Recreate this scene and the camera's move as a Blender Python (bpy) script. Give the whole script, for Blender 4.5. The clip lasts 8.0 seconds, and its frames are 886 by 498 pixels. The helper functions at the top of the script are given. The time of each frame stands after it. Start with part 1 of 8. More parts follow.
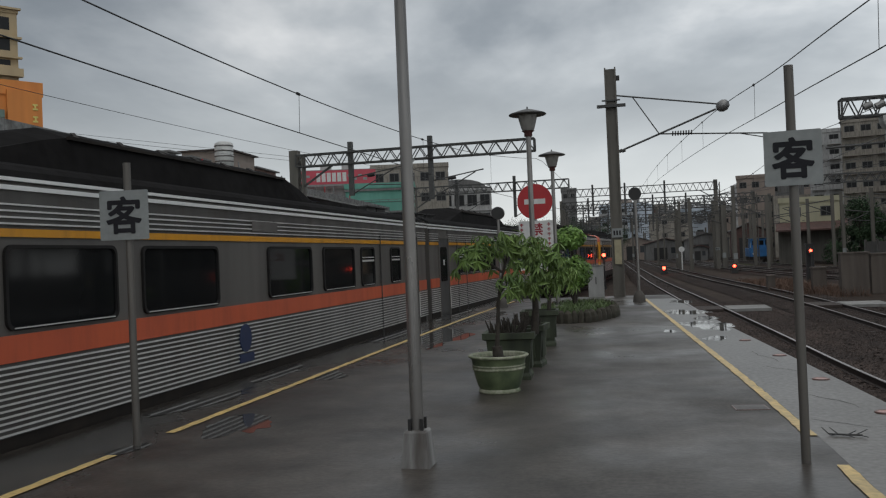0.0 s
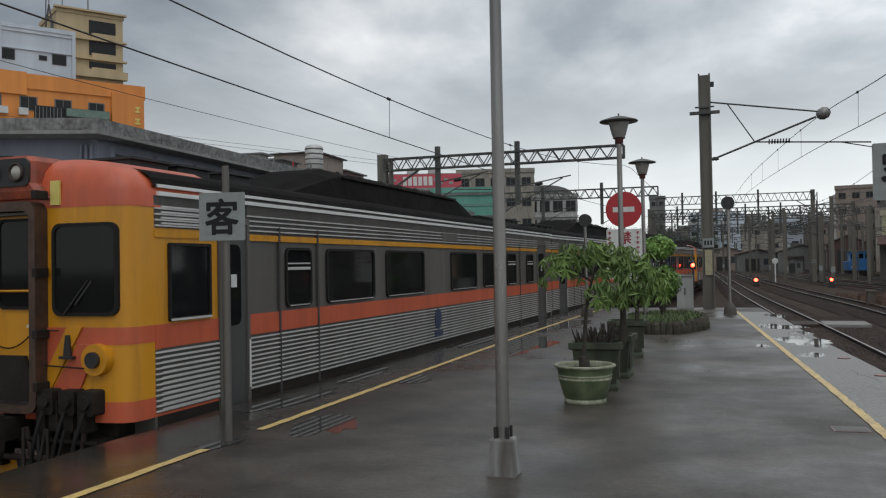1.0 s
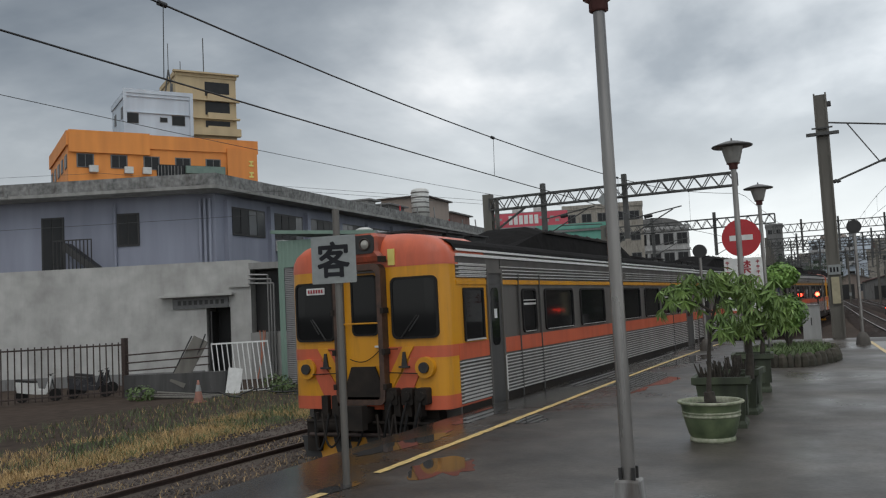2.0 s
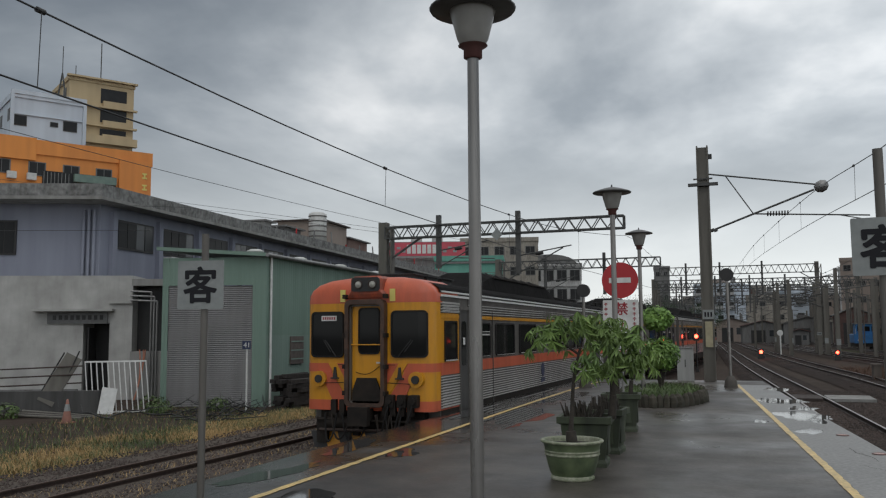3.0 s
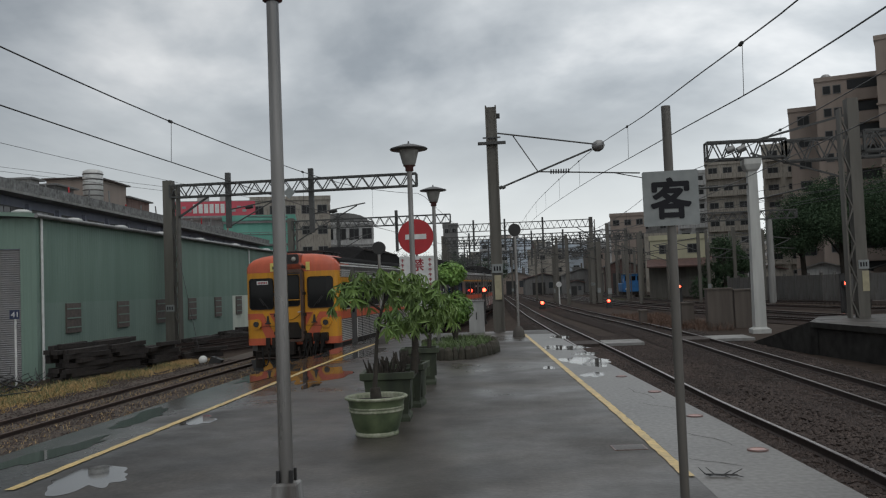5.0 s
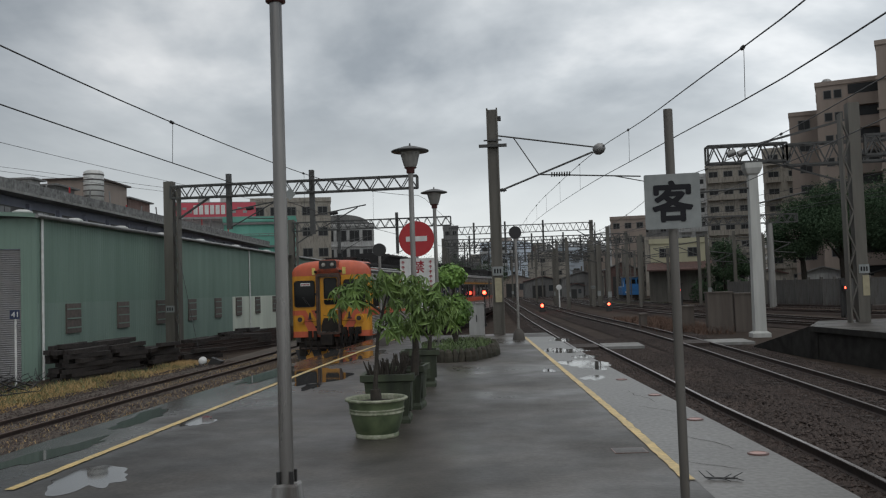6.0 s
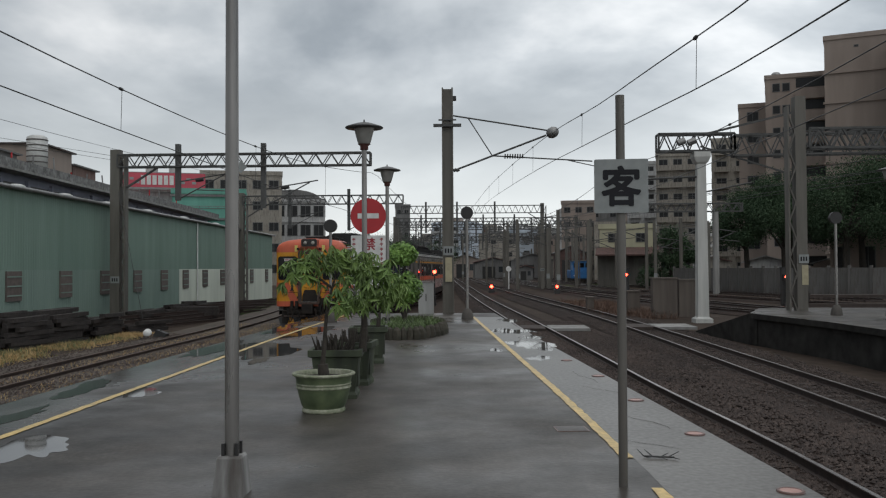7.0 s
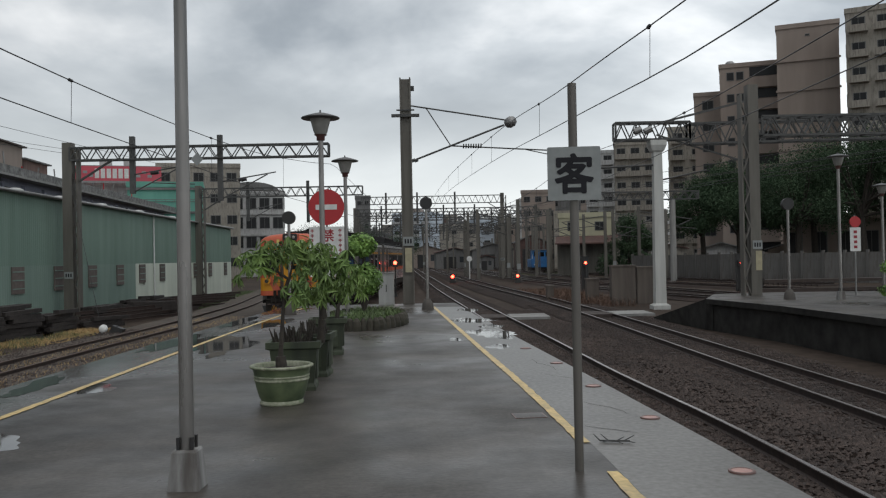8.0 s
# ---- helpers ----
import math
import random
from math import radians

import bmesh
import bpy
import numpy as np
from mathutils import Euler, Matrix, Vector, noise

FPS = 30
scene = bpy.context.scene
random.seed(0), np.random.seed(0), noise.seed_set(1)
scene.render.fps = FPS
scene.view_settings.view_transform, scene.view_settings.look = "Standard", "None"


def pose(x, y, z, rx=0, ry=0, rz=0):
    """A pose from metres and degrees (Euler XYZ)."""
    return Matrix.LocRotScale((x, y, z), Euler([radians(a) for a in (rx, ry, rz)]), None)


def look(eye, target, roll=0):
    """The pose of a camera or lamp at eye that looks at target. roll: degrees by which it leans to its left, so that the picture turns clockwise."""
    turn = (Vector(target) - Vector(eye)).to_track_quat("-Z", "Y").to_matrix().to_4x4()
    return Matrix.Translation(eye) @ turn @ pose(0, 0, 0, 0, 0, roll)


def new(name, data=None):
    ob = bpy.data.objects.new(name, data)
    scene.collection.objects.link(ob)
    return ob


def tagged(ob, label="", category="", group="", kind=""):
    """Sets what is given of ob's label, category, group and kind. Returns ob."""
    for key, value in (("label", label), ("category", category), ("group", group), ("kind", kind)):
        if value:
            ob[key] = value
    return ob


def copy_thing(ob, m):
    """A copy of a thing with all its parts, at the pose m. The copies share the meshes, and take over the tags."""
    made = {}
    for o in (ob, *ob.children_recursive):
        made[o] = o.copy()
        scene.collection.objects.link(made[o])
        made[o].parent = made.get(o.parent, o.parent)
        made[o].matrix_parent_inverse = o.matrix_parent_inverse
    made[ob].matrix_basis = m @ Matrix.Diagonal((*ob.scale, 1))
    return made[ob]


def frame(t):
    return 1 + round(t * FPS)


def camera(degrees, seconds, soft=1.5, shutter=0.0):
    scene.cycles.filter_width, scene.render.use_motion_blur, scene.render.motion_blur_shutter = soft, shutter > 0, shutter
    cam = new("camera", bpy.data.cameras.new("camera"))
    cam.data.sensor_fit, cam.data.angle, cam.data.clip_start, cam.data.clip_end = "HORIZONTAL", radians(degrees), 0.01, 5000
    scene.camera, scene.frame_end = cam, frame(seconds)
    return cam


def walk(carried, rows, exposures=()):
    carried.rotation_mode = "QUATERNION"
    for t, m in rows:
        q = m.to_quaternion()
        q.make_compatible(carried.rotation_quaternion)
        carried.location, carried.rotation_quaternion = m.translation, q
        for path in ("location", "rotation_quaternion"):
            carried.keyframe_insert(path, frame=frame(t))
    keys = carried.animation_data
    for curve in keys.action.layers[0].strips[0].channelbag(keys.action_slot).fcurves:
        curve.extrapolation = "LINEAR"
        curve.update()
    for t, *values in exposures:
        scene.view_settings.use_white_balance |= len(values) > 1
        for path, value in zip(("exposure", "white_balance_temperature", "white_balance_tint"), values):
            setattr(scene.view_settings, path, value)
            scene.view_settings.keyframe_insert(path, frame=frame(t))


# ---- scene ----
cam = camera(54.9, 8.0, soft=1.2)
PATH = [
    (0, (0.2, -0.258, 1.629), (-0.267, 1.687, 1.65), -2.4),
    (0.5, (0.193, -0.293, 1.636), (-0.325, 1.639, 1.656), -2.4),
    (1, (0.154, -0.267, 1.648), (-0.501, 1.623, 1.686), -1.0),
    (1.5, (0.096, -0.271, 1.635), (-0.742, 1.544, 1.703), -2.1),
    (1.7, (0.067, -0.223, 1.62), (-0.816, 1.569, 1.721), -3.2),
    (2.8, (0.243, -0.108, 1.657), (-0.566, 1.709, 1.865), -0.3),
    (3, (0.342, -0.105, 1.676), (-0.319, 1.772, 1.873), -0.4),
    (3.5, (0.342, -0.032, 1.689), (0.049, 1.94, 1.854), -2.6),
    (4, (0.233, 0.016, 1.691), (0.049, 2.004, 1.811), -3.5),
    (4.5, (0.191, 0.063, 1.672), (0.007, 2.053, 1.76), -2.7),
    (6, (0.175, 0.058, 1.664), (-0.017, 2.047, 1.759), -1.9),
    (6.5, (0.17, 0.037, 1.658), (0.023, 2.031, 1.721), -0.9),
    (7, (0.179, 0.008, 1.65), (0.1, 2.006, 1.694), -0.3),
    (7.5, (0.205, 0.01, 1.644), (0.184, 2.009, 1.669), -1.0),
    (8, (0.225, 0.008, 1.637), (0.237, 2.008, 1.658), -1.1),
]
EXPOSURES = [(0, -0.14), (0.6, -0.12), (1.1, 0.24), (1.5, 0.32), (2.8, 0.17), (3.5, -0.17), (4.5, -0.08), (6.0, 0.0), (8.0, 0.15)]
walk(cam, [(t, look(eye, target, roll)) for t, eye, target, roll in PATH], EXPOSURES)

# world: an overcast sky of layered cloud over a pale Nishita dome
world = bpy.data.worlds.new("overcast_sky")
scene.world = world
world.use_nodes = True
wn, wl = world.node_tree.nodes, world.node_tree.links
wn.clear()
w_out = wn.new("ShaderNodeOutputWorld")
w_bg = wn.new("ShaderNodeBackground")
w_sky = wn.new("ShaderNodeTexSky")
w_sky.sky_type = 'NISHITA'
w_sky.sun_disc = False
w_sky.sun_elevation, w_sky.sun_rotation = radians(55), radians(163)
w_co = wn.new("ShaderNodeTexCoord")
w_sep = wn.new("ShaderNodeSeparateXYZ")
wl.new(w_co.outputs["Generated"], w_sep.inputs[0])
w_up = wn.new("ShaderNodeMath")
w_up.operation = 'ADD'
wl.new(w_sep.outputs["Z"], w_up.inputs[0])
w_up.inputs[1].default_value = 0.22
w_dx, w_dy = wn.new("ShaderNodeMath"), wn.new("ShaderNodeMath")
for node, axis in ((w_dx, "X"), (w_dy, "Y")):
    node.operation = 'DIVIDE'
    wl.new(w_sep.outputs[axis], node.inputs[0])
    wl.new(w_up.outputs[0], node.inputs[1])
w_vec = wn.new("ShaderNodeCombineXYZ")
wl.new(w_dx.outputs[0], w_vec.inputs[0])
wl.new(w_dy.outputs[0], w_vec.inputs[1])
w_noise = wn.new("ShaderNodeTexNoise")
w_noise.inputs["Scale"].default_value = 0.62
w_noise.inputs["Detail"].default_value = 7.0
w_noise.inputs["Roughness"].default_value = 0.52
w_noise.inputs["Distortion"].default_value = 0.25
w_shift = wn.new("ShaderNodeMapping")
w_shift.inputs["Location"].default_value = (2.3, 5.1, 0)
wl.new(w_vec.outputs[0], w_shift.inputs[0])
wl.new(w_shift.outputs[0], w_noise.inputs["Vector"])
w_ramp = wn.new("ShaderNodeValToRGB")
for n, (at, col) in enumerate(((0.385, (0.175, 0.20, 0.225)), (0.475, (0.32, 0.35, 0.375)), (0.545, (0.52, 0.55, 0.57)), (0.62, (0.86, 0.87, 0.87)))):
    stop = w_ramp.color_ramp.elements[n] if n < 2 else w_ramp.color_ramp.elements.new(at)
    stop.position, stop.color = at, (*col, 1)
wl.new(w_noise.outputs["Fac"], w_ramp.inputs["Fac"])
# thinner, brighter cloud towards the horizon
w_hz = wn.new("ShaderNodeMapRange")
w_hz.inputs["From Min"].default_value, w_hz.inputs["From Max"].default_value = 0.07, 0.24
w_hz.inputs["To Min"].default_value, w_hz.inputs["To Max"].default_value = 0.85, 0.0
wl.new(w_sep.outputs["Z"], w_hz.inputs["Value"])
w_mixh = wn.new("ShaderNodeMixRGB")
w_mixh.inputs[2].default_value = (0.72, 0.745, 0.745, 1)
wl.new(w_hz.outputs[0], w_mixh.inputs[0])
wl.new(w_ramp.outputs["Color"], w_mixh.inputs[1])
# the hidden sun brightens the cloud towards the right
w_side = wn.new("ShaderNodeMapRange")
w_side.inputs["From Min"].default_value, w_side.inputs["From Max"].default_value = -0.75, 0.55
w_side.inputs["To Min"].default_value, w_side.inputs["To Max"].default_value = 0.75, 1.42
wl.new(w_sep.outputs["X"], w_side.inputs["Value"])
w_glow = wn.new("ShaderNodeMixRGB")
w_glow.blend_type = 'MULTIPLY'
w_glow.inputs[0].default_value = 1.0
wl.new(w_mixh.outputs[0], w_glow.inputs[1])
wl.new(w_side.outputs[0], w_glow.inputs[2])
w_dim = wn.new("ShaderNodeMixRGB")
w_dim.blend_type = 'MULTIPLY'
w_dim.inputs[0].default_value = 1.0
w_dim.inputs[2].default_value = (0.1, 0.1, 0.1, 1)
wl.new(w_sky.outputs[0], w_dim.inputs[1])
w_mix = wn.new("ShaderNodeMixRGB")
w_mix.inputs[0].default_value = 0.9
wl.new(w_dim.outputs[0], w_mix.inputs[1])
wl.new(w_glow.outputs[0], w_mix.inputs[2])
wl.new(w_mix.outputs[0], w_bg.inputs["Color"])
w_bg.inputs["Strength"].default_value = 1.06
wl.new(w_bg.outputs[0], w_out.inputs[0])

sun = new("sun", bpy.data.lights.new("sun", 'SUN'))
sun.data.energy, sun.data.angle, sun.data.color = 0.28, radians(40), (1.0, 0.97, 0.92)
sun.matrix_world = look((0, 0, 30), (-6, 20, 0))


# ---- materials ----
def paint(name, a, b=None, rough=0.6, metal=0.0, grain=6.0, stain=0.35, bump=0.15, spread=0.12, mix=0.5, spec=0.5, streak=False, random_tone=0.0, grime=0.0):
    """A surface of two tones mixed by a fine and a coarse noise, with uneven gloss and a fine relief; sizes in 1/metres."""
    b = b or tuple(c * 0.6 for c in a)
    m = bpy.data.materials.new(name)
    m.use_nodes = True
    n, k = m.node_tree.nodes, m.node_tree.links
    bsdf = n["Principled BSDF"]
    co = n.new("ShaderNodeTexCoord")
    source = co.outputs["Object"]
    if streak:
        mp = n.new("ShaderNodeMapping")
        mp.inputs["Scale"].default_value = (1, 1, 0.12)
        k.new(source, mp.inputs[0])
        source = mp.outputs[0]
    fine, coarse = n.new("ShaderNodeTexNoise"), n.new("ShaderNodeTexNoise")
    fine.inputs["Scale"].default_value, fine.inputs["Detail"].default_value = grain, 6
    coarse.inputs["Scale"].default_value, coarse.inputs["Detail"].default_value = stain, 4
    k.new(source, fine.inputs["Vector"])
    k.new(source, coarse.inputs["Vector"])
    add = n.new("ShaderNodeMath")
    add.operation = 'ADD'
    k.new(fine.outputs["Fac"], add.inputs[0])
    k.new(coarse.outputs["Fac"], add.inputs[1])
    rng = n.new("ShaderNodeMapRange")
    rng.inputs["From Min"].default_value, rng.inputs["From Max"].default_value = 1.0 - 0.35, 1.0 + 0.35
    rng.inputs["To Min"].default_value, rng.inputs["To Max"].default_value = max(0.0, mix - 0.5), min(1.0, mix + 0.5)
    k.new(add.outputs[0], rng.inputs["Value"])
    col = n.new("ShaderNodeMixRGB")
    col.inputs[1].default_value, col.inputs[2].default_value = (*a, 1), (*b, 1)
    k.new(rng.outputs[0], col.inputs[0])
    tone = col.outputs[0]
    if random_tone:
        info = n.new("ShaderNodeObjectInfo")
        geo = n.new("ShaderNodeNewGeometry")
        both = n.new("ShaderNodeMath")
        both.operation = 'ADD'
        k.new(info.outputs["Random"], both.inputs[0])
        k.new(geo.outputs["Random Per Island"], both.inputs[1])
        hsv = n.new("ShaderNodeHueSaturation")
        val = n.new("ShaderNodeMapRange")
        val.inputs["From Max"].default_value = 2.0
        val.inputs["To Min"].default_value, val.inputs["To Max"].default_value = 1 - random_tone, 1 + random_tone
        k.new(both.outputs[0], val.inputs["Value"])
        k.new(val.outputs[0], hsv.inputs["Value"])
        k.new(tone, hsv.inputs["Color"])
        tone = hsv.outputs[0]
    if grime:
        run = n.new("ShaderNodeMapping")
        run.inputs["Scale"].default_value = (3.2, 3.2, 0.55)
        k.new(co.outputs["Object"], run.inputs[0])
        soot = n.new("ShaderNodeTexNoise")
        soot.inputs["Scale"].default_value, soot.inputs["Detail"].default_value, soot.inputs["Roughness"].default_value = 1.6, 7, 0.65
        k.new(run.outputs[0], soot.inputs["Vector"])
        cut = n.new("ShaderNodeMapRange")
        cut.inputs["From Min"].default_value, cut.inputs["From Max"].default_value = 0.48, 0.72
        cut.inputs["To Max"].default_value = grime
        k.new(soot.outputs["Fac"], cut.inputs["Value"])
        dirty = n.new("ShaderNodeMixRGB")
        dirty.inputs[2].default_value = (0.055, 0.032, 0.022, 1)
        k.new(cut.outputs[0], dirty.inputs[0])
        k.new(tone, dirty.inputs[1])
        tone = dirty.outputs[0]
    k.new(tone, bsdf.inputs["Base Color"])
    rr = n.new("ShaderNodeMapRange")
    rr.inputs["To Min"].default_value, rr.inputs["To Max"].default_value = max(0.03, rough - spread), min(1.0, rough + spread)
    k.new(fine.outputs["Fac"], rr.inputs["Value"])
    k.new(rr.outputs[0], bsdf.inputs["Roughness"])
    bsdf.inputs["Metallic"].default_value = metal
    bsdf.inputs["Specular IOR Level"].default_value = spec
    if bump:
        bp = n.new("ShaderNodeBump")
        bp.inputs["Strength"].default_value, bp.inputs["Distance"].default_value = bump, 0.02
        k.new(fine.outputs["Fac"], bp.inputs["Height"])
        k.new(bp.outputs[0], bsdf.inputs["Normal"])
    return m


def glow(name, col, strength):
    m = bpy.data.materials.new(name)
    m.use_nodes = True
    b = m.node_tree.nodes["Principled BSDF"]
    b.inputs["Base Color"].default_value = (*col, 1)
    b.inputs["Emission Color"].default_value = (*col, 1)
    b.inputs["Emission Strength"].default_value = strength
    return m


def wet_platform():
    m = paint("wet_concrete", (0.098, 0.086, 0.074), (0.027, 0.0235, 0.0205), rough=0.4, grain=22.0, stain=0.3, bump=0.12, spread=0.1)
    n, k = m.node_tree.nodes, m.node_tree.links
    bsdf = n["Principled BSDF"]
    co = n.new("ShaderNodeTexCoord")
    wet = n.new("ShaderNodeTexNoise")
    wet.inputs["Scale"].default_value, wet.inputs["Detail"].default_value, wet.inputs["Roughness"].default_value = 0.32, 7, 0.62
    k.new(co.outputs["Object"], wet.inputs["Vector"])
    r = n.new("ShaderNodeMapRange")
    r.inputs["From Min"].default_value, r.inputs["From Max"].default_value = 0.35, 0.66
    r.inputs["To Min"].default_value, r.inputs["To Max"].default_value = 0.24, 0.66
    k.new(wet.outputs["Fac"], r.inputs["Value"])
    # a film of water stands along the low edge beside the train
    sep = n.new("ShaderNodeSeparateXYZ")
    k.new(co.outputs["Object"], sep.inputs[0])
    shift = n.new("ShaderNodeMath")
    shift.operation = 'MULTIPLY_ADD'
    k.new(wet.outputs["Fac"], shift.inputs[0])
    shift.inputs[1].default_value = 3.2
    k.new(sep.outputs["X"], shift.inputs[2])
    film = n.new("ShaderNodeMapRange")
    film.inputs["From Min"].default_value, film.inputs["From Max"].default_value = -3.3, -2.2
    film.inputs["To Min"].default_value, film.inputs["To Max"].default_value = 0.36, 1.0
    k.new(shift.outputs[0], film.inputs["Value"])
    both = n.new("ShaderNodeMath")
    both.operation = 'MULTIPLY'
    k.new(r.outputs[0], both.inputs[0])
    k.new(film.outputs[0], both.inputs[1])
    k.new(both.outputs[0], bsdf.inputs["Roughness"])
    # darker base towards the train: soaked concrete plus the train's dark reflection painted in
    wet_train_dark = n.new("ShaderNodeMapRange")
    wet_train_dark.inputs["From Min"].default_value, wet_train_dark.inputs["From Max"].default_value = -3.6, -1.2
    wet_train_dark.inputs["To Min"].default_value, wet_train_dark.inputs["To Max"].default_value = 0.52, 0.95
    k.new(shift.outputs[0], wet_train_dark.inputs["Value"])
    fleck = n.new("ShaderNodeTexNoise")
    fleck.inputs["Scale"].default_value, fleck.inputs["Detail"].default_value, fleck.inputs["Roughness"].default_value = 7.0, 9, 0.72
    k.new(co.outputs["Object"], fleck.inputs["Vector"])
    pale = n.new("ShaderNodeMapRange")
    pale.inputs["From Min"].default_value, pale.inputs["From Max"].default_value = 0.66, 0.78
    pale.inputs["To Max"].default_value = 0.55
    k.new(fleck.outputs["Fac"], pale.inputs["Value"])
    patch = n.new("ShaderNodeTexNoise")
    patch.inputs["Scale"].default_value, patch.inputs["Detail"].default_value, patch.inputs["Roughness"].default_value = 1.1, 8, 0.6
    k.new(co.outputs["Object"], patch.inputs["Vector"])
    dry = n.new("ShaderNodeMapRange")
    dry.inputs["From Min"].default_value, dry.inputs["From Max"].default_value = 0.38, 0.64
    dry.inputs["To Min"].default_value, dry.inputs["To Max"].default_value = 0.62, 1.3
    k.new(patch.outputs["Fac"], dry.inputs["Value"])
    dark_and_dry = n.new("ShaderNodeMath")
    dark_and_dry.operation = 'MULTIPLY'
    k.new(wet_train_dark.outputs[0], dark_and_dry.inputs[0])
    k.new(dry.outputs[0], dark_and_dry.inputs[1])
    worn = n.new("ShaderNodeMixRGB")
    worn.inputs[2].default_value = (0.26, 0.24, 0.21, 1)
    k.new(pale.outputs[0], worn.inputs[0])
    k.new(bsdf.inputs["Base Color"].links[0].from_socket, worn.inputs[1])
    dark = n.new("ShaderNodeMixRGB")
    dark.blend_type = 'MULTIPLY'
    dark.inputs[0].default_value = 1.0
    k.new(worn.outputs[0], dark.inputs[1])
    k.new(dark_and_dry.outputs[0], dark.inputs[2])
    k.new(dark.outputs[0], bsdf.inputs["Base Color"])
    bsdf.inputs["Specular IOR Level"].default_value = 0.42
    return m


WET = wet_platform()
WATER = paint("standing_water", (0.03, 0.03, 0.032), (0.05, 0.048, 0.045), rough=0.03, spread=0.0, grain=1.5, bump=0.0)
WALLC = paint("platform_wall", (0.09, 0.088, 0.085), (0.035, 0.034, 0.033), rough=0.8, grain=4, stain=0.6, bump=0.4, streak=True)
YELLOW = paint("worn_yellow_line", (0.74, 0.52, 0.18), (0.32, 0.25, 0.13), rough=0.45, grain=18, stain=2.2, bump=0.1, mix=0.42)
RUST = paint("rusty_plate", (0.16, 0.07, 0.05), (0.09, 0.05, 0.045), rough=0.35, grain=5, stain=1.0)
GROUND = paint("yard_soil", (0.07, 0.052, 0.041), (0.034, 0.026, 0.021), spec=0.1, rough=0.9, grain=2.5, stain=0.12, bump=0.6)
BALLAST = paint("ballast_bed", spec=0.1, a=(0.046, 0.031, 0.025), b=(0.014, 0.010, 0.0085), rough=0.85, grain=16, stain=0.4, bump=1.0)
STONE = paint("ballast_stones", (0.076, 0.053, 0.043), (0.022, 0.015, 0.0125), rough=0.75, grain=9, stain=0.5, bump=0.2, random_tone=0.65)
DIRT = paint("siding_dirt", (0.095, 0.072, 0.055), (0.042, 0.033, 0.026), rough=0.95, grain=7, stain=0.5, bump=0.8)
RAILTOP = paint("polished_rail", (0.42, 0.40, 0.39), (0.28, 0.25, 0.23), rough=0.3, metal=1.0, grain=20, bump=0.0)
RAILWEB = paint("rusty_rail", (0.06, 0.038, 0.03), (0.03, 0.022, 0.02), rough=0.7, grain=12)
SLEEPER = paint("sleeper_concrete", (0.06, 0.044, 0.037), (0.028, 0.021, 0.018), rough=0.85, grain=8)
GALV = paint("galvanised_steel", (0.30, 0.30, 0.295), (0.17, 0.165, 0.16), rough=0.45, metal=0.55, grain=7, stain=1.2, bump=0.05, streak=True)
GREYPOLE = paint("grey_painted_pole", (0.29, 0.28, 0.27), (0.17, 0.16, 0.15), rough=0.3, metal=0.6, grain=8, stain=1.0, streak=True)
CONC = paint("aged_concrete", (0.33, 0.325, 0.31), (0.17, 0.165, 0.155), rough=0.85, grain=3, stain=0.5, bump=0.25, streak=True)
MASTC = paint("mast_steel", (0.145, 0.135, 0.115), (0.08, 0.073, 0.062), rough=0.6, grain=5, stain=0.8, streak=True)
TRUSS = paint("truss_steel", (0.085, 0.085, 0.082), (0.045, 0.045, 0.043), rough=0.6, grain=5)
BLACK = paint("black_paint", (0.018, 0.018, 0.019), (0.03, 0.028, 0.026), rough=0.5, grain=8)
WHITE = paint("white_paint", (0.72, 0.72, 0.70), (0.5, 0.5, 0.48), rough=0.5, grain=6, stain=1.0)
SIGNW = paint("grey_white_sign", (0.29, 0.305, 0.30), (0.19, 0.205, 0.20), rough=0.4, grain=14, stain=2.5, bump=0.02, mix=0.4)
WIRE = paint("dark_wire", (0.03, 0.03, 0.032), (0.05, 0.05, 0.05), rough=0.5, bump=0)
REDL = glow("red_signal_lens", (1.0, 0.05, 0.025), 14.0)
RED = paint("red_sign", (0.46, 0.022, 0.028), (0.36, 0.02, 0.025), rough=0.4, grain=4, bump=0.0)


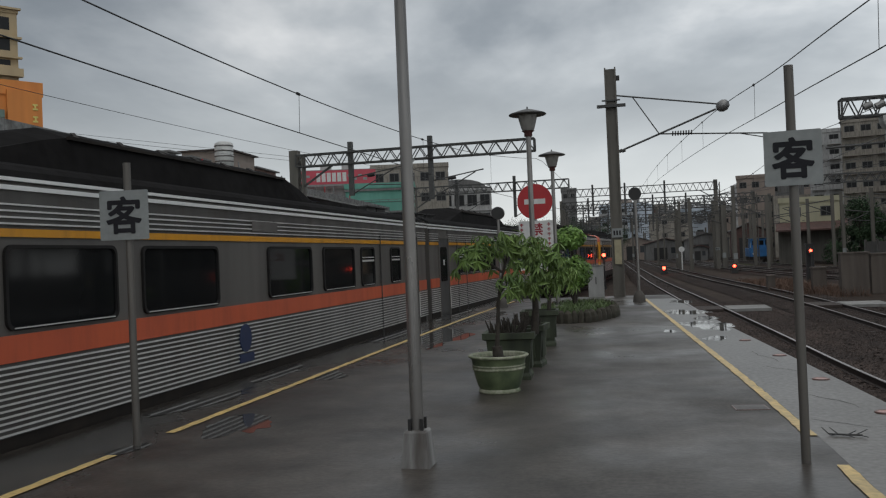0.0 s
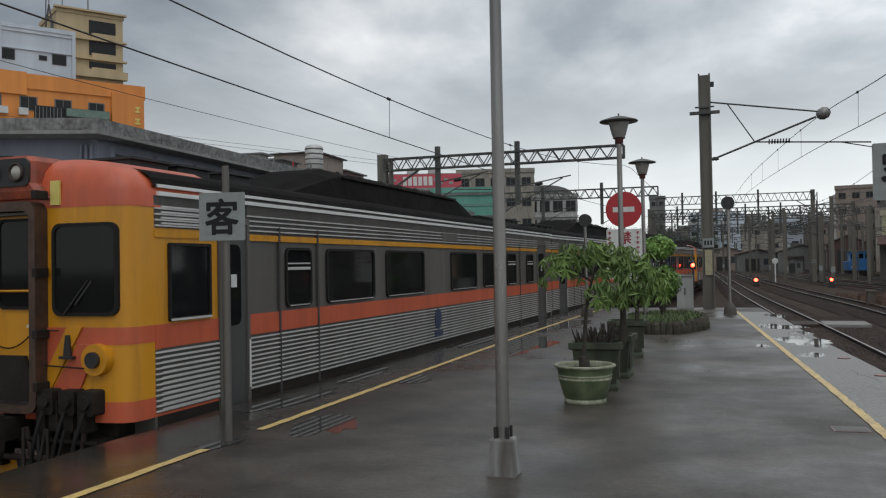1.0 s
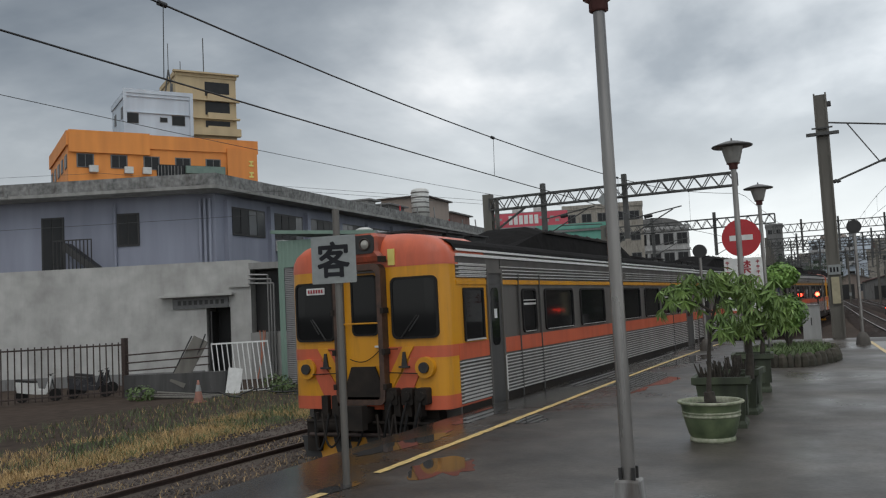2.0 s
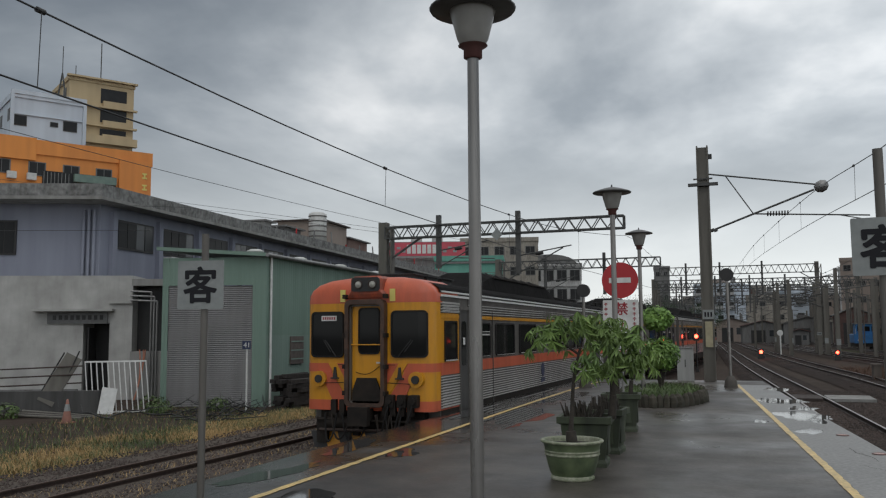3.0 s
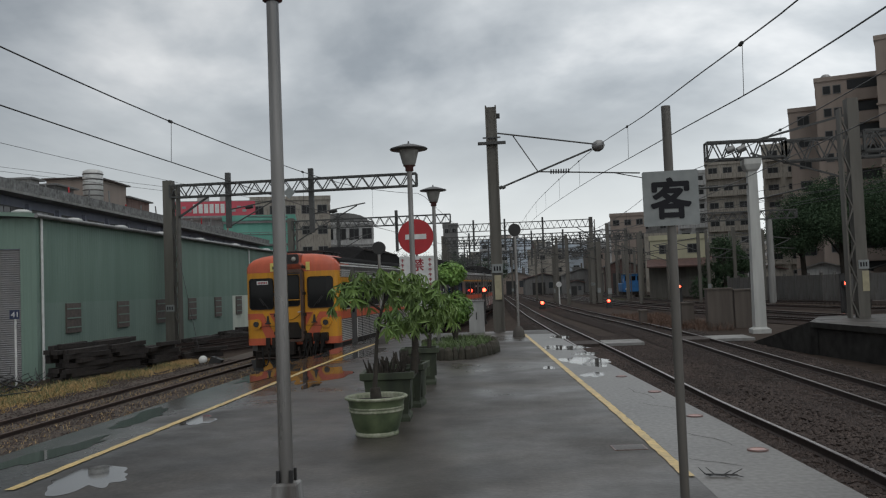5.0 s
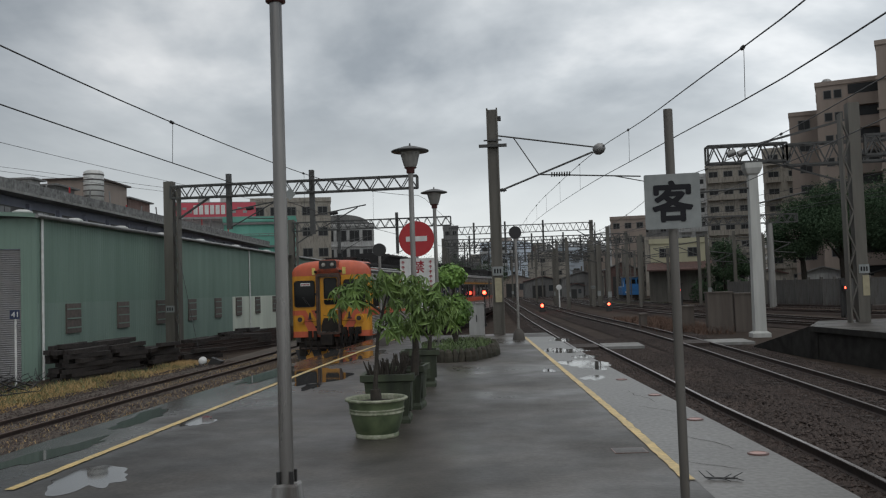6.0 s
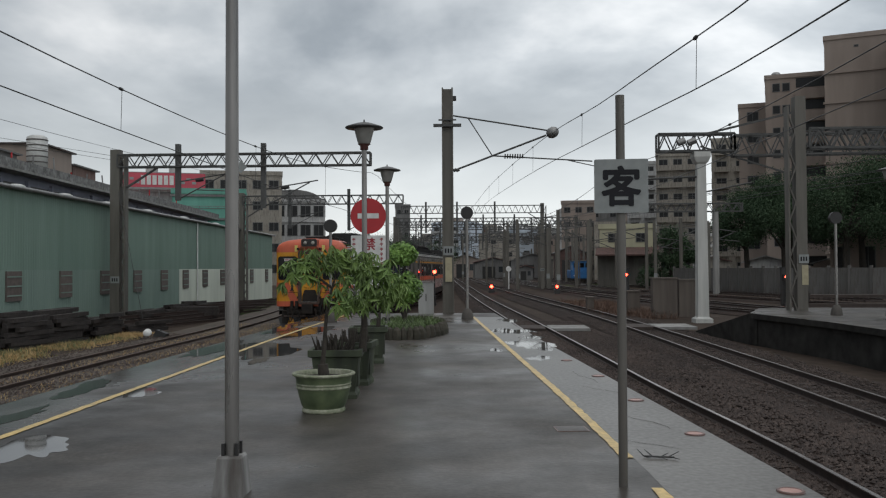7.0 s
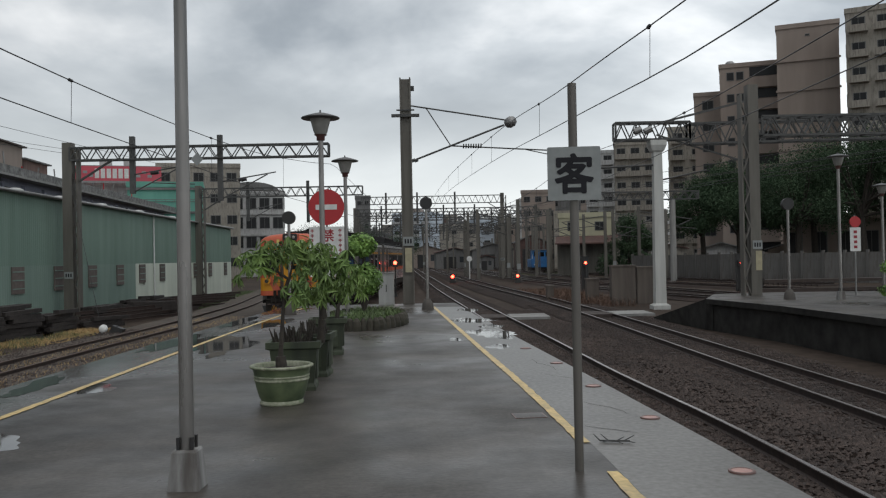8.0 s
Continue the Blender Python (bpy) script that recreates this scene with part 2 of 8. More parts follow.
# ---- mesh tools ----
class Mesh:
    """Collects faces; every call adds one solid."""

    def __init__(self):
        self.v, self.f, self.s = [], [], []

    def add(self, verts, faces, smooth=False):
        o = len(self.v)
        self.v += [tuple(p) for p in verts]
        self.f += [tuple(i + o for i in f) for f in faces]
        self.s += [smooth] * len(faces)
        return self

    def box(self, x0, y0, z0, x1, y1, z1):
        p = [(x, y, z) for x in (x0, x1) for y in (y0, y1) for z in (z0, z1)]
        return self.add(p, [(0, 1, 3, 2), (4, 6, 7, 5), (0, 4, 5, 1), (2, 3, 7, 6), (0, 2, 6, 4), (1, 5, 7, 3)])

    def slab(self, m, sx, sy, sz):
        """A box of that size whose centre lies at the pose m."""
        p = [m @ Vector((x * sx / 2, y * sy / 2, z * sz / 2)) for x in (-1, 1) for y in (-1, 1) for z in (-1, 1)]
        return self.add(p, [(0, 1, 3, 2), (4, 6, 7, 5), (0, 4, 5, 1), (2, 3, 7, 6), (0, 2, 6, 4), (1, 5, 7, 3)])

    def tube(self, a, b, r, r2=None, n=8, smooth=True):
        a, b = Vector(a), Vector(b)
        r2 = r if r2 is None else r2
        q = (b - a).to_track_quat("Z", "Y")
        rings = [[c + q @ Vector((rr * math.cos(2 * math.pi * i / n), rr * math.sin(2 * math.pi * i / n), 0)) for i in range(n)] for c, rr in ((a, r), (b, r2))]
        self.add(rings[0] + rings[1], [(i, (i + 1) % n, n + (i + 1) % n, n + i) for i in range(n)], smooth)
        return self.add(rings[0] + rings[1], [tuple(range(n))[::-1], tuple(range(n, 2 * n))])

    def bar(self, a, b, w, h=None):
        """A square bar from a to b."""
        a, b = Vector(a), Vector(b)
        h = h or w
        q = (b - a).to_track_quat("Z", "Y").to_matrix().to_4x4()
        return self.slab(Matrix.Translation((a + b) / 2) @ q, w, h, (b - a).length)

    def prism(self, poly, a, b, axis="z"):
        """A flat outline pushed from a to b along an axis."""
        n = len(poly)
        put = {"z": lambda u, v, w: (u, v, w), "y": lambda u, v, w: (u, w, v), "x": lambda u, v, w: (w, u, v)}[axis]
        p = [put(u, v, a) for u, v in poly] + [put(u, v, b) for u, v in poly]
        return self.add(p, [tuple(range(n))[::-1], tuple(range(n, 2 * n))] + [(i, (i + 1) % n, n + (i + 1) % n, n + i) for i in range(n)])

    def lathe(self, profile, n=24, centre=(0, 0, 0), smooth=True, wobble=0.0):
        c = Vector(centre)
        p = [c + Vector((r * math.cos(2 * math.pi * i / n), r * math.sin(2 * math.pi * i / n), z)) for r, z in profile for i in range(n)]
        f = [(k * n + i, k * n + (i + 1) % n, (k + 1) * n + (i + 1) % n, (k + 1) * n + i) for k in range(len(profile) - 1) for i in range(n)]
        return self.add(p, f, smooth)

    def loft(self, rings, closed=True, smooth=False):
        n = len(rings[0])
        p = [q for ring in rings for q in ring]
        last = n if closed else n - 1
        return self.add(p, [(k * n + i, k * n + (i + 1) % n, (k + 1) * n + (i + 1) % n, (k + 1) * n + i) for k in range(len(rings) - 1) for i in range(last)], smooth)

    def data(self, name, material):
        me = bpy.data.meshes.new(name)
        me.from_pydata(self.v, [], self.f)
        me.materials.append(material)
        me.polygons.foreach_set("use_smooth", self.s)
        fix = bmesh.new()
        fix.from_mesh(me)
        bmesh.ops.recalc_face_normals(fix, faces=fix.faces)
        fix.to_mesh(me)
        fix.free()
        return me


def part(name, mesh, material, parent=None, label="", at=None):
    ob = new(name, mesh.data(name, material) if isinstance(mesh, Mesh) else mesh)
    if parent:
        ob.parent = parent
    if at is not None:
        ob.matrix_basis = at
    return tagged(ob, label)


def thing(name, at, label, category, group="", kind=""):
    ob = new(name)
    ob.matrix_basis = at
    ob.empty_display_size = 0.2
    return tagged(ob, label, category, group, kind)


def setting(name, mesh, material, label, category="", kind="structure"):
    return tagged(part(name, mesh, material), label, category or name.split("_")[0], "", kind)


def curve_of(points):
    """A smooth run of x over y through the points."""
    ys, xs = np.array([p[1] for p in points], float), np.array([p[0] for p in points], float)
    slope = np.gradient(xs, ys)

    def f(y):
        y = min(max(y, ys[0]), ys[-1])
        i = min(int(np.searchsorted(ys, y, "right")) - 1, len(ys) - 2)
        h = ys[i + 1] - ys[i]
        u = (y - ys[i]) / h
        return float((2 * u**3 - 3 * u**2 + 1) * xs[i] + (u**3 - 2 * u**2 + u) * h * slope[i] + (-2 * u**3 + 3 * u**2) * xs[i + 1] + (u**3 - u**2) * h * slope[i + 1])

    return f


RAIL = -0.85
track_train = curve_of([(-7.23, -60), (-7.23, 0), (-7.22, 15), (-7.1, 22), (-6.97, 30), (-6.87, 34), (-6.58, 38.3), (-6.3, 42), (-5.95, 48), (-5.32, 56), (-4.68, 64.5), (-4.15, 76), (-3.95, 87), (-4.15, 98), (-5.5, 130), (-8.8, 200), (-13.5, 300)])
track_siding = curve_of([(-10.9, -60), (-10.75, 8), (-10.62, 18), (-10.6, 26), (-10.5, 34), (-10.75, 42), (-11.2, 50), (-12.3, 60), (-13.6, 72), (-16, 95), (-17.6, 110)])
track_east = curve_of([(5.0, -60), (4.15, 2), (3.97, 8.7), (3.85, 12), (3.42, 18), (3.14, 24), (2.55, 35.5), (0.75, 67), (-1.1, 108), (-5.2, 200), (-10, 300)])
track_middle = curve_of([(8.6, -60), (7.5, 5), (7.35, 15), (7.22, 26), (7.05, 36), (6.6, 47), (5.2, 67), (2.9, 108), (-1.3, 200), (-6, 300)])
track_outer = curve_of([(18.6, 38), (15.85, 49), (14.2, 56), (12.9, 64), (11.2, 78), (9.2, 100), (7, 140), (4, 200), (1, 300)])
track_outer_c = curve_of([(28, 50), (23.2, 64.6), (17.9, 89.6), (15.2, 140), (12, 200), (9, 300)])
track_outer_d = curve_of([(31, 64), (25.7, 83), (22.4, 115), (17.8, 163), (14, 210), (11, 300)])
track_outer_b = curve_of([(22, 40), (19.36, 48.8), (16.2, 67), (14, 81), (11.6, 104), (9.5, 140), (7, 200), (4, 300)])


def side_step(f, y):
    d = (f(y + 0.3) - f(y - 0.3)) / 0.6
    return Vector((1, -d, 0)).normalized()


def add_track(name, f, y0, y1, near, label, head=None):
    """Two rails on sleepers; sleepers near the platform are single pieces."""
    top, web, pieces = Mesh(), Mesh(), Mesh()
    step = 1.5
    ys = np.arange(y0, y1 + 0.1, step)
    for s in (-1, 1):
        for m, prof in ((top, ((-0.032, -0.012), (0.032, -0.012), (0.032, 0), (-0.032, 0))), (web, ((-0.06, -0.15), (0.06, -0.15), (0.06, -0.135), (0.012, -0.12), (0.012, -0.04), (0.032, -0.03), (0.032, -0.012), (-0.032, -0.012), (-0.032, -0.03), (-0.012, -0.04), (-0.012, -0.12), (-0.06, -0.135)))):
            rings = []
            for y in ys:
                n = side_step(f, y)
                c = Vector((f(y), y, RAIL)) + n * 0.565 * s
                rings.append([c + n * u + Vector((0, 0, v)) for u, v in prof])
            m.loft(rings)
    tr = thing(name, pose(0, 0, 0), label, "railway track", kind="structure")
    part("rail_web", web, RAILWEB, tr)
    part("rail_head", top, head or RAILTOP, tr)
    one = Mesh().slab(pose(0, 0, 0), 2.0, 0.2, 0.14).data("sleeper", SLEEPER)
    y, made = y0, 0
    while y < min(y1, 190):
        n = side_step(f, y)
        m = Matrix.Translation((f(y), y, RAIL - 0.215)) @ pose(0, 0, 0, 0, 0, math.degrees(math.atan2(n.y, n.x)) + random.uniform(-1, 1))
        if near[0] < y < near[1] and made < 120:
            part("sleeper", one, None, tr, at=m)
            made += 1
        else:
            pieces.slab(m, 2.0, 0.2, 0.14)
        y += 0.62
    part("far_sleepers", pieces, SLEEPER, tr)
    return tr


# ground, one sheet out to the horizon
bed = Mesh()
bed.add([(-1500, -900, -1.12), (1500, -900, -1.12), (1500, 2600, -1.12), (-1500, 2600, -1.12)], [(0, 1, 2, 3)])
setting("ground", bed, GROUND, "dark damp soil of the railway yard", "ground")


def ballast_strip(f, y0, y1, half, seed):
    rng = random.Random(seed)
    m, cols = Mesh(), np.linspace(-half, half, 13)
    rings = []
    for y in np.arange(y0, y1, 0.6 if y1 < 90 else 1.2):
        n = side_step(f, y)
        ring = []
        for u in cols:
            edge = 0.09 * max(0, abs(u) - half * 0.7) / (half * 0.3)
            z = RAIL - 0.15 - edge + rng.uniform(-0.014, 0.014)
            ring.append(Vector((f(y), y, z)) + n * u)
        rings.append(ring)
    m.loft(rings, closed=False)
    return m


for f, y0, y1, half in ((track_train, -40, 200, 1.55), (track_east, -40, 290, 1.62), (track_middle, -40, 290, 2.0), (track_outer, 43, 250, 1.5), (track_outer_b, 43, 250, 1.5), (track_outer_c, 51, 250, 1.5)):
    setting("ballast", ballast_strip(f, y0, y1, half, y1), BALLAST, "brown grey crushed stone ballast bed", "ballast")
siding_bed = ballast_strip(track_siding, -40, 108, 2.3, 9)
siding_bed.v = [(x, y, z + 0.055) for x, y, z in siding_bed.v]
setting("siding_bed", siding_bed, DIRT, "brown dirt and fine gravel round the siding rails", "ballast")

add_track("railway_track", track_train, -30, 250, (26, 70), "rusty running rails on sleepers beside the platform")
add_track("railway_track", track_siding, -30, 108, (8, 60), "rusty siding rails in dirty ballast", paint("dull_rusty_head", (0.13, 0.085, 0.065), (0.07, 0.048, 0.038), rough=0.5, metal=0.4, grain=15, bump=0.0))
add_track("railway_track", track_east, -30, 290, (4, 60), "polished rails on sleepers along the platform edge")
add_track("railway_track", track_middle, -30, 290, (8, 60), "worn rails on sleepers between two platforms", paint("worn_rail_head", (0.26, 0.235, 0.22), (0.15, 0.13, 0.12), rough=0.4, metal=0.8, grain=15, bump=0.0))
add_track("railway_track", track_outer, 44, 250, (44, 90), "rusty rails curving beyond the far platform")
add_track("railway_track", track_outer_c, 52, 250, (52, 90), "rusty rails fanning out beyond the far platform")
add_track("railway_track", track_outer_d, 66, 250, (66, 100), "rusty yard rails among masts")
add_track("railway_track", track_outer_b, 44, 250, (45, 90), "rusty rails curving beside the boundary wall")


def scatter_stones(name, f, y0, y1, u0, u1, count, seed, size=(0.018, 0.04), lift=0.0):
    rng, m = random.Random(seed), Mesh()
    for _ in range(count):
        y = y0 + (y1 - y0) * rng.random() ** 1.6
        u = rng.uniform(u0, u1)
        if abs(abs(u) - 0.565) < 0.07:
            continue
        n = side_step(f, y)
        c = Vector((f(y), y, RAIL - 0.14 + lift)) + n * u
        r = rng.uniform(*size)
        p = [c + Vector((rng.uniform(0.6, 1.3) * r * x, rng.uniform(0.6, 1.3) * r * yy, rng.uniform(0.5, 1.0) * r * z)) for x, yy, z in ((1, 0, 0), (0, 1, 0), (-1, 0, 0), (0, -1, 0), (0.2, 0.1, 1), (0, 0, -0.7))]
        m.add(p, [(0, 1, 4), (1, 2, 4), (2, 3, 4), (3, 0, 4), (1, 0, 5), (2, 1, 5), (3, 2, 5), (0, 3, 5)])
    tagged(part(name, m, STONE), "loose brown grey ballast stones", "ballast", "", "stuff")


scatter_stones("ballast_stones", track_east, 5, 42, -0.95, 2.6, 36000, 3)
scatter_stones("ballast_stones", track_middle, 9, 46, -1.7, 1.9, 22000, 4)
scatter_stones("ballast_stones", track_siding, 6, 34, -2.3, 2.6, 15000, 5, lift=0.05)

# the island platform: a wedge with straight edges, closing at its far end
LEFT_EDGE = curve_of([(-5.62, -60), (-5.62, 0), (-5.62, 16), (-5.52, 21), (-5.42, 26), (-5.32, 31)])
RIGHT_EDGE = curve_of([(3.9, -60), (2.95, 0), (2.7, 5.6), (2.22, 12), (1.59, 20), (0.82, 31)])
ys = [-60, -30, -10, 0, 5, 10, 16, 18, 20, 22, 24, 26, 28, 30, 31]
plat = Mesh()
ring_l, ring_r = [(LEFT_EDGE(y), y) for y in ys], [(RIGHT_EDGE(y), y) for y in ys]
outline = ring_r + ring_l[::-1]
top_v = [(x, y, 0) for x, y in ring_l] + [(x, y, 0) for x, y in ring_r]
n_ = len(ys)
plat.add(top_v, [(i, i + n_, i + n_ + 1, i + 1) for i in range(n_ - 1)])
setting("platform", plat, WET, "wet dark grey concrete platform surface with puddles", "platform")
lip = Mesh()
inner = [(x - 0.12 if x > 0 else x + 0.12, y) for x, y in outline]
for (xa, ya), (xb, yb) in zip(outline, outline[1:]):
    lip.add([(xa, ya, -0.001), (xb, yb, -0.001), (xb, yb, -0.16), (xa, ya, -0.16)], [(0, 1, 2, 3)])
for (xa, ya), (xb, yb) in zip(inner, inner[1:]):
    lip.add([(xa, ya, -0.16), (xb, yb, -0.16), (xb, yb, -1.12), (xa, ya, -1.12)], [(0, 1, 2, 3)])
for ((xa, ya), (xb, yb)), ((xc, yc), (xd, yd)) in zip(zip(outline, outline[1:]), zip(inner, inner[1:])):
    lip.add([(xa, ya, -0.16), (xb, yb, -0.16), (xd, yd, -0.16), (xc, yc, -0.16)], [(0, 1, 2, 3)])
setting("platform_wall", lip, WALLC, "dark stained concrete platform edge wall", "platform")


def floor_line(f, y0, y1, w, rng):
    m, ys = Mesh(), np.arange(y0, y1 + 0.01, 0.12)
    ring = []
    for y in ys:
        ring.append(((f(y) - w / 2 + rng.uniform(-0.008, 0.008), y, 0.008), (f(y) + w / 2 + rng.uniform(-0.008, 0.008), y, 0.008)))
    m.add([p for r in ring for p in r], [(2 * i, 2 * i + 1, 2 * i + 3, 2 * i + 2) for i in range(len(ys) - 1)])
    return m


YEL_R = curve_of([(2.6, -60), (1.58, 4), (1.53, 5.8), (1.47, 7.3), (1.3, 10.35), (0.98, 15), (0.4, 23.5), (0.02, 29)])
# edge concrete, with its wet reflection put into a paler base colour
EDGEC = paint("wet_edge_painted_sheen", (0.165, 0.155, 0.142), (0.08, 0.075, 0.068), rough=0.36, grain=18, stain=0.5, bump=0.03, spread=0.1)
strip, ys_e = Mesh(), [-60, -20, 0, 3, 5, 7, 9, 11, 13, 15, 17, 19, 21, 23, 25, 27, 28.5]
strip.add([p for y in ys_e for p in ((YEL_R(y) + 0.06, y, 0.0015), (RIGHT_EDGE(y) - 0.01, y, 0.0015))], [(2 * i, 2 * i + 1, 2 * i + 3, 2 * i + 2) for i in range(len(ys_e) - 1)])
setting("platform_edge_strip", strip, EDGEC, "wet concrete strip along the platform edge, its sheen painted paler", "platform")
CRACK = paint("dark_crack", (0.02, 0.018, 0.016), (0.035, 0.03, 0.027), rough=0.8, grain=20)
rng_c = random.Random(4)
for x, y, dx, dy, n in ((1.68, 13.6, 0.035, -0.16, 9), (1.62, 11.9, 0.06, -0.11, 7), (1.75, 9.6, 0.04, -0.12, 8), (1.6, 8.2, 0.07, -0.05, 8), (0.2, 9.2, -0.09, -0.04, 7), (-0.7, 12.0, -0.1, -0.06, 8)):
    m = Mesh()
    ring = []
    for i in range(n):
        w = 0.004 * math.sin(math.pi * (i + 0.5) / n) + 0.001
        ring.append([(x - w, y, 0.0035), (x + w, y + w, 0.0035)])
        x, y = x + dx + rng_c.uniform(-0.05, 0.05), y + dy + rng_c.uniform(-0.04, 0.04)
    m.loft(ring, closed=False)
    setting("floor_crack", m, CRACK, "thin dark crack in the platform concrete", "crack")
YEL_L = curve_of([(-4.5, -60), (-4.5, 8), (-4.55, 14), (-4.58, 20), (-4.52, 26), (-4.38, 31)])
rng_l = random.Random(8)
for f, y0, y1 in ((YEL_R, -30, 4.4), (YEL_R, 4.4, 6.45), (YEL_R, 7.45, 28.6), (YEL_L, -30, 3.4), (YEL_L, 3.4, 6.4), (YEL_L, 7.35, 29.5)):
    setting("yellow_line", floor_line(f, y0, y1, 0.1, rng_l), YELLOW, "worn yellow warning line painted on the platform", "floor marking")


def puddle(cx, cy, rx, ry, seed, turn=0.0):
    """A film of standing water with a ragged shore."""
    rng, m, n, lift = random.Random(seed), Mesh(), 96, 0.0025 + 0.0001 * (seed - 40)
    ph = [rng.uniform(0, 6.28) for _ in range(11)]
    ring = []
    for i in range(n):
        a = 2 * math.pi * i / n
        r = 1 + sum(0.2 / (k * 0.3 + 0.8) * math.sin((k + 2) * a + ph[k]) for k in range(11)) * 0.55
        x, y = rx * r * math.cos(a), ry * r * math.sin(a)
        c, s = math.cos(turn), math.sin(turn)
        ring.append((cx + c * x - s * y, cy + s * x + c * y, lift))
    m.add([(cx, cy, lift)] + ring, [(0, 1 + i, 1 + (i + 1) % n) for i in range(n)])
    tagged(part("puddle", m, WATER), "shallow rain puddle on the wet platform", "puddle", "puddles on the platform", "structure")


for n, (x, y, rx, ry, a) in enumerate(((1.15, 26.6, 0.32, 0.8, 0), (1.05, 22.2, 0.5, 0.9, 0.1), (1.35, 18.3, 0.5, 1.0, 0.1), (1.3, 15.6, 0.2, 0.4, 0), (0.55, 17.1, 0.12, 0.35, 0), (1.45, 20.2, 0.25, 0.6, 0),
                                       (-3.98, 7.8, 0.36, 0.52, 0.35), (-4.32, 11.3, 0.2, 0.5, 0.15), (-5.28, 11.7, 0.2, 0.95, 0.06), (-5.12, 9.1, 0.2, 0.95, -0.12), (-4.2, 17.2, 0.7, 1.7, 0.05), (-5.25, 17.6, 0.26, 2.0, 0),
                                       (-4.3, 22.3, 0.5, 1.9, 0), (-5.2, 23.5, 0.25, 1.8, 0), (-3.75, 15.2, 0.16, 0.5, 0.1), (-4.5, 6.6, 0.1, 0.35, 0))):
    puddle(x, y, rx, ry, 40 + n, a)


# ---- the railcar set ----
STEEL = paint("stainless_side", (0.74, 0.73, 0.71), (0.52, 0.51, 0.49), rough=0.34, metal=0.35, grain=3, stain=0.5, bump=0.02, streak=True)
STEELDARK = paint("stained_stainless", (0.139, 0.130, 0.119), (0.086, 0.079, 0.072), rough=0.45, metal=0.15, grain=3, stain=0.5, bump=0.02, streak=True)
GROOVE = paint("dark_groove", (0.04, 0.038, 0.037), (0.062, 0.06, 0.057), rough=0.6, grain=4)
CABY = paint("yellow_cab_paint", (0.66, 0.295, 0.012), (0.56, 0.245, 0.014), rough=0.35, grain=3, stain=0.8, bump=0.02, streak=True, grime=0.28)
CABO = paint("orange_red_paint", (0.58, 0.115, 0.048), (0.47, 0.095, 0.046), rough=0.38, grain=3, stain=0.8, bump=0.02, streak=True, grime=0.22)
SOOTY = paint("sooty_orange_paint", (0.42, 0.085, 0.04), (0.16, 0.05, 0.032), rough=0.5, grain=4, stain=2.0, bump=0.05, grime=0.85)
ROOF = paint("sooty_roof", (0.017, 0.016, 0.016), (0.008, 0.0075, 0.0072), rough=0.9, spread=0.05, spec=0.06, grain=5, stain=0.7, bump=0.25)
CARGLASS = paint("dark_car_glass", (0.008, 0.009, 0.01), (0.014, 0.014, 0.014), rough=0.06, spread=0.03, grain=1, bump=0, spec=0.2)
RUBBER = paint("black_rubber", (0.012, 0.012, 0.012), (0.022, 0.02, 0.019), rough=0.7, grain=10, spec=0.2)
GREASE = paint("greasy_underframe", (0.014, 0.012, 0.011), (0.034, 0.027, 0.022), rough=0.7, grain=6, stain=1.5, spec=0.2)
DOORFR = paint("sooty_brown_frame", (0.115, 0.062, 0.042), (0.035, 0.025, 0.021), rough=0.5, metal=0.2, grain=9, stain=3, bump=0.3, grime=0.6)
LAMPGL = paint("headlamp_glass", (0.5, 0.48, 0.43), (0.28, 0.27, 0.24), rough=0.06, grain=8, bump=0)
EMBLEM = paint("blue_emblem", (0.018, 0.03, 0.085), (0.028, 0.04, 0.085), rough=0.4, bump=0)
STICKER = paint("pale_yellow_sticker", (0.70, 0.60, 0.16), (0.6, 0.5, 0.14), rough=0.4, bump=0)
LETRED = paint("plate_letters", (0.30, 0.02, 0.03), (0.25, 0.02, 0.03), rough=0.5, bump=0)
DOORST = paint("dull_door_steel", (0.09, 0.088, 0.086), (0.055, 0.054, 0.053), rough=0.45, metal=0.2, grain=3, stain=1, streak=True)
# grimy side steel, darkened to paint the shade between the ribs
RIB_SHADE = paint("grimy_rib_shade_steel", (0.10, 0.095, 0.088), (0.06, 0.056, 0.052), rough=0.42, metal=0.3, grain=3, stain=0.6, bump=0.02, streak=True, grime=0.4)
HW, U = 1.48, 0.85  # half width of a car; rail level to platform level


def text_mesh(words, size, depth=0.002):
    cu = bpy.data.curves.new("lettering", 'FONT')
    cu.body, cu.size, cu.extrude, cu.align_x, cu.align_y = words, size, depth, 'CENTER', 'CENTER'
    tmp = bpy.data.objects.new("lettering", cu)
    me = bpy.data.meshes.new_from_object(tmp)
    bpy.data.objects.remove(tmp)
    return me


def text_part(name, words, size, material, parent, m, label="", depth=0.002):
    me = text_mesh(words, size, depth)
    me.materials.clear()
    me.materials.append(material)
    return part(name, me, None, parent, label, m)


def section(y, half, side_top, crown, inset=0.0):
    """Outline of a car body across its length at y: sides, shoulder and arched roof."""
    pts = [(-half, 0.72), (-half, side_top)]
    for i in range(1, 14):
        a = math.pi * i / 14
        pts.append((-(half - 0.02) * math.cos(a) if i not in (0, 14) else half, side_top + (crown - side_top) * math.sin(a) ** 0.75))
    pts += [(half, side_top), (half, 0.72)]
    return [Vector((x, y, z)) for x, z in pts]


def side_panel(m, s, y0, y1, z0, z1, proud, thick=0.02):
    """A flat piece on the car's side s, standing proud of it."""
    a, b = s * (HW + proud - thick), s * (HW + proud)
    m.box(min(a, b), y0, z0, max(a, b), y1, z1)


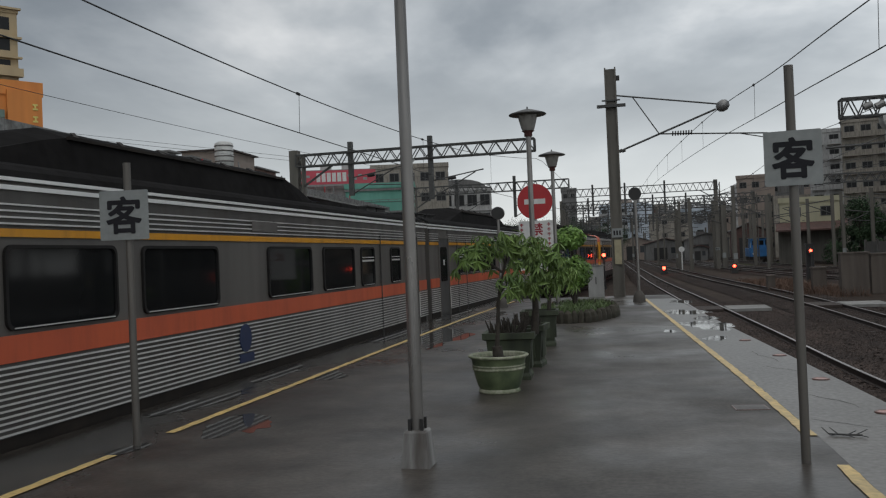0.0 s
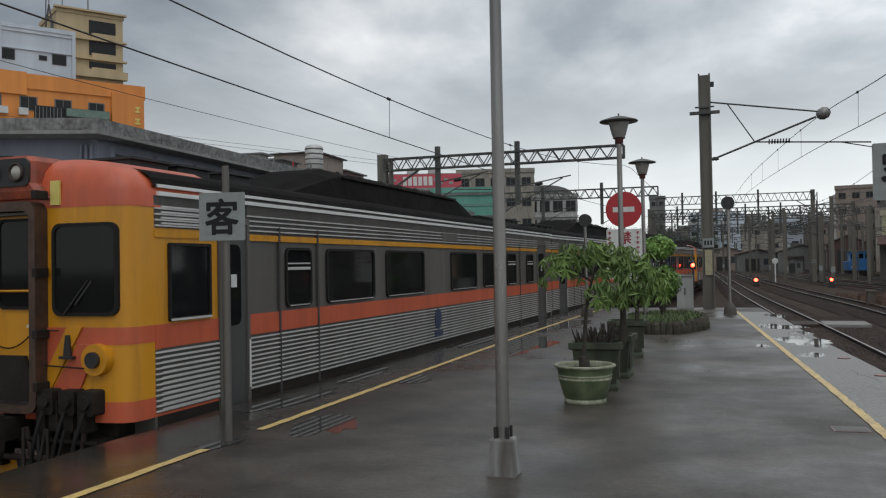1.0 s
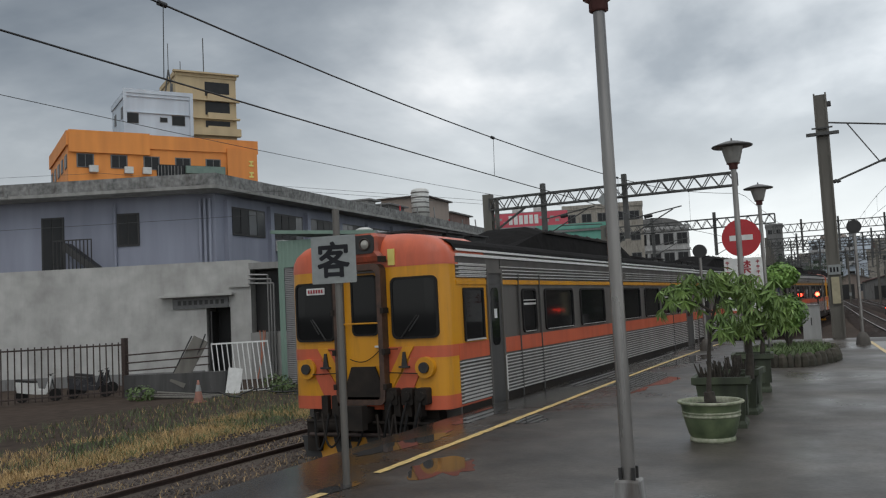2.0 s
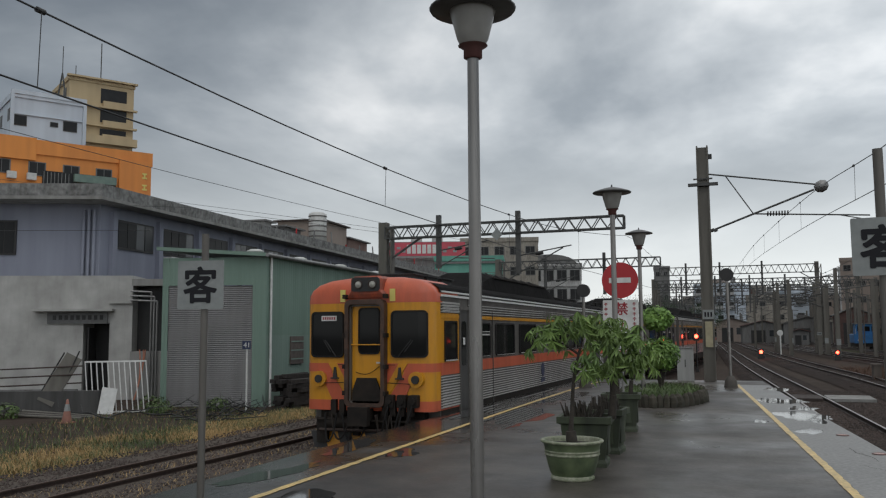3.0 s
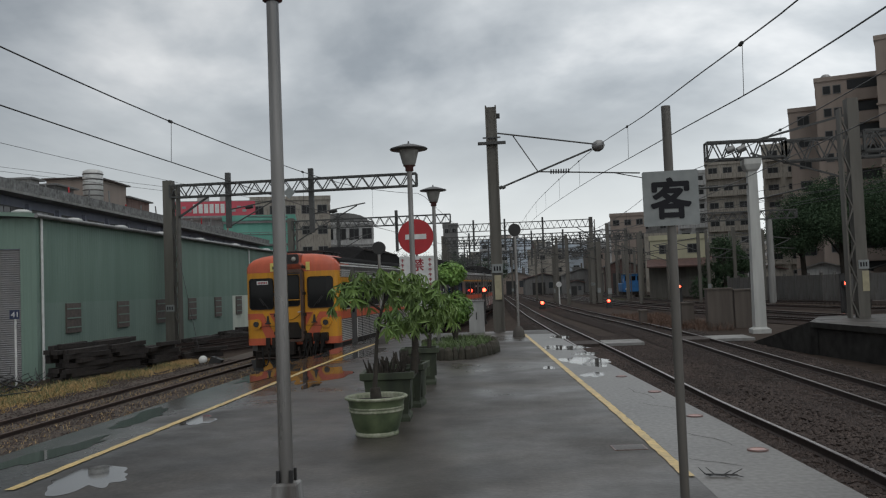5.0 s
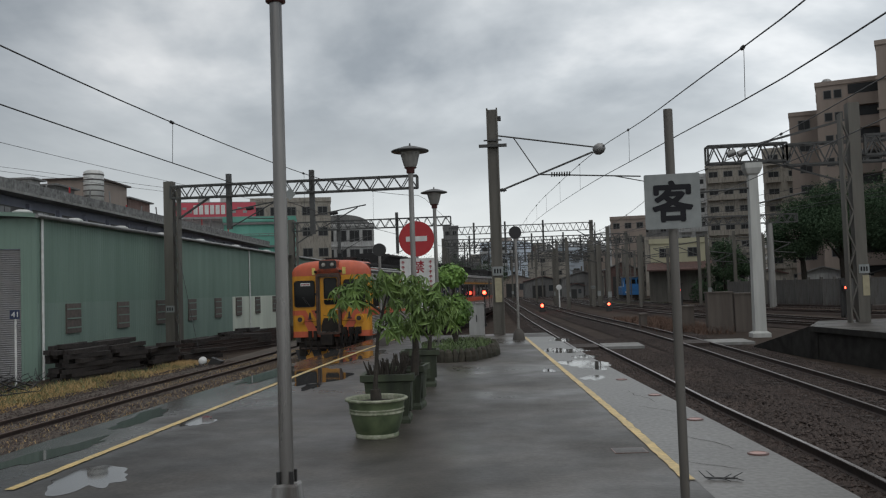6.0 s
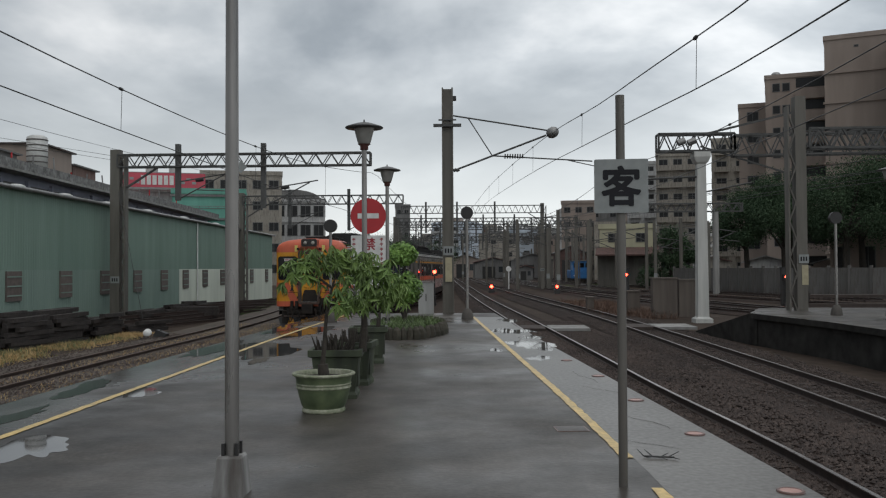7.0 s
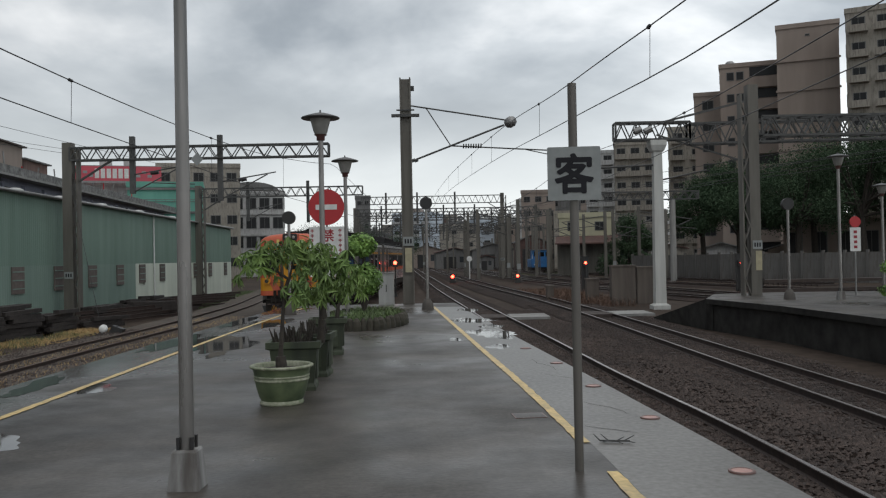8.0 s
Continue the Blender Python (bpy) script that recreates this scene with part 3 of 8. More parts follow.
def rounded(y0, y1, z0, z1, r=0.07, n=4):
    pts = []
    for cy, cz, a0 in ((y1 - r, z1 - r, 0), (y0 + r, z1 - r, 90), (y0 + r, z0 + r, 180), (y1 - r, z0 + r, 270)):
        for i in range(n + 1):
            a = radians(a0 + 90 * i / n)
            pts.append((cy + r * math.cos(a), cz + r * math.sin(a)))
    return pts


def frame_ring(m, outer, inner, a, b, axis):
    put = {"y": lambda u, v, w: (u, w, v), "x": lambda u, v, w: (w, u, v)}[axis]
    n = len(outer)
    rings = [[put(u, v, w) for u, v in poly] for poly, w in ((outer, a), (outer, b), (inner, b), (inner, a), (outer, a))]
    m.loft(rings)


WINDOWS = [(4.45, 6.2), (6.7, 8.55), (10.15, 11.95), (12.5, 14.2)]
SMALL = [(3.25, 3.98), (14.62, 15.5), (16.7, 17.45)]
LENGTH = 20.0


def make_car(cab, label):
    """One car, tail at y = 0, rail level at z = 0. cab: at 'tail', at 'head' or ''."""
    car = thing("railcar", pose(0, 0, 0), label, "train", "cars of the train")
    y_a = 0.5 if cab == "tail" else 0.12
    y_b = LENGTH - (0.5 if cab == "head" else 0.12)
    z = lambda v: v + U
    shell = Mesh()
    shell.loft([section(y, HW - 0.012, z(2.5), z(2.86)) for y in (y_a, (y_a + y_b) / 2, y_b)], closed=True)
    shell.add(section(y_a, HW - 0.012, z(2.5), z(2.86)), [tuple(range(17))])
    shell.add(section(y_b, HW - 0.012, z(2.5), z(2.86)), [tuple(range(17))])
    part("body", shell, STEELDARK, car, "dark stained stainless steel body shell")
    roof = Mesh()
    arch = lambda y, up: [p + Vector((0, 0, up)) for p in section(y, HW + 0.005, z(2.56), z(2.88))[1:-1]]
    roof.loft([arch(y_a, 0), arch(y_b, 0)], closed=True)
    part("roof", roof, ROOF, car, "soot-blackened arched roof")
    hump = Mesh()
    for ya, yb, w, h in ((4.2, 13.5, 1.02, 0.63), (15.6, 17.2, 0.7, 0.3)):
        rings = []
        for y, k in ((ya, 0.02), (ya + 1.6, 0.85), (ya + 2.0, 1), (yb - 1.2, 1), (yb - 0.6, 0.7), (yb, 0.02)) if yb - ya > 4 else ((ya, 0.1), (ya + 0.3, 1), (yb - 0.3, 1), (yb, 0.1)):
            rings.append([Vector((x, y, z(2.74) + h * k * f)) for x, f in ((-w, 0), (-w * 0.86, 0.75), (-w * 0.45, 1), (w * 0.45, 1), (w * 0.86, 0.75), (w, 0))])
        hump.loft(rings, closed=False)
    unit = part("roof_unit", hump, ROOF, car, "black ribbed roof equipment housing")
    for s in (-1, 1):
        for i in range(6):
            y = 6.4 + i * 0.95
            part("cover_rib", Mesh().bar((s * 0.9, y, z(2.74) + 0.46), (s * 0.47, y + 0.45, z(2.74) + 0.635), 0.05, 0.03), GREASE, unit)
        part("cover_rail", Mesh().bar((s * 0.9, 6.2, z(2.74) + 0.47), (s * 0.9, 12.2, z(2.74) + 0.47), 0.05, 0.04), GREASE, unit)
    for y in (1.3, 2.2, 3.2, 18.0, 18.8):
        part("roof_vent", Mesh().box(-0.5, y, z(2.8), 0.5, y + 0.72, z(3.0)).box(-0.56, y - 0.04, z(3.0), 0.56, y + 0.76, z(3.03)), BLACK, car)
    for s in (-1, 1):
        ribs, ribs_hi, groove, groove_hi, white = Mesh(), Mesh(), Mesh(), Mesh(), Mesh()
        lo = 0.75 if cab == "tail" else 0.2
        hi = LENGTH - (0.75 if cab == "head" else 0.2)
        doors = [(1.7, 2.26), (18.0, 18.95)] if cab == "tail" else [(1.05, 2.0), (LENGTH - 2.26, LENGTH - 1.7)] if cab == "head" else [(1.05, 2.0), (18.0, 18.95)]
        runs, at = [], (0.5 if cab == "tail" else 0.15)
        for d0, d1 in doors:
            runs.append((at, d0 - 0.04))
            at = d1 + 0.04
        runs.append((at, LENGTH - (0.5 if cab == "head" else 0.15)))
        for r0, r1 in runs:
            # dark sheet and pale ribs paint groove shade and rib highlights into one steel
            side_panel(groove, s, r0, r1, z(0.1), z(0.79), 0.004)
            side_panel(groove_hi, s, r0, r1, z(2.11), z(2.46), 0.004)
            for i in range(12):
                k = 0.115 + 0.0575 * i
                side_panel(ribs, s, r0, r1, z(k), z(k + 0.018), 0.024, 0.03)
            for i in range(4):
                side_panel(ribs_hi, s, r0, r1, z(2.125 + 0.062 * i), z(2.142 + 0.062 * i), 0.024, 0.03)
        part("corrugation", ribs, STEEL, car, "corrugated stainless ribs with top-lit highlight painted pale")
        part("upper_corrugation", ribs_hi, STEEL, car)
        part("groove", groove, RIB_SHADE, car)
        part("upper_groove", groove_hi, RIB_SHADE, car)
        side_panel(white, s, lo - 0.2, hi + 0.2, z(2.46), z(2.505), 0.03, 0.04)
        side_panel(white, s, lo - 0.2, hi + 0.2, z(2.55), z(2.585), 0.02, 0.04)
        part("gutter", white, paint("bright_gutter", (0.88, 0.88, 0.86), (0.7, 0.7, 0.68), rough=0.35, metal=0.2, grain=3), car, "pale metal rain gutter")
        band, amber = Mesh(), Mesh()
        for r0, r1 in runs:
            side_panel(band, s, r0, r1, z(0.80), z(1.06), 0.012)
            side_panel(amber, s, r0, r1, z(2.005), z(2.085), 0.014)
        part("stripe", band, CABO, car, "orange red stripe under the windows")
        part("stripe", amber, CABY, car, "thin amber stripe over the windows")
        flip = (lambda a, b: (LENGTH - b, LENGTH - a)) if cab == "head" else (lambda a, b: (a, b))
        for (w0, w1), small in [(w, False) for w in WINDOWS] + [(w, True) for w in SMALL]:
            w0, w1 = flip(w0, w1)
            top = 1.93
            fr, gl = Mesh(), Mesh()
            outer, inner = rounded(w0, w1, z(1.1), z(top), 0.1), rounded(w0 + 0.035, w1 - 0.035, z(1.135), z(top - 0.035), 0.08)
            frame_ring(fr, outer, inner, s * (HW - 0.02), s * (HW + 0.022), "x")
            win = part("window", fr, RUBBER, car)
            gl.prism(inner, s * (HW - 0.012), s * (HW - 0.004), "x")
            part("pane", gl, CARGLASS, win, "dark tinted glass")
            lip_s = Mesh()
            side_panel(lip_s, s, w0 + 0.09, w1 - 0.09, z(1.118), z(1.13), 0.03, 0.02)
            part("window_sill", lip_s, STEEL, win, "thin bright metal sill")
            if small:
                rail = Mesh()
                side_panel(rail, s, w0 + 0.03, w1 - 0.03, z(1.62), z(1.66), 0.012)
                side_panel(rail, s, w0 + 0.03, w1 - 0.03, z(1.70), z(1.72), 0.012)
                part("sash_bar", rail, STEEL, win)
        for d0, d1 in doors:
            leaf, fr = Mesh(), Mesh()
            side_panel(leaf, s, d0, d1, z(-0.08), z(2.2), 0.006, 0.03)
            door = part("door", leaf, DOORST, car, "dull steel passenger door")
            frame_ring(fr, [(d0 - 0.05, z(-0.12)), (d1 + 0.05, z(-0.12)), (d1 + 0.05, z(2.28)), (d0 - 0.05, z(2.28))], [(d0, z(-0.08)), (d1, z(-0.08)), (d1, z(2.2)), (d0, z(2.2))], s * (HW - 0.05), s * (HW + 0.035), "x")
            part("door_frame", fr, STEELDARK, door)
            pw = Mesh()
            pw.prism(rounded(d0 + 0.12, d1 - 0.12, z(0.95), z(1.95), 0.1), s * (HW + 0.004), s * (HW + 0.012), "x")
            part("pane", pw, CARGLASS, door)
            nt = Mesh()
            side_panel(nt, s, (d0 + d1) / 2 - 0.06, (d0 + d1) / 2 + 0.06, z(1.42), z(1.58), 0.016, 0.003)
            part("notice", nt, WHITE, door, "small white notice on the glass")
            rail = Mesh()
            rail.tube((s * (HW + 0.045), d1 + 0.02, z(0.15)), (s * (HW + 0.045), d1 + 0.02, z(0.75)), 0.014)
            part("grab_rail", rail, STEEL, door)
        for y in (flip(3.05, 3.08)[0], flip(4.14, 4.17)[0], flip(15.9, 15.93)[0]):
            seam = Mesh()
            side_panel(seam, s, y, y + 0.035, z(-0.12), z(2.2), 0.028, 0.03)
            part("panel_seam", seam, GROOVE, car)
        # dark strip painted as the shadow where the body side ends above the platform
        sill = Mesh()
        side_panel(sill, s, 0.55 if cab == "tail" else 0.15, LENGTH - 0.3, z(-0.3), z(0.1), 0.0, 0.05)
        part("sill", sill, GREASE, car)
        em = Mesh()
        e0 = flip(9.0, 9.5)[0]
        em.prism([(e0 + 0.25 + 0.19 * math.cos(a), z(0.56) + 0.21 * math.sin(a)) for a in [2 * math.pi * i / 18 for i in range(18)]], s * (HW + 0.02), s * (HW + 0.034), "x")
        side_panel(em, s, e0 + 0.05, e0 + 0.5, z(0.2), z(0.33), 0.034, 0.02)
        part("emblem", em, EMBLEM, car, "dark blue round emblem plate")
        box_v = Mesh()
        side_panel(box_v, s, *flip(9.6, 10.5), z(2.16), z(2.32), 0.03, 0.03)
        part("side_vent", box_v, STEELDARK, car)
    under = Mesh()
    under.box(-1.2, 0.6, 0.45, 1.2, LENGTH - 0.6, 0.74)
    for y, l in ((6.2, 1.6), (8.6, 1.2), (10.6, 1.8), (13.0, 0.9)):
        under.box(-1.25, y, 0.28, 1.25, y + l, 0.6)
    part("underframe", under, GREASE, car, "greasy black underframe equipment")
    for y in (3.0, LENGTH - 3.0):
        bogie = Mesh()
        for s in (-1, 1):
            bogie.box(s * 0.95 - 0.06, y - 1.35, 0.36, s * 0.95 + 0.06, y + 1.35, 0.56)
            bogie.box(s * 0.95 - 0.1, y - 0.25, 0.3, s * 0.95 + 0.1, y + 0.25, 0.66)
        bogie.box(-0.9, y - 0.2, 0.4, 0.9, y + 0.2, 0.6)
        bg = part("bogie", bogie, GREASE, car)
        for dy in (-1.0, 1.0):
            wh = Mesh()
            for s in (-1, 1):
                wh.tube((s * 0.5, y + dy, 0.43), (s * 0.63, y + dy, 0.43), 0.43, 0.41, n=20)
            wh.tube((-0.8, y + dy, 0.43), (0.8, y + dy, 0.43), 0.07, n=8)
            part("wheelset", wh, RAILWEB, bg)
    if not cab:
        ends = (1, -1)
    else:
        ends = (-1,) if cab == "tail" else (1,)
    for e in ends:
        y = 0.0 if e == 1 else LENGTH
        gang = Mesh()
        frame_ring(gang, [(-0.55, z(-0.1)), (0.55, z(-0.1)), (0.55, z(2.3)), (-0.55, z(2.3))], [(-0.42, z(0)), (0.42, z(0)), (0.42, z(2.2)), (-0.42, z(2.2))], y + e * 0.14, y - e * 0.12, "y")
        part("gangway", gang, RUBBER, car, "black folded gangway bellows")
    if cab:
        add_cab(car, 1 if cab == "tail" else -1)
    return car


def add_cab(car, e):
    """The yellow and orange driver's end, at the tail (e = 1) or the head (e = -1)."""
    z = lambda v: v + U
    fy = lambda d: d if e == 1 else LENGTH - d
    xs = [-HW, -HW, -1.46, -1.38, -1.15, -0.45, 0.45, 1.15, 1.38, 1.46, HW, HW]
    ds = [1.66, 0.34, 0.18, 0.11, 0.07, 0.05, 0.05, 0.07, 0.11, 0.18, 0.34, 1.66]

    def band(za, zb, grow=0.0, ta=1.0, tb=1.0):
        m = Mesh()
        m.loft([[Vector((x * k * (1 + grow), fy(d - grow + (1 - k) * 0.6), zz)) for x, d in zip(xs, ds)] for zz, k in ((za, ta), (zb, tb))], closed=False, smooth=True)
        return m

    part("cab_front", band(z(0.28), z(2.34)), CABY, car, "yellow painted driving cab front")
    part("cab_skirt", band(z(0.07), z(0.285), 0.002), CABO, car, "orange red lower cab skirt")
    part("cab_stripe", band(z(0.88), z(1.06), 0.004), CABO, car)
    dome = Mesh()
    rings = []
    for zz, k in ((2.33, 1.004), (2.5, 0.995), (2.62, 0.955), (2.74, 0.86), (2.83, 0.7), (2.885, 0.45), (2.9, 0.1)):
        rings.append([Vector((x * k, fy(d + (1 - k) * 0.55), z(zz))) for x, d in zip(xs, ds)])
    dome.loft(rings, closed=False, smooth=True)
    part("cab_roof", dome, CABO, car, "faded orange rounded cab roof")
    # slanting orange bands low on the face
    for s in (-1, 1):
        sl = Mesh()
        sl.prism([(s * x, z(v)) for x, v in ((1.12, 0.885), (0.86, 0.885), (0.46, 0.3), (0.46, 0.08), (0.72, 0.08))], fy(0.07), fy(0.036), "y")
        part("cab_chevron", sl, CABO, car)
        tri = Mesh().prism([(s * x, z(v)) for x, v in ((0.72, 1.058), (0.46, 1.058), (0.46, 0.62))], fy(0.07), fy(0.036), "y")
        part("cab_chevron", tri, CABO, car)
        yel = Mesh().prism([(s * x, z(v)) for x, v in ((0.92, 1.062), (0.72, 1.062), (0.46, 0.62), (0.46, 0.34))], fy(0.07), fy(0.032), "y")
        part("cab_chevron", yel, CABY, car)
        fr, gl = Mesh(), Mesh()
        outer, inner = rounded(0.55, 1.36, z(1.18), z(2.16), 0.1), rounded(0.585, 1.325, z(1.215), z(2.125), 0.08)
        mirror = (lambda P: [(s * a, b) for a, b in P])
        bend = lambda x: float(np.interp(abs(x), (0.45, 1.15, 1.38, 1.46), (0.05, 0.07, 0.11, 0.18))) - 0.006
        ringf = [[Vector((u, fy(bend(u) + w), v)) for u, v in mirror(P)] for P, w in ((outer, 0.01), (outer, -0.038), (inner, -0.038), (inner, 0.01))]
        fr.loft(ringf)
        win = part("windscreen", fr, RUBBER, car)
        gl.loft([[Vector((s * u, fy(bend(u) - 0.022), v)) for v in (z(1.215), z(2.125))] for u in (0.58, 0.7, 0.85, 1.0, 1.15, 1.23, 1.33)], closed=False)
        part("pane", gl, CARGLASS, win, "dark windscreen glass")
        wip = Mesh()
        wip.tube((s * 0.72, fy(0.0), z(1.2)), (s * 1.0, fy(0.04), z(1.55)), 0.012, n=6)
        wip.bar((s * 0.86, fy(0.01), z(1.3)), (s * 1.1, fy(0.06), z(1.62)), 0.018)
        part("wiper", wip, BLACK, car)
        buf = Mesh()
        buf.tube((s * 1.12, fy(0.1), z(0.73)), (s * 1.12, fy(-0.02), z(0.73)), 0.165, n=20)
        bb = part("lamp_ring", buf, CABY, car, "round yellow marker lamp ring")
        eye = Mesh()
        eye.tube((s * 1.12, fy(-0.02), z(0.73)), (s * 1.12, fy(-0.06), z(0.73)), 0.085, n=16)
        part("lens", eye, BLACK, bb)
        st = Mesh()
        st.box(min(s * 0.66, s * 0.84), min(fy(0.05), fy(-0.02)), z(0.73), max(s * 0.66, s * 0.84), max(fy(0.05), fy(-0.02)), z(0.76))
        st.prism([(s * 0.7, z(0.76)), (s * 0.8, z(0.76)), (s * 0.77, z(0.98)), (s * 0.73, z(0.98))], fy(0.03), fy(0.0), "y")
        part("foot_step", st, BLACK, car)
        sw, sg = Mesh(), Mesh()
        oy0, oy1 = (0.72, 1.5)
        if e == -1:
            oy0, oy1 = LENGTH - oy1, LENGTH - oy0
        outer, inner = rounded(oy0, oy1, z(1.08), z(1.95), 0.03), rounded(oy0 + 0.035, oy1 - 0.035, z(1.12), z(1.915), 0.03)
        frame_ring(sw, outer, inner, s * (HW - 0.02), s * (HW + 0.03), "x")
        w2 = part("cab_side_window", sw, RUBBER, car, "black framed cab side window")
        part("window_sill", Mesh().box(min(s * HW, s * (HW + 0.045)), oy0 + 0.02, z(1.085), max(s * HW, s * (HW + 0.045)), oy1 - 0.02, z(1.11)), STEEL, w2, "bright metal sill")
        sg.prism(inner, s * (HW + 0.004), s * (HW + 0.01), "x")
        part("pane", sg, CARGLASS, w2)
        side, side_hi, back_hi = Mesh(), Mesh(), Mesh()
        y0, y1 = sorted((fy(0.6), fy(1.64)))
        # cab ribs too: highlight painted pale, the backing painted dark as groove shade
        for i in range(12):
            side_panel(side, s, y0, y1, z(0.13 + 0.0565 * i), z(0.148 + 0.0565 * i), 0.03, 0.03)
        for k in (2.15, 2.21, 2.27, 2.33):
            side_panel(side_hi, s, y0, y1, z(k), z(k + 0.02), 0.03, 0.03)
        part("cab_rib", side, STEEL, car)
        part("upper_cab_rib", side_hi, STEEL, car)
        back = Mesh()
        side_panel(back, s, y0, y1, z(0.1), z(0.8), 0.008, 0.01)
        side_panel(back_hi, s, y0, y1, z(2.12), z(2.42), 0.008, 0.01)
        part("groove", back, RIB_SHADE, car)
        part("upper_groove", back_hi, RIB_SHADE, car)
        stk = Mesh()
        stk.box(min(s * 0.52, s * 0.64), min(fy(0.055), fy(0.03)), z(2.36), max(s * 0.52, s * 0.64), max(fy(0.055), fy(0.03)), z(2.62))
        part("warning_sticker", stk, STICKER, car, "small yellow warning sticker")
    # the recessed end door with its heavy frame
    fr = Mesh()
    frame_ring(fr, rounded(-0.46, 0.46, z(0.16), z(2.4), 0.12), rounded(-0.375, 0.375, z(0.24), z(2.3), 0.08), fy(0.08), fy(-0.13), "y")
    gate = part("gangway_frame", fr, DOORFR, car, "sooty brown gangway frame round the end door")
    lining = Mesh()
    frame_ring(lining, [(-0.37, z(0.23)), (0.37, z(0.23)), (0.37, z(2.29)), (-0.37, z(2.29))], [(-0.345, z(0.28)), (0.345, z(0.28)), (0.345, z(2.26)), (-0.345, z(2.26))], fy(0.04), fy(-0.06), "y")
    part("lining", lining, STEELDARK, gate)
    leaf = Mesh()
    leaf.box(-0.37, min(fy(0.042), fy(0.03)), z(0.22), 0.37, max(fy(0.042), fy(0.03)), z(2.3))
    dr = part("end_door", leaf, CABY, car, "yellow end door with a dark window")
    pw, pf = Mesh(), Mesh()
    pw.prism(rounded(-0.17, 0.27, z(1.28), z(2.2), 0.07), fy(0.028), fy(0.02), "y")
    part("pane", pw, CARGLASS, dr)
    frame_ring(pf, rounded(-0.2, 0.3, z(1.25), z(2.23), 0.09), rounded(-0.17, 0.27, z(1.28), z(2.2), 0.07), fy(0.03), fy(0.005), "y")
    part("pane_frame", pf, RUBBER, dr)
    hb = Mesh()
    hb.tube((-0.36, fy(-0.03), z(1.45)), (0.36, fy(-0.03), z(1.45)), 0.014)
    part("safety_bar", hb, CABY, dr)
    hd = Mesh()
    hd.box(0.24, min(fy(0.02), fy(-0.03)), z(1.06), 0.32, max(fy(0.02), fy(-0.03)), z(1.09))
    part("handle", hd, STEEL, dr)
    plate = Mesh()
    plate.prism([(-0.3, z(0.2)), (0.34, z(0.2)), (0.34, z(0.5)), (0.24, z(0.76)), (-0.2, z(0.76)), (-0.3, z(0.5))], fy(-0.02), fy(-0.06), "y")
    part("fall_plate", plate, GREASE, car, "black folded gangway plate")
    for s in (-1, 1):
        part("lamp_rod", Mesh().tube((s * 0.48, fy(-0.02), z(0.66)), (s * 1.0, fy(-0.02), z(0.64)), 0.009, n=6), GREASE, car)
        part("short_rod", Mesh().tube((s * 0.48, fy(-0.02), z(1.03)), (s * 0.66, fy(-0.02), z(1.03)), 0.009, n=6), GREASE, car)
        for zz in (2.42, 1.6, 0.95, 0.4):
            part("hinge", Mesh().box(min(s * 0.44, s * 0.5), min(fy(0.02), fy(-0.15)), z(zz), max(s * 0.44, s * 0.5), max(fy(0.02), fy(-0.15)), z(zz + 0.09)), GREASE, gate)
    prev = None
    ch = Mesh()
    for i in range(11):
        u = i / 10
        p = (-0.25 + 0.55 * u, fy(-0.01), z(0.88 + 0.12 * u - 0.1 * math.sin(math.pi * u)))
        if prev:
            ch.tube(prev, p, 0.008, n=5)
        prev = p
    part("chain", ch, GREASE, dr, "sagging safety chain")
    for n, (x0, x1, z0, z1) in enumerate(((-1.2, -0.95, -0.62, -0.1), (-0.92, -0.55, -0.32, 0.02), (0.3, 0.5, -0.4, 0.1), (0.95, 1.2, -0.6, -0.1), (-0.35, -0.2, -0.45, 0.05), (0.6, 0.75, -0.5, 0.0))):
        part("air_pipe", Mesh().box(x0, min(fy(0.05), fy(0.22)), z(z0), x1, max(fy(0.05), fy(0.22)), z(z1)), GREASE, car)
    # twin headlamps in a hood on the roof
    hood, hood_rings = Mesh(), []
    for zz, wd_, d0 in ((2.44, 0.52, -0.02), (2.52, 0.44, -0.05), (2.6, 0.37, -0.06), (2.84, 0.36, -0.06), (2.9, 0.3, -0.03)):
        hood_rings.append([Vector((x * wd_, fy(d), z(zz))) for x, d in ((-1.04, 0.6), (-1, d0 + 0.06), (-0.86, d0), (0.86, d0), (1, d0 + 0.06), (1.04, 0.6))])
    hood.loft(hood_rings)
    hood.add(hood_rings[-1], [tuple(range(6))])
    hh = part("headlamp_hood", hood, SOOTY, car, "sooty orange headlamp hood with twin lamps")
    face = Mesh()
    face.prism(rounded(-0.33, 0.33, z(2.57), z(2.87), 0.07), fy(-0.045), fy(-0.075), "y")
    part("lamp_face", face, BLACK, hh)
    for s in (-1, 1):
        ln = Mesh()
        ln.lathe([(0.0, 0.03), (0.045, 0.025), (0.075, 0.0)], 20)
        part("headlamp", ln, LAMPGL, hh, "unlit round headlamp", pose(s * 0.165, fy(-0.078), z(2.72), 90 * e, 0, 0))
        rim = Mesh().lathe([(0.075, 0.0), (0.088, 0.03), (0.102, 0.02), (0.102, 0.0)], 20)
        part("lamp_rim", rim, RAILWEB, hh, "dark lamp rim", pose(s * 0.165, fy(-0.076), z(2.72), 90 * e, 0, 0))
    # couplings and hoses under the face
    cp = Mesh()
    cp.box(-0.14, min(fy(-0.35), fy(0.3)), z(-0.12), 0.14, max(fy(-0.35), fy(0.3)), z(0.12))
    cp.box(-0.22, min(fy(-0.45), fy(-0.3)), z(-0.2), 0.22, max(fy(-0.45), fy(-0.3)), z(0.18))
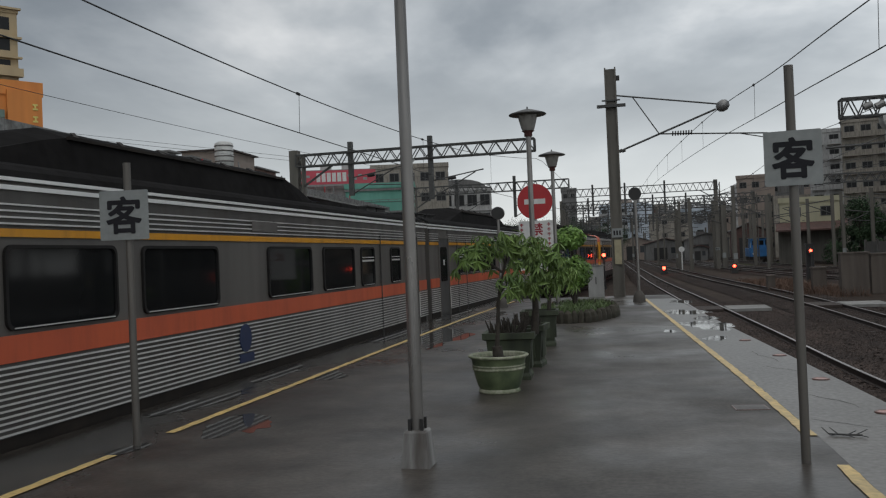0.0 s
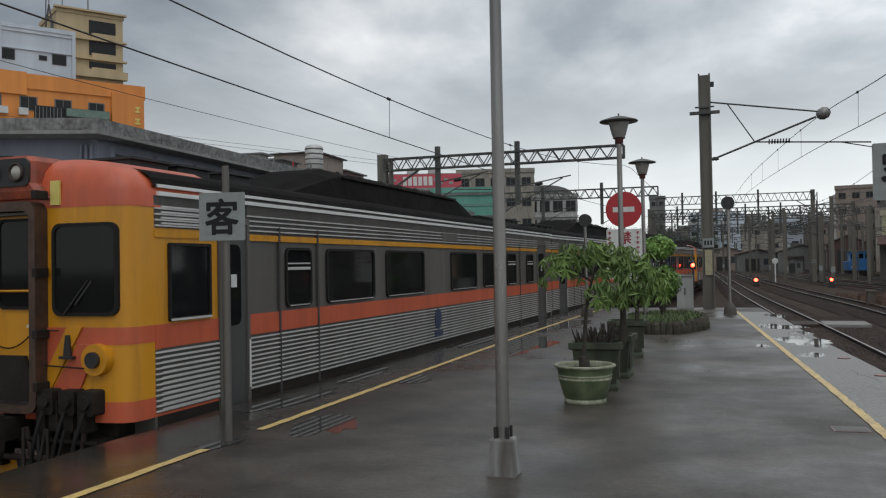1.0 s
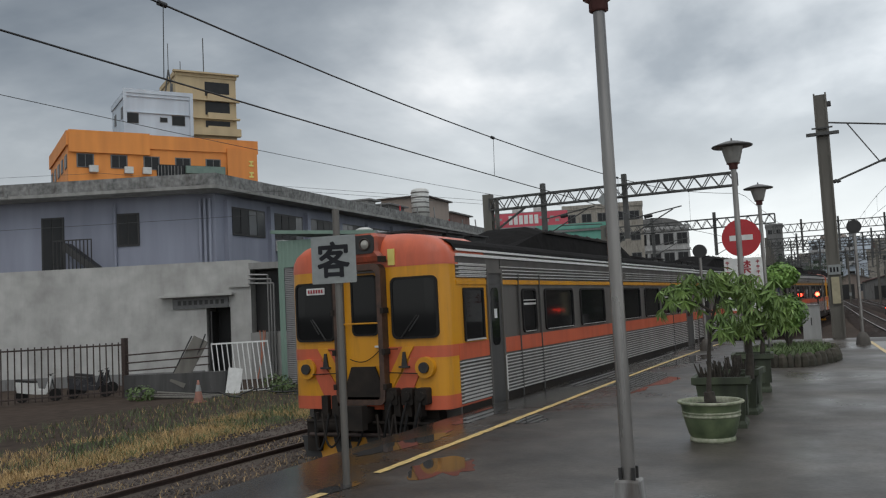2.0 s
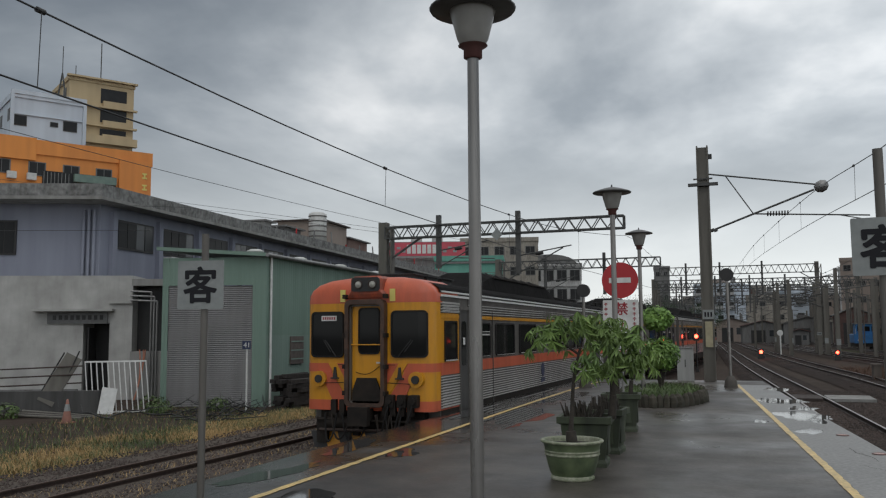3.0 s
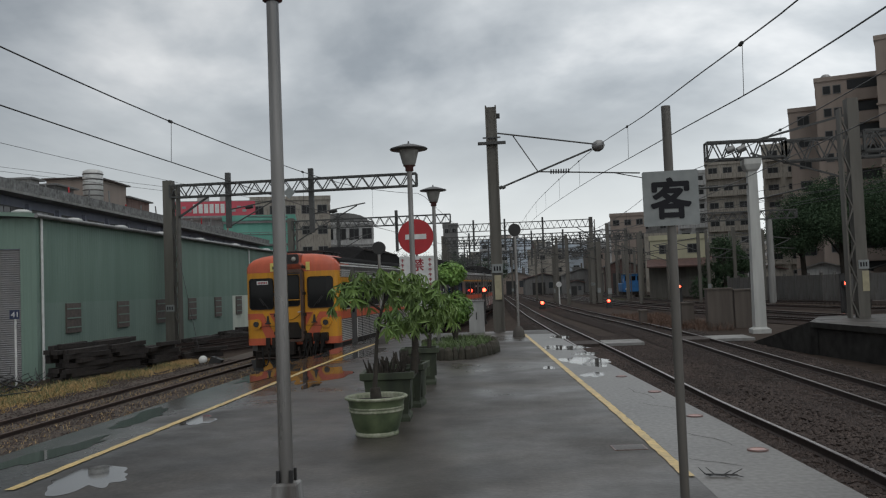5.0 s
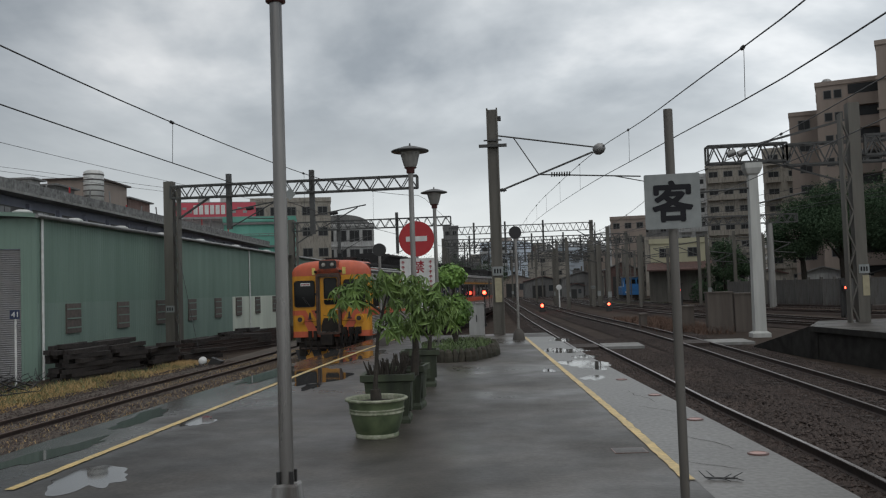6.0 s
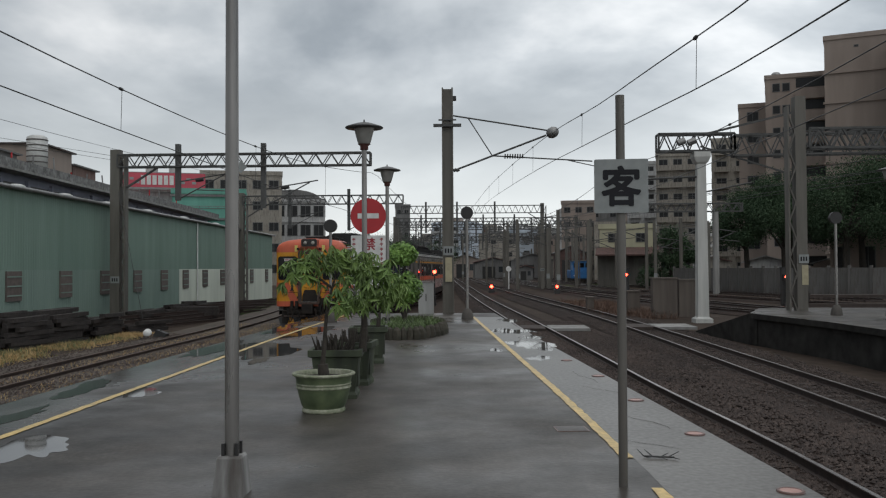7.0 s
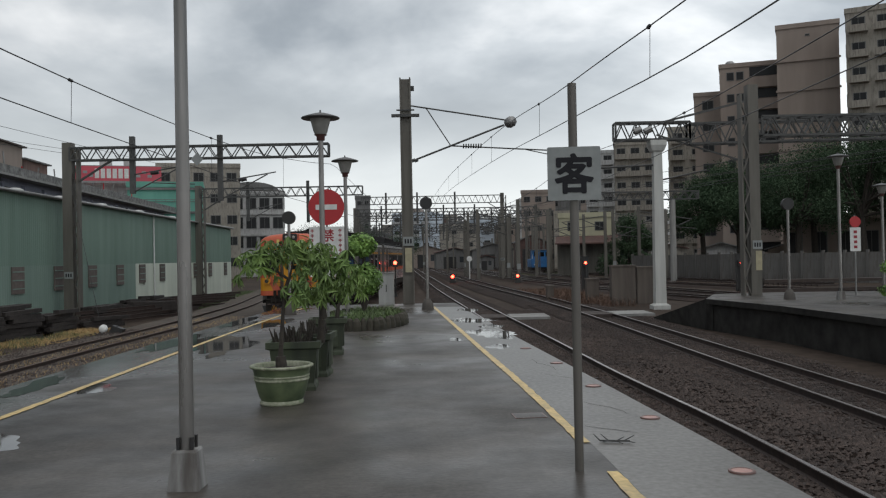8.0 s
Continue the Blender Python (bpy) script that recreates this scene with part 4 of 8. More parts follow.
    for x in (-0.75, -0.55, 0.45, 0.62, 0.82, 1.0):
        part("jumper_socket", Mesh().box(x - 0.06, min(fy(-0.06), fy(0.1)), z(-0.02), x + 0.06, max(fy(-0.06), fy(0.1)), z(0.3)), GREASE, car)
    part("buffer_beam", Mesh().box(-1.2, min(fy(0.25), fy(0.5)), z(-0.3), 1.2, max(fy(0.25), fy(0.5)), z(0.07)), GREASE, car)
    part("coupler", cp, GREASE, car, "greasy black coupler")
    for n, (x0, x1, lo) in enumerate(((-0.75, -0.3, -0.5), (-0.5, 0.1, -0.62), (0.3, 0.6, -0.55), (0.5, 0.85, -0.5), (0.62, 1.0, -0.58), (-0.9, -0.62, -0.55))):
        hose, prev = Mesh(), None
        for i in range(9):
            u = i / 8
            p = (x0 + (x1 - x0) * u, fy(-0.14 - 0.1 * math.sin(math.pi * u)), z(0.02 + (lo - 0.02) * math.sin(math.pi * u) ** 0.7))
            if prev:
                hose.tube(prev, p, 0.02, n=6)
            prev = p
        part("brake_hose", hose, RUBBER if n % 2 else GREASE, car)
    # heavy jumper plugs with drooping cables, and pipes behind the coupler
    for x in (0.55, 0.83, 1.08):
        jp = part("jumper_plug", Mesh().prism(rounded(x - 0.1, x + 0.1, z(0.16), z(0.42), 0.03), fy(-0.1), fy(0.08), "y").tube((x, fy(-0.14), z(0.3)), (x, fy(-0.1), z(0.3)), 0.07, n=12), GREASE, car, "greasy black jumper plug")
        cable, prev = Mesh(), None
        for i in range(8):
            u = i / 7
            p = (x - 0.16 * u, fy(-0.12 - 0.06 * math.sin(math.pi * u)), z(0.2 - 0.72 * u))
            if prev:
                cable.tube(prev, p, 0.022, n=7)
            prev = p
        part("cable", cable, RUBBER, jp)
    for n, (xa, za, xb, zb, r) in enumerate(((-1.15, -0.12, 1.15, -0.14, 0.03), (-1.1, -0.34, 1.1, -0.32, 0.035), (-0.95, 0.02, -0.95, -0.6, 0.03), (0.2, 0.0, 0.34, -0.6, 0.03), (-0.28, 0.05, -0.4, -0.62, 0.028), (0.98, 0.0, 0.9, -0.55, 0.03))):
        part("air_pipe", Mesh().tube((xa, fy(0.0), z(za)), (xb, fy(0.0), z(zb)), r, n=8), (GREASE, RAILWEB)[n % 2], car)
    part("tank", Mesh().tube((-0.95, fy(0.1), z(-0.2)), (-0.35, fy(0.1), z(-0.2)), 0.14, n=14), GREASE, car)
    # striped rail guard
    for i in range(8):
        g = Mesh()
        x0, x1 = -1.28 + i * 0.32, -0.96 + i * 0.32
        g.add([(x0, fy(0.12), 0.12), (x1, fy(0.12), 0.12), (x1 - 0.12, fy(0.16), 0.46), (x0 - 0.12, fy(0.16), 0.46), (x0, fy(0.16), 0.12), (x1, fy(0.16), 0.12), (x1 - 0.12, fy(0.2), 0.46), (x0 - 0.12, fy(0.2), 0.46)], [(0, 1, 2, 3), (4, 5, 6, 7), (0, 1, 5, 4), (2, 3, 7, 6), (0, 3, 7, 4), (1, 2, 6, 5)])
        part("rail_guard", g, CABY if i % 2 else BLACK, car, "" if i % 2 else "black stripe of the rail guard")
    pl = Mesh()
    pl.box(min(-1.08, -0.72), min(fy(0.03), fy(0.01)), z(1.96), -0.72, max(fy(0.03), fy(0.01)), z(2.07))
    np_ = part("number_board", pl, WHITE, car, "white number board in the windscreen")
    for i in range(6):
        part("number_bar", Mesh().box(-1.05 + i * 0.053, min(fy(0.008), fy(0.005)), z(1.985), -1.015 + i * 0.053, max(fy(0.008), fy(0.005)), z(2.045)), LETRED, np_)


cars = [make_car("tail", "stainless steel railcar with yellow and orange cab"), make_car("", "stainless steel intermediate railcar with orange stripe"),
        make_car("head", "stainless steel railcar with cab at its far end")]
for n in range(3):
    cars.append(copy_thing(cars[n], pose(0, 0, 0)))


# arc length along the running track
TRACK_Y = np.arange(-60, 299, 0.5)
TRACK_X = np.array([track_train(y) for y in TRACK_Y])
TRACK_S = np.concatenate([[0], np.cumsum(np.hypot(np.diff(TRACK_X), np.diff(TRACK_Y)))])
TAIL = [(0, 2.2), (0.5, 4.55), (1, 6.92), (1.5, 9.28), (2.2, 12.6), (2.8, 15.45), (3.5, 18.85), (4, 21.2), (4.5, 23.65), (5.2, 27.0), (6, 30.9), (6.5, 33.1), (7, 35.3), (7.5, 37.25), (8, 39.0)]


def on_track(s):
    return Vector((float(np.interp(s, TRACK_S, TRACK_X)), float(np.interp(s, TRACK_S, TRACK_Y)), RAIL))


def car_rows(n):
    rows = []
    for t, y in TAIL:
        s = float(np.interp(y, TRACK_Y, TRACK_S)) + n * (LENGTH + 0.35)
        a, b = on_track(s + 3), on_track(s + LENGTH - 3)
        d = (b - a).normalized()
        p = a - d * 3
        rows.append((t, pose(p.x, p.y, p.z, 0, 0, math.degrees(math.atan2(-d.x, d.y)))))
    return rows


def motions():
    for n, car in enumerate(cars):
        walk(car, car_rows(n))


# ---- posts, lamps and signs on the platform ----
def lamp_post(x, y, h, label, base=True):
    """A tubular post with a tapered glass lantern under a wide flat hat."""
    t = thing("lamp_post", pose(x, y, 0), label, "lamp post", "platform lamp posts")
    k = 0.44
    pole = Mesh()
    pole.tube((0, 0, 0.26 if base else 0.0), (0, 0, h - k), 0.053, 0.046, n=16)
    part("pole", pole, GREYPOLE, t, "grey painted tubular pole")
    col = Mesh()
    col.lathe([(0.053, h - k - 0.06), (0.075, h - k - 0.05), (0.075, h - k + 0.02), (0.12, h - k + 0.05)], 16)
    part("collar", col, paint("rusty_collar", (0.13, 0.05, 0.045), (0.08, 0.04, 0.035), rough=0.6), t, "rusty red collar")
    lantern = Mesh()
    lantern.lathe([(0.10, h - k + 0.05), (0.125, h - k + 0.1), (0.185, h - 0.11), (0.185, h - 0.1), (0.0, h - 0.1)], 20)
    part("lantern", lantern, LANTERN, t, "milky tapered lantern glass")
    hat = Mesh()
    hat.lathe([(0.0, h - 0.1), (0.34, h - 0.1), (0.35, h - 0.085), (0.33, h - 0.07), (0.14, h - 0.01), (0.05, h + 0.01), (0.0, h + 0.012)], 28)
    part("hat", hat, HATGREY, t, "wide flat metal hat")
    fin = Mesh()
    fin.tube((0, 0, h), (0, 0, h + 0.06), 0.02, 0.012)
    part("finial", fin, HATGREY, t)
    if base:
        foot = Mesh()
        foot.loft([[Vector((a * sx, b * sx, zz)) for a, b in ((-1, -1), (1, -1), (1, 1), (-1, 1))] for zz, sx in ((0, 0.116), (0.02, 0.114), (0.27, 0.09), (0.285, 0.08))])
        foot.add([Vector((a * 0.08, b * 0.08, 0.285)) for a, b in ((-1, -1), (1, -1), (1, 1), (-1, 1))], [(0, 1, 2, 3)])
        part("plinth", foot, PLINTHC, t, "tapered weathered concrete plinth")
        for a in range(4):
            bolt = Mesh()
            c, s = math.cos(a * 1.571 + 0.785), math.sin(a * 1.571 + 0.785)
            bolt.box(c * 0.07 - 0.012, s * 0.07 - 0.012, 0.285, c * 0.07 + 0.012, s * 0.07 + 0.012, 0.375)
            part("bracket", bolt, BLACK, t)
    return t


PLINTHC = paint("dark_weathered_concrete", (0.33, 0.325, 0.315), (0.10, 0.098, 0.093), rough=0.8, grain=9, stain=3, bump=0.3, streak=True, grime=0.7)
LANTERN = paint("milky_lantern", (0.2, 0.195, 0.18), (0.33, 0.32, 0.3), rough=0.3, grain=5, stain=3, bump=0.0)
HATGREY = paint("dull_hat_metal", (0.10, 0.1, 0.1), (0.065, 0.062, 0.06), rough=0.5, grain=6)
lamp_post(-1.63, 6.25, 4.36, "grey tubular lamp post on a concrete plinth")
lamp_post(-1.86, 15.45, 4.3, "grey tubular lamp post behind the planters")
lamp_post(-2.12, 21.9, 4.26, "grey tubular lamp post beside the flower bed")


def letters(words, size, weight):
    cu = bpy.data.curves.new("lettering", 'FONT')
    cu.body, cu.size, cu.extrude, cu.offset, cu.align_x, cu.align_y = words, size, 0.0015, weight, 'CENTER', 'CENTER'
    tmp = bpy.data.objects.new("lettering", cu)
    me = bpy.data.meshes.new_from_object(tmp)
    bpy.data.objects.remove(tmp)
    return me


def centred(me, w, h):
    """Scales a flat lettering mesh to w by h about its middle."""
    v = np.array([p.co[:] for p in me.vertices])
    lo, hi = v.min(0), v.max(0)
    for p in me.vertices:
        p.co.x = (p.co.x - (lo[0] + hi[0]) / 2) * w / (hi[0] - lo[0])
        p.co.y = (p.co.y - (lo[1] + hi[1]) / 2) * h / (hi[1] - lo[1])
    return me


def character(name, words, w, h, weight, material, parent, m, label=""):
    thin = centred(letters(words, 0.4, 0.0), w - 2 * weight, h - 2 * weight)
    v = [p.co.copy() for p in thin.vertices]
    f = [tuple(q.vertices) for q in thin.polygons]
    bold = Mesh()
    for i in range(9):
        a, q = i * math.pi / 4, weight if i < 8 else 0.0
        bold.add([(p.x + q * math.cos(a), p.y + q * math.sin(a), p.z + 0.00012 * i) for p in v], f)
    me = bold.data(name, material)
    me.materials.clear()
    me.materials.append(material)
    return part(name, me, None, parent, label, m)


INK = paint("black_lettering", (0.012, 0.012, 0.015), (0.022, 0.022, 0.026), rough=0.6, bump=0, spec=0.2)


def stop_sign(x, y, top, z0, z1, w, dx, turn, label):
    t = thing("stop_position_sign", pose(x, y, 0, 0, 0, turn), label, "sign", "stop position signs")
    pole = Mesh()
    pole.tube((0, 0, 0), (0, 0, top), 0.034, n=14)
    part("post", pole, paint("worn_steel_post", (0.17, 0.16, 0.145), (0.10, 0.09, 0.08), rough=0.5, metal=0.4, grain=6, stain=1.5, streak=True), t, "worn steel tube post")
    b = Mesh()
    b.prism(rounded(dx - w / 2, dx + w / 2, z0, z1, 0.012), -0.052, -0.04, "y")
    board = part("board", b, SIGNW, t, "weathered pale metal board")
    character("character", "客", w * 0.74, (z1 - z0) * 0.76, 0.009, INK, board, pose(dx, -0.054, (z0 + z1) / 2, 90), "black painted character")
    for zz in (z0 + 0.08, z1 - 0.08):
        c = Mesh()
        c.box(-0.045, -0.04, zz - 0.015, 0.045, 0.0, zz + 0.015)
        part("clamp", c, GALV, t)
    return t


stop_sign(1.27, 6.5, 2.95, 2.055, 2.46, 0.4, 0.0, -4, "pale square sign with black character on a steel post")
stop_sign(-4.5, 6.8, 2.64, 1.92, 2.38, 0.46, -0.02, 10, "pale square sign with black character near the train")


def no_entry(x, y):
    t = thing("no_entry_sign", pose(x, y, 0), "round red no entry sign above a white notice", "sign")
    p = Mesh()
    p.tube((0, 0.05, 0), (0, 0.05, 3.3), 0.03, n=12)
    part("post", p, GALV, t)
    d = Mesh()
    d.prism([(0.42 * math.cos(a), 2.88 + 0.42 * math.sin(a)) for a in [2 * math.pi * i / 40 for i in range(40)]], -0.012, 0.0, "y")
    disc = part("disc", d, RED, t, "round red disc")
    b = Mesh()
    b.box(-0.25, -0.018, 2.82, 0.25, -0.0125, 2.94)
    part("bar", b, WHITE, disc, "white bar")
    n = Mesh()
    n.prism(rounded(-0.41, 0.41, 1.25, 2.42, 0.02), -0.012, 0.0, "y")
    board = part("notice", n, WHITE, t, "white notice board with red lettering")
    character("character", "禁", 0.3, 0.3, 0.006, LETRED, board, pose(0.02, -0.014, 2.22, 90), "large red character")
    character("character", "止", 0.26, 0.24, 0.006, LETRED, board, pose(0.02, -0.014, 1.86, 90))
    for x0, n_rows in ((-0.34, 3), (0.31, 9)):
        for i in range(n_rows):
            g = Mesh()
            zz = 2.36 - i * 0.115
            g.box(x0 - 0.04, -0.015, zz - 0.045, x0 + 0.04, -0.0125, zz - 0.03)
            g.box(x0 - 0.032, -0.015, zz - 0.02, x0 + 0.035, -0.0125, zz - 0.006)
            g.box(x0 - 0.008, -0.0158, zz - 0.08, x0 + 0.008, -0.0132, zz + 0.005)
            part("text_bar", g, LETRED, board)
    return t


no_entry(-2.37, 20.0)


def round_signal(x, y, h, label):
    """A grey post with a round black signal head seen from its back."""
    t = thing("signal_post", pose(x, y, 0), label, "railway signal", "platform signals")
    p = Mesh()
    p.tube((0, 0, 0.3), (0, 0, h - 0.2), 0.045, n=12)
    part("post", p, GREYPOLE, t)
    f = Mesh()
    f.lathe([(0.2, 0.0), (0.17, 0.2), (0.09, 0.34), (0.0, 0.36)], 12)
    part("plinth", f, paint("dark_plinth", (0.09, 0.08, 0.07), (0.05, 0.045, 0.04), rough=0.8), t)
    hd = Mesh()
    hd.prism([(0.2 * math.cos(a), h - 0.05 + 0.2 * math.sin(a)) for a in [2 * math.pi * i / 24 for i in range(24)]], -0.06, 0.1, "y")
    head = part("head", hd, BLACK, t, "round black signal head")
    hood = Mesh()
    hood.tube((0, 0.1, h - 0.05), (0, 0.3, h - 0.05), 0.12, 0.13, n=16)
    part("hood", hood, BLACK, head)
    return t


round_signal(-0.13, 27.25, 3.45, "grey post with round black signal head at platform end")
round_signal(-4.3, 26.0, 3.0, "grey post with round black signal head behind plants")


# ---- planters and plants ----
POTG = paint("green_glazed_pot", (0.15, 0.185, 0.095), (0.045, 0.066, 0.034), rough=0.42, grain=7, stain=3, bump=0.25)
POTRIM = paint("chipped_pot_rim", (0.42, 0.41, 0.32), (0.11, 0.14, 0.07), rough=0.6, grain=26, stain=6, bump=0.2, mix=0.62)
PLANTG = paint("dark_mossy_planter", (0.075, 0.095, 0.05), (0.022, 0.026, 0.018), rough=0.7, grain=6, stain=2.5, bump=0.4, streak=True)
SOIL = paint("potting_soil", (0.035, 0.027, 0.02), (0.02, 0.016, 0.012), rough=0.95, grain=20, bump=0.8)
BARK = paint("mossy_bark", (0.055, 0.045, 0.035), (0.025, 0.022, 0.018), rough=0.9, grain=18, stain=5, bump=0.6)
LEAF = paint("pachira_leaf", (0.20, 0.29, 0.075), (0.085, 0.15, 0.04), rough=0.5, grain=6, stain=2.5, bump=0.05, random_tone=0.35)
SHRUB = paint("shrub_leaf", (0.19, 0.32, 0.06), (0.075, 0.16, 0.032), rough=0.5, grain=6, stain=2, bump=0.0, random_tone=0.4)
GRASS = paint("bed_grass", (0.095, 0.145, 0.04), (0.05, 0.08, 0.024), rough=0.6, grain=6, stain=2, bump=0.0, random_tone=0.4)
DRYGRASS = paint("dry_grass", (0.54, 0.36, 0.16), (0.31, 0.22, 0.095), rough=0.8, grain=2, stain=0.4, bump=0.0, random_tone=0.4)


def round_pot(x, y, r, h, label):
    t = thing("flower_pot", pose(x, y, 0, 0, 0, 20), label, "flower pot", "planters on the platform")
    b = Mesh()
    b.lathe([(0.0, 0.02), (r * 0.62, 0.02), (r * 0.65, 0.05), (r * 0.71, h * 0.2), (r * 0.79, h * 0.42), (r * 0.84, h * 0.6), (r * 0.86, h * 0.7), (r * 0.865, h * 0.76), (r * 0.88, h * 0.84), (r * 0.92, h * 0.94)], 32)
    part("body", b, POTG, t, "moss green glazed body")
    rim = Mesh()
    rim.lathe([(r * 0.9, h * 0.92), (r * 0.99, h * 0.94), (r, h * 0.98), (r * 0.97, h), (r * 0.88, h), (r * 0.86, h * 0.95), (r * 0.84, h * 0.86)], 32)
    part("rim", rim, POTRIM, t, "chipped pale rim")
    band = Mesh()
    band.lathe([(r * 0.845, h * 0.61), (r * 0.872, h * 0.625), (r * 0.872, h * 0.645), (r * 0.858, h * 0.66), (r * 0.858, h * 0.7), (r * 0.878, h * 0.715), (r * 0.878, h * 0.735), (r * 0.862, h * 0.75)], 32)
    part("band", band, POTRIM, t)
    s = Mesh()
    s.lathe([(0.0, h * 0.9), (r * 0.5, h * 0.89), (r * 0.86, h * 0.87)], 24)
    part("soil", s, SOIL, t)
    ring = Mesh()
    ring.lathe([(r * 0.6, 0.0), (r * 0.67, 0.0), (r * 0.69, 0.02), (r * 0.665, 0.05), (r * 0.64, 0.055)], 32)
    part("foot_ring", ring, POTRIM, t, "chipped pale foot ring")
    return t


def box_planter(x, y, w, d, h, turn, label):
    """A square pedestal planter with a heavy rim and a footed body."""
    t = thing("box_planter", pose(x, y, 0, 0, 0, turn), label, "planter", "planters on the platform")
    sq = lambda k, l, z: [Vector((a * k, b * l, z)) for a, b in ((-1, -1), (1, -1), (1, 1), (-1, 1))]
    b = Mesh()
    b.loft([sq(w * 0.40, d * 0.40, 0.0), sq(w * 0.40, d * 0.40, 0.05), sq(w * 0.36, d * 0.36, 0.09), sq(w * 0.41, d * 0.41, h * 0.6), sq(w * 0.43, d * 0.43, h - 0.1)])
    part("body", b, PLANTG, t, "mossy green concrete body")
    r = Mesh()
    r.loft([sq(w * 0.43, d * 0.43, h - 0.1), sq(w * 0.5, d * 0.5, h - 0.08), sq(w * 0.5, d * 0.5, h), sq(w * 0.42, d * 0.42, h), sq(w * 0.41, d * 0.41, h - 0.06)])
    part("rim", r, PLANTG, t)
    s = Mesh()
    s.add(sq(w * 0.42, d * 0.42, h - 0.04), [(0, 1, 2, 3)])
    part("soil", s, SOIL, t)
    for a, c in ((-1, 0), (1, 0), (0, -1), (0, 1)):
        p = Mesh()
        p.slab(pose(a * w * 0.395, c * d * 0.395, h * 0.46, 0, 0, 0), 0.03 if a else w * 0.5, 0.03 if c else d * 0.5, h * 0.45)
        part("relief_panel", p, PLANTG, t, "worn raised panel")
    return t


round_pot(-1.6, 9.85, 0.365, 0.45, "round green glazed pot with chipped pale rim")
box_planter(-1.63, 10.98, 0.68, 0.62, 0.62, 4, "square mossy green planter with a heavy rim")
box_planter(-1.58, 12.2, 0.6, 0.56, 0.61, -3, "square mossy green planter beside another planter")
box_planter(-1.72, 14.95, 0.66, 0.6, 0.63, 5, "tall mossy planter with a weathered base")


def leaflet(m, base, way, up, length, width):
    """One drooping leaf blade of four faces."""
    way, up = way.normalized(), up.normalized()
    side = way.cross(up).normalized()
    n = side.cross(way).normalized()
    p = [base, base + way * length * 0.3 + side * width * 0.42 + n * 0.008, base + way * length * 0.3 - side * width * 0.42 + n * 0.008,
         base + way * length * 0.62 + side * width * 0.5 - n * length * 0.04, base + way * length * 0.62 - side * width * 0.5 - n * length * 0.04,
         base + way * length - n * length * 0.2, base + way * length * 0.3 - n * 0.006, base + way * length * 0.62 - n * (length * 0.04 + 0.008)]
    m.add(p, [(0, 1, 6), (0, 6, 2), (1, 3, 7, 6), (6, 7, 4, 2), (3, 5, 7), (7, 5, 4)])


def money_tree(x, y, z0, stems, crowns, label, seed):
    """Slender stems with crowns of palmate leaves."""
    rng = random.Random(seed)
    t = thing("potted_tree", pose(x, y, z0), label, "plant", "potted trees")
    for path, r in stems:
        s = Mesh()
        for (a, b), k in zip(zip(path, path[1:]), np.linspace(1, 0.45, len(path) - 1)):
            s.tube(a, b, r * k, r * k * 0.85, n=8)
        part("stem", s, BARK, t, "dark mossy stem")
    for (cx, cy, cz), spread, count in crowns:
        cr, tw = Mesh(), Mesh()
        c = Vector((cx, cy, cz))
        for _ in range(round(count * 1.1)):
            a, e = rng.uniform(0, 6.283), rng.uniform(-0.6, 1.3)
            d = Vector((math.cos(a) * math.cos(e), math.sin(a) * math.cos(e), math.sin(e)))
            hub = c + d * spread * rng.uniform(0.3, 1.0) + Vector((0, 0, -0.05))
            tw.tube(c + d * 0.03, hub, 0.006, 0.004, n=5)
            out = (d + Vector((0, 0, 0.25))).normalized()
            u = out.orthogonal().normalized()
            v = out.cross(u)
            k = rng.choice((5, 6, 7))
            ph = rng.uniform(0, 6.28)
            for i in range(k):
                b = ph + 2 * math.pi * i / k
                way = (u * math.cos(b) + v * math.sin(b)) + out * 0.2 + Vector((0, 0, rng.uniform(-2.0, -0.3)))
                leaflet(cr, hub, way, out, rng.uniform(0.1, 0.19), rng.uniform(0.024, 0.038))
        part("twig", tw, LEAF, t)
        part("crown", cr, LEAF, t, "crown of palmate green leaves")
    return t


money_tree(-1.6, 9.85, 0.4, [([(0, 0, 0), (-0.01, 0.0, 0.14), (0.0, 0.0, 0.28)], 0.07), ([(0, 0, 0.24), (0.02, 0.02, 0.6), (0.05, 0.02, 0.85), (0.12, 0.02, 1.1), (0.2, 0.0, 1.38)], 0.026), ([(0.1, 0.02, 1.02), (-0.06, 0.0, 1.14), (-0.24, 0.0, 1.2)], 0.016), ([(0.05, 0.02, 0.78), (0.14, 0.0, 0.88), (0.2, 0.0, 0.92)], 0.012)],
           [((-0.27, 0.0, 1.24), 0.27, 24), ((-0.12, 0.05, 1.4), 0.2, 12), ((0.2, 0.0, 1.4), 0.26, 24), ((0.34, 0.05, 1.24), 0.22, 14), ((0.2, 0.0, 0.92), 0.2, 14)], "slender potted tree with palmate green leaves", 11)
money_tree(-1.28, 10.98, 0.58, [([(-0.02, 0, 0), (0.0, 0.0, 0.3), (0.0, 0.0, 0.6), (0.04, 0.0, 1.0)], 0.055), ([(0.0, 0, 0.5), (0.16, 0.05, 0.66), (0.32, 0.05, 0.76)], 0.022)],
           [((0.05, 0.0, 1.12), 0.26, 24), ((0.24, 0.03, 1.0), 0.28, 24), ((-0.12, -0.05, 0.95), 0.24, 14), ((0.36, 0.05, 0.78), 0.24, 18), ((0.08, -0.1, 0.72), 0.26, 18), ((-0.14, 0.0, 0.66), 0.18, 8)], "leafy potted tree with palmate leaves and mossy stem", 12)
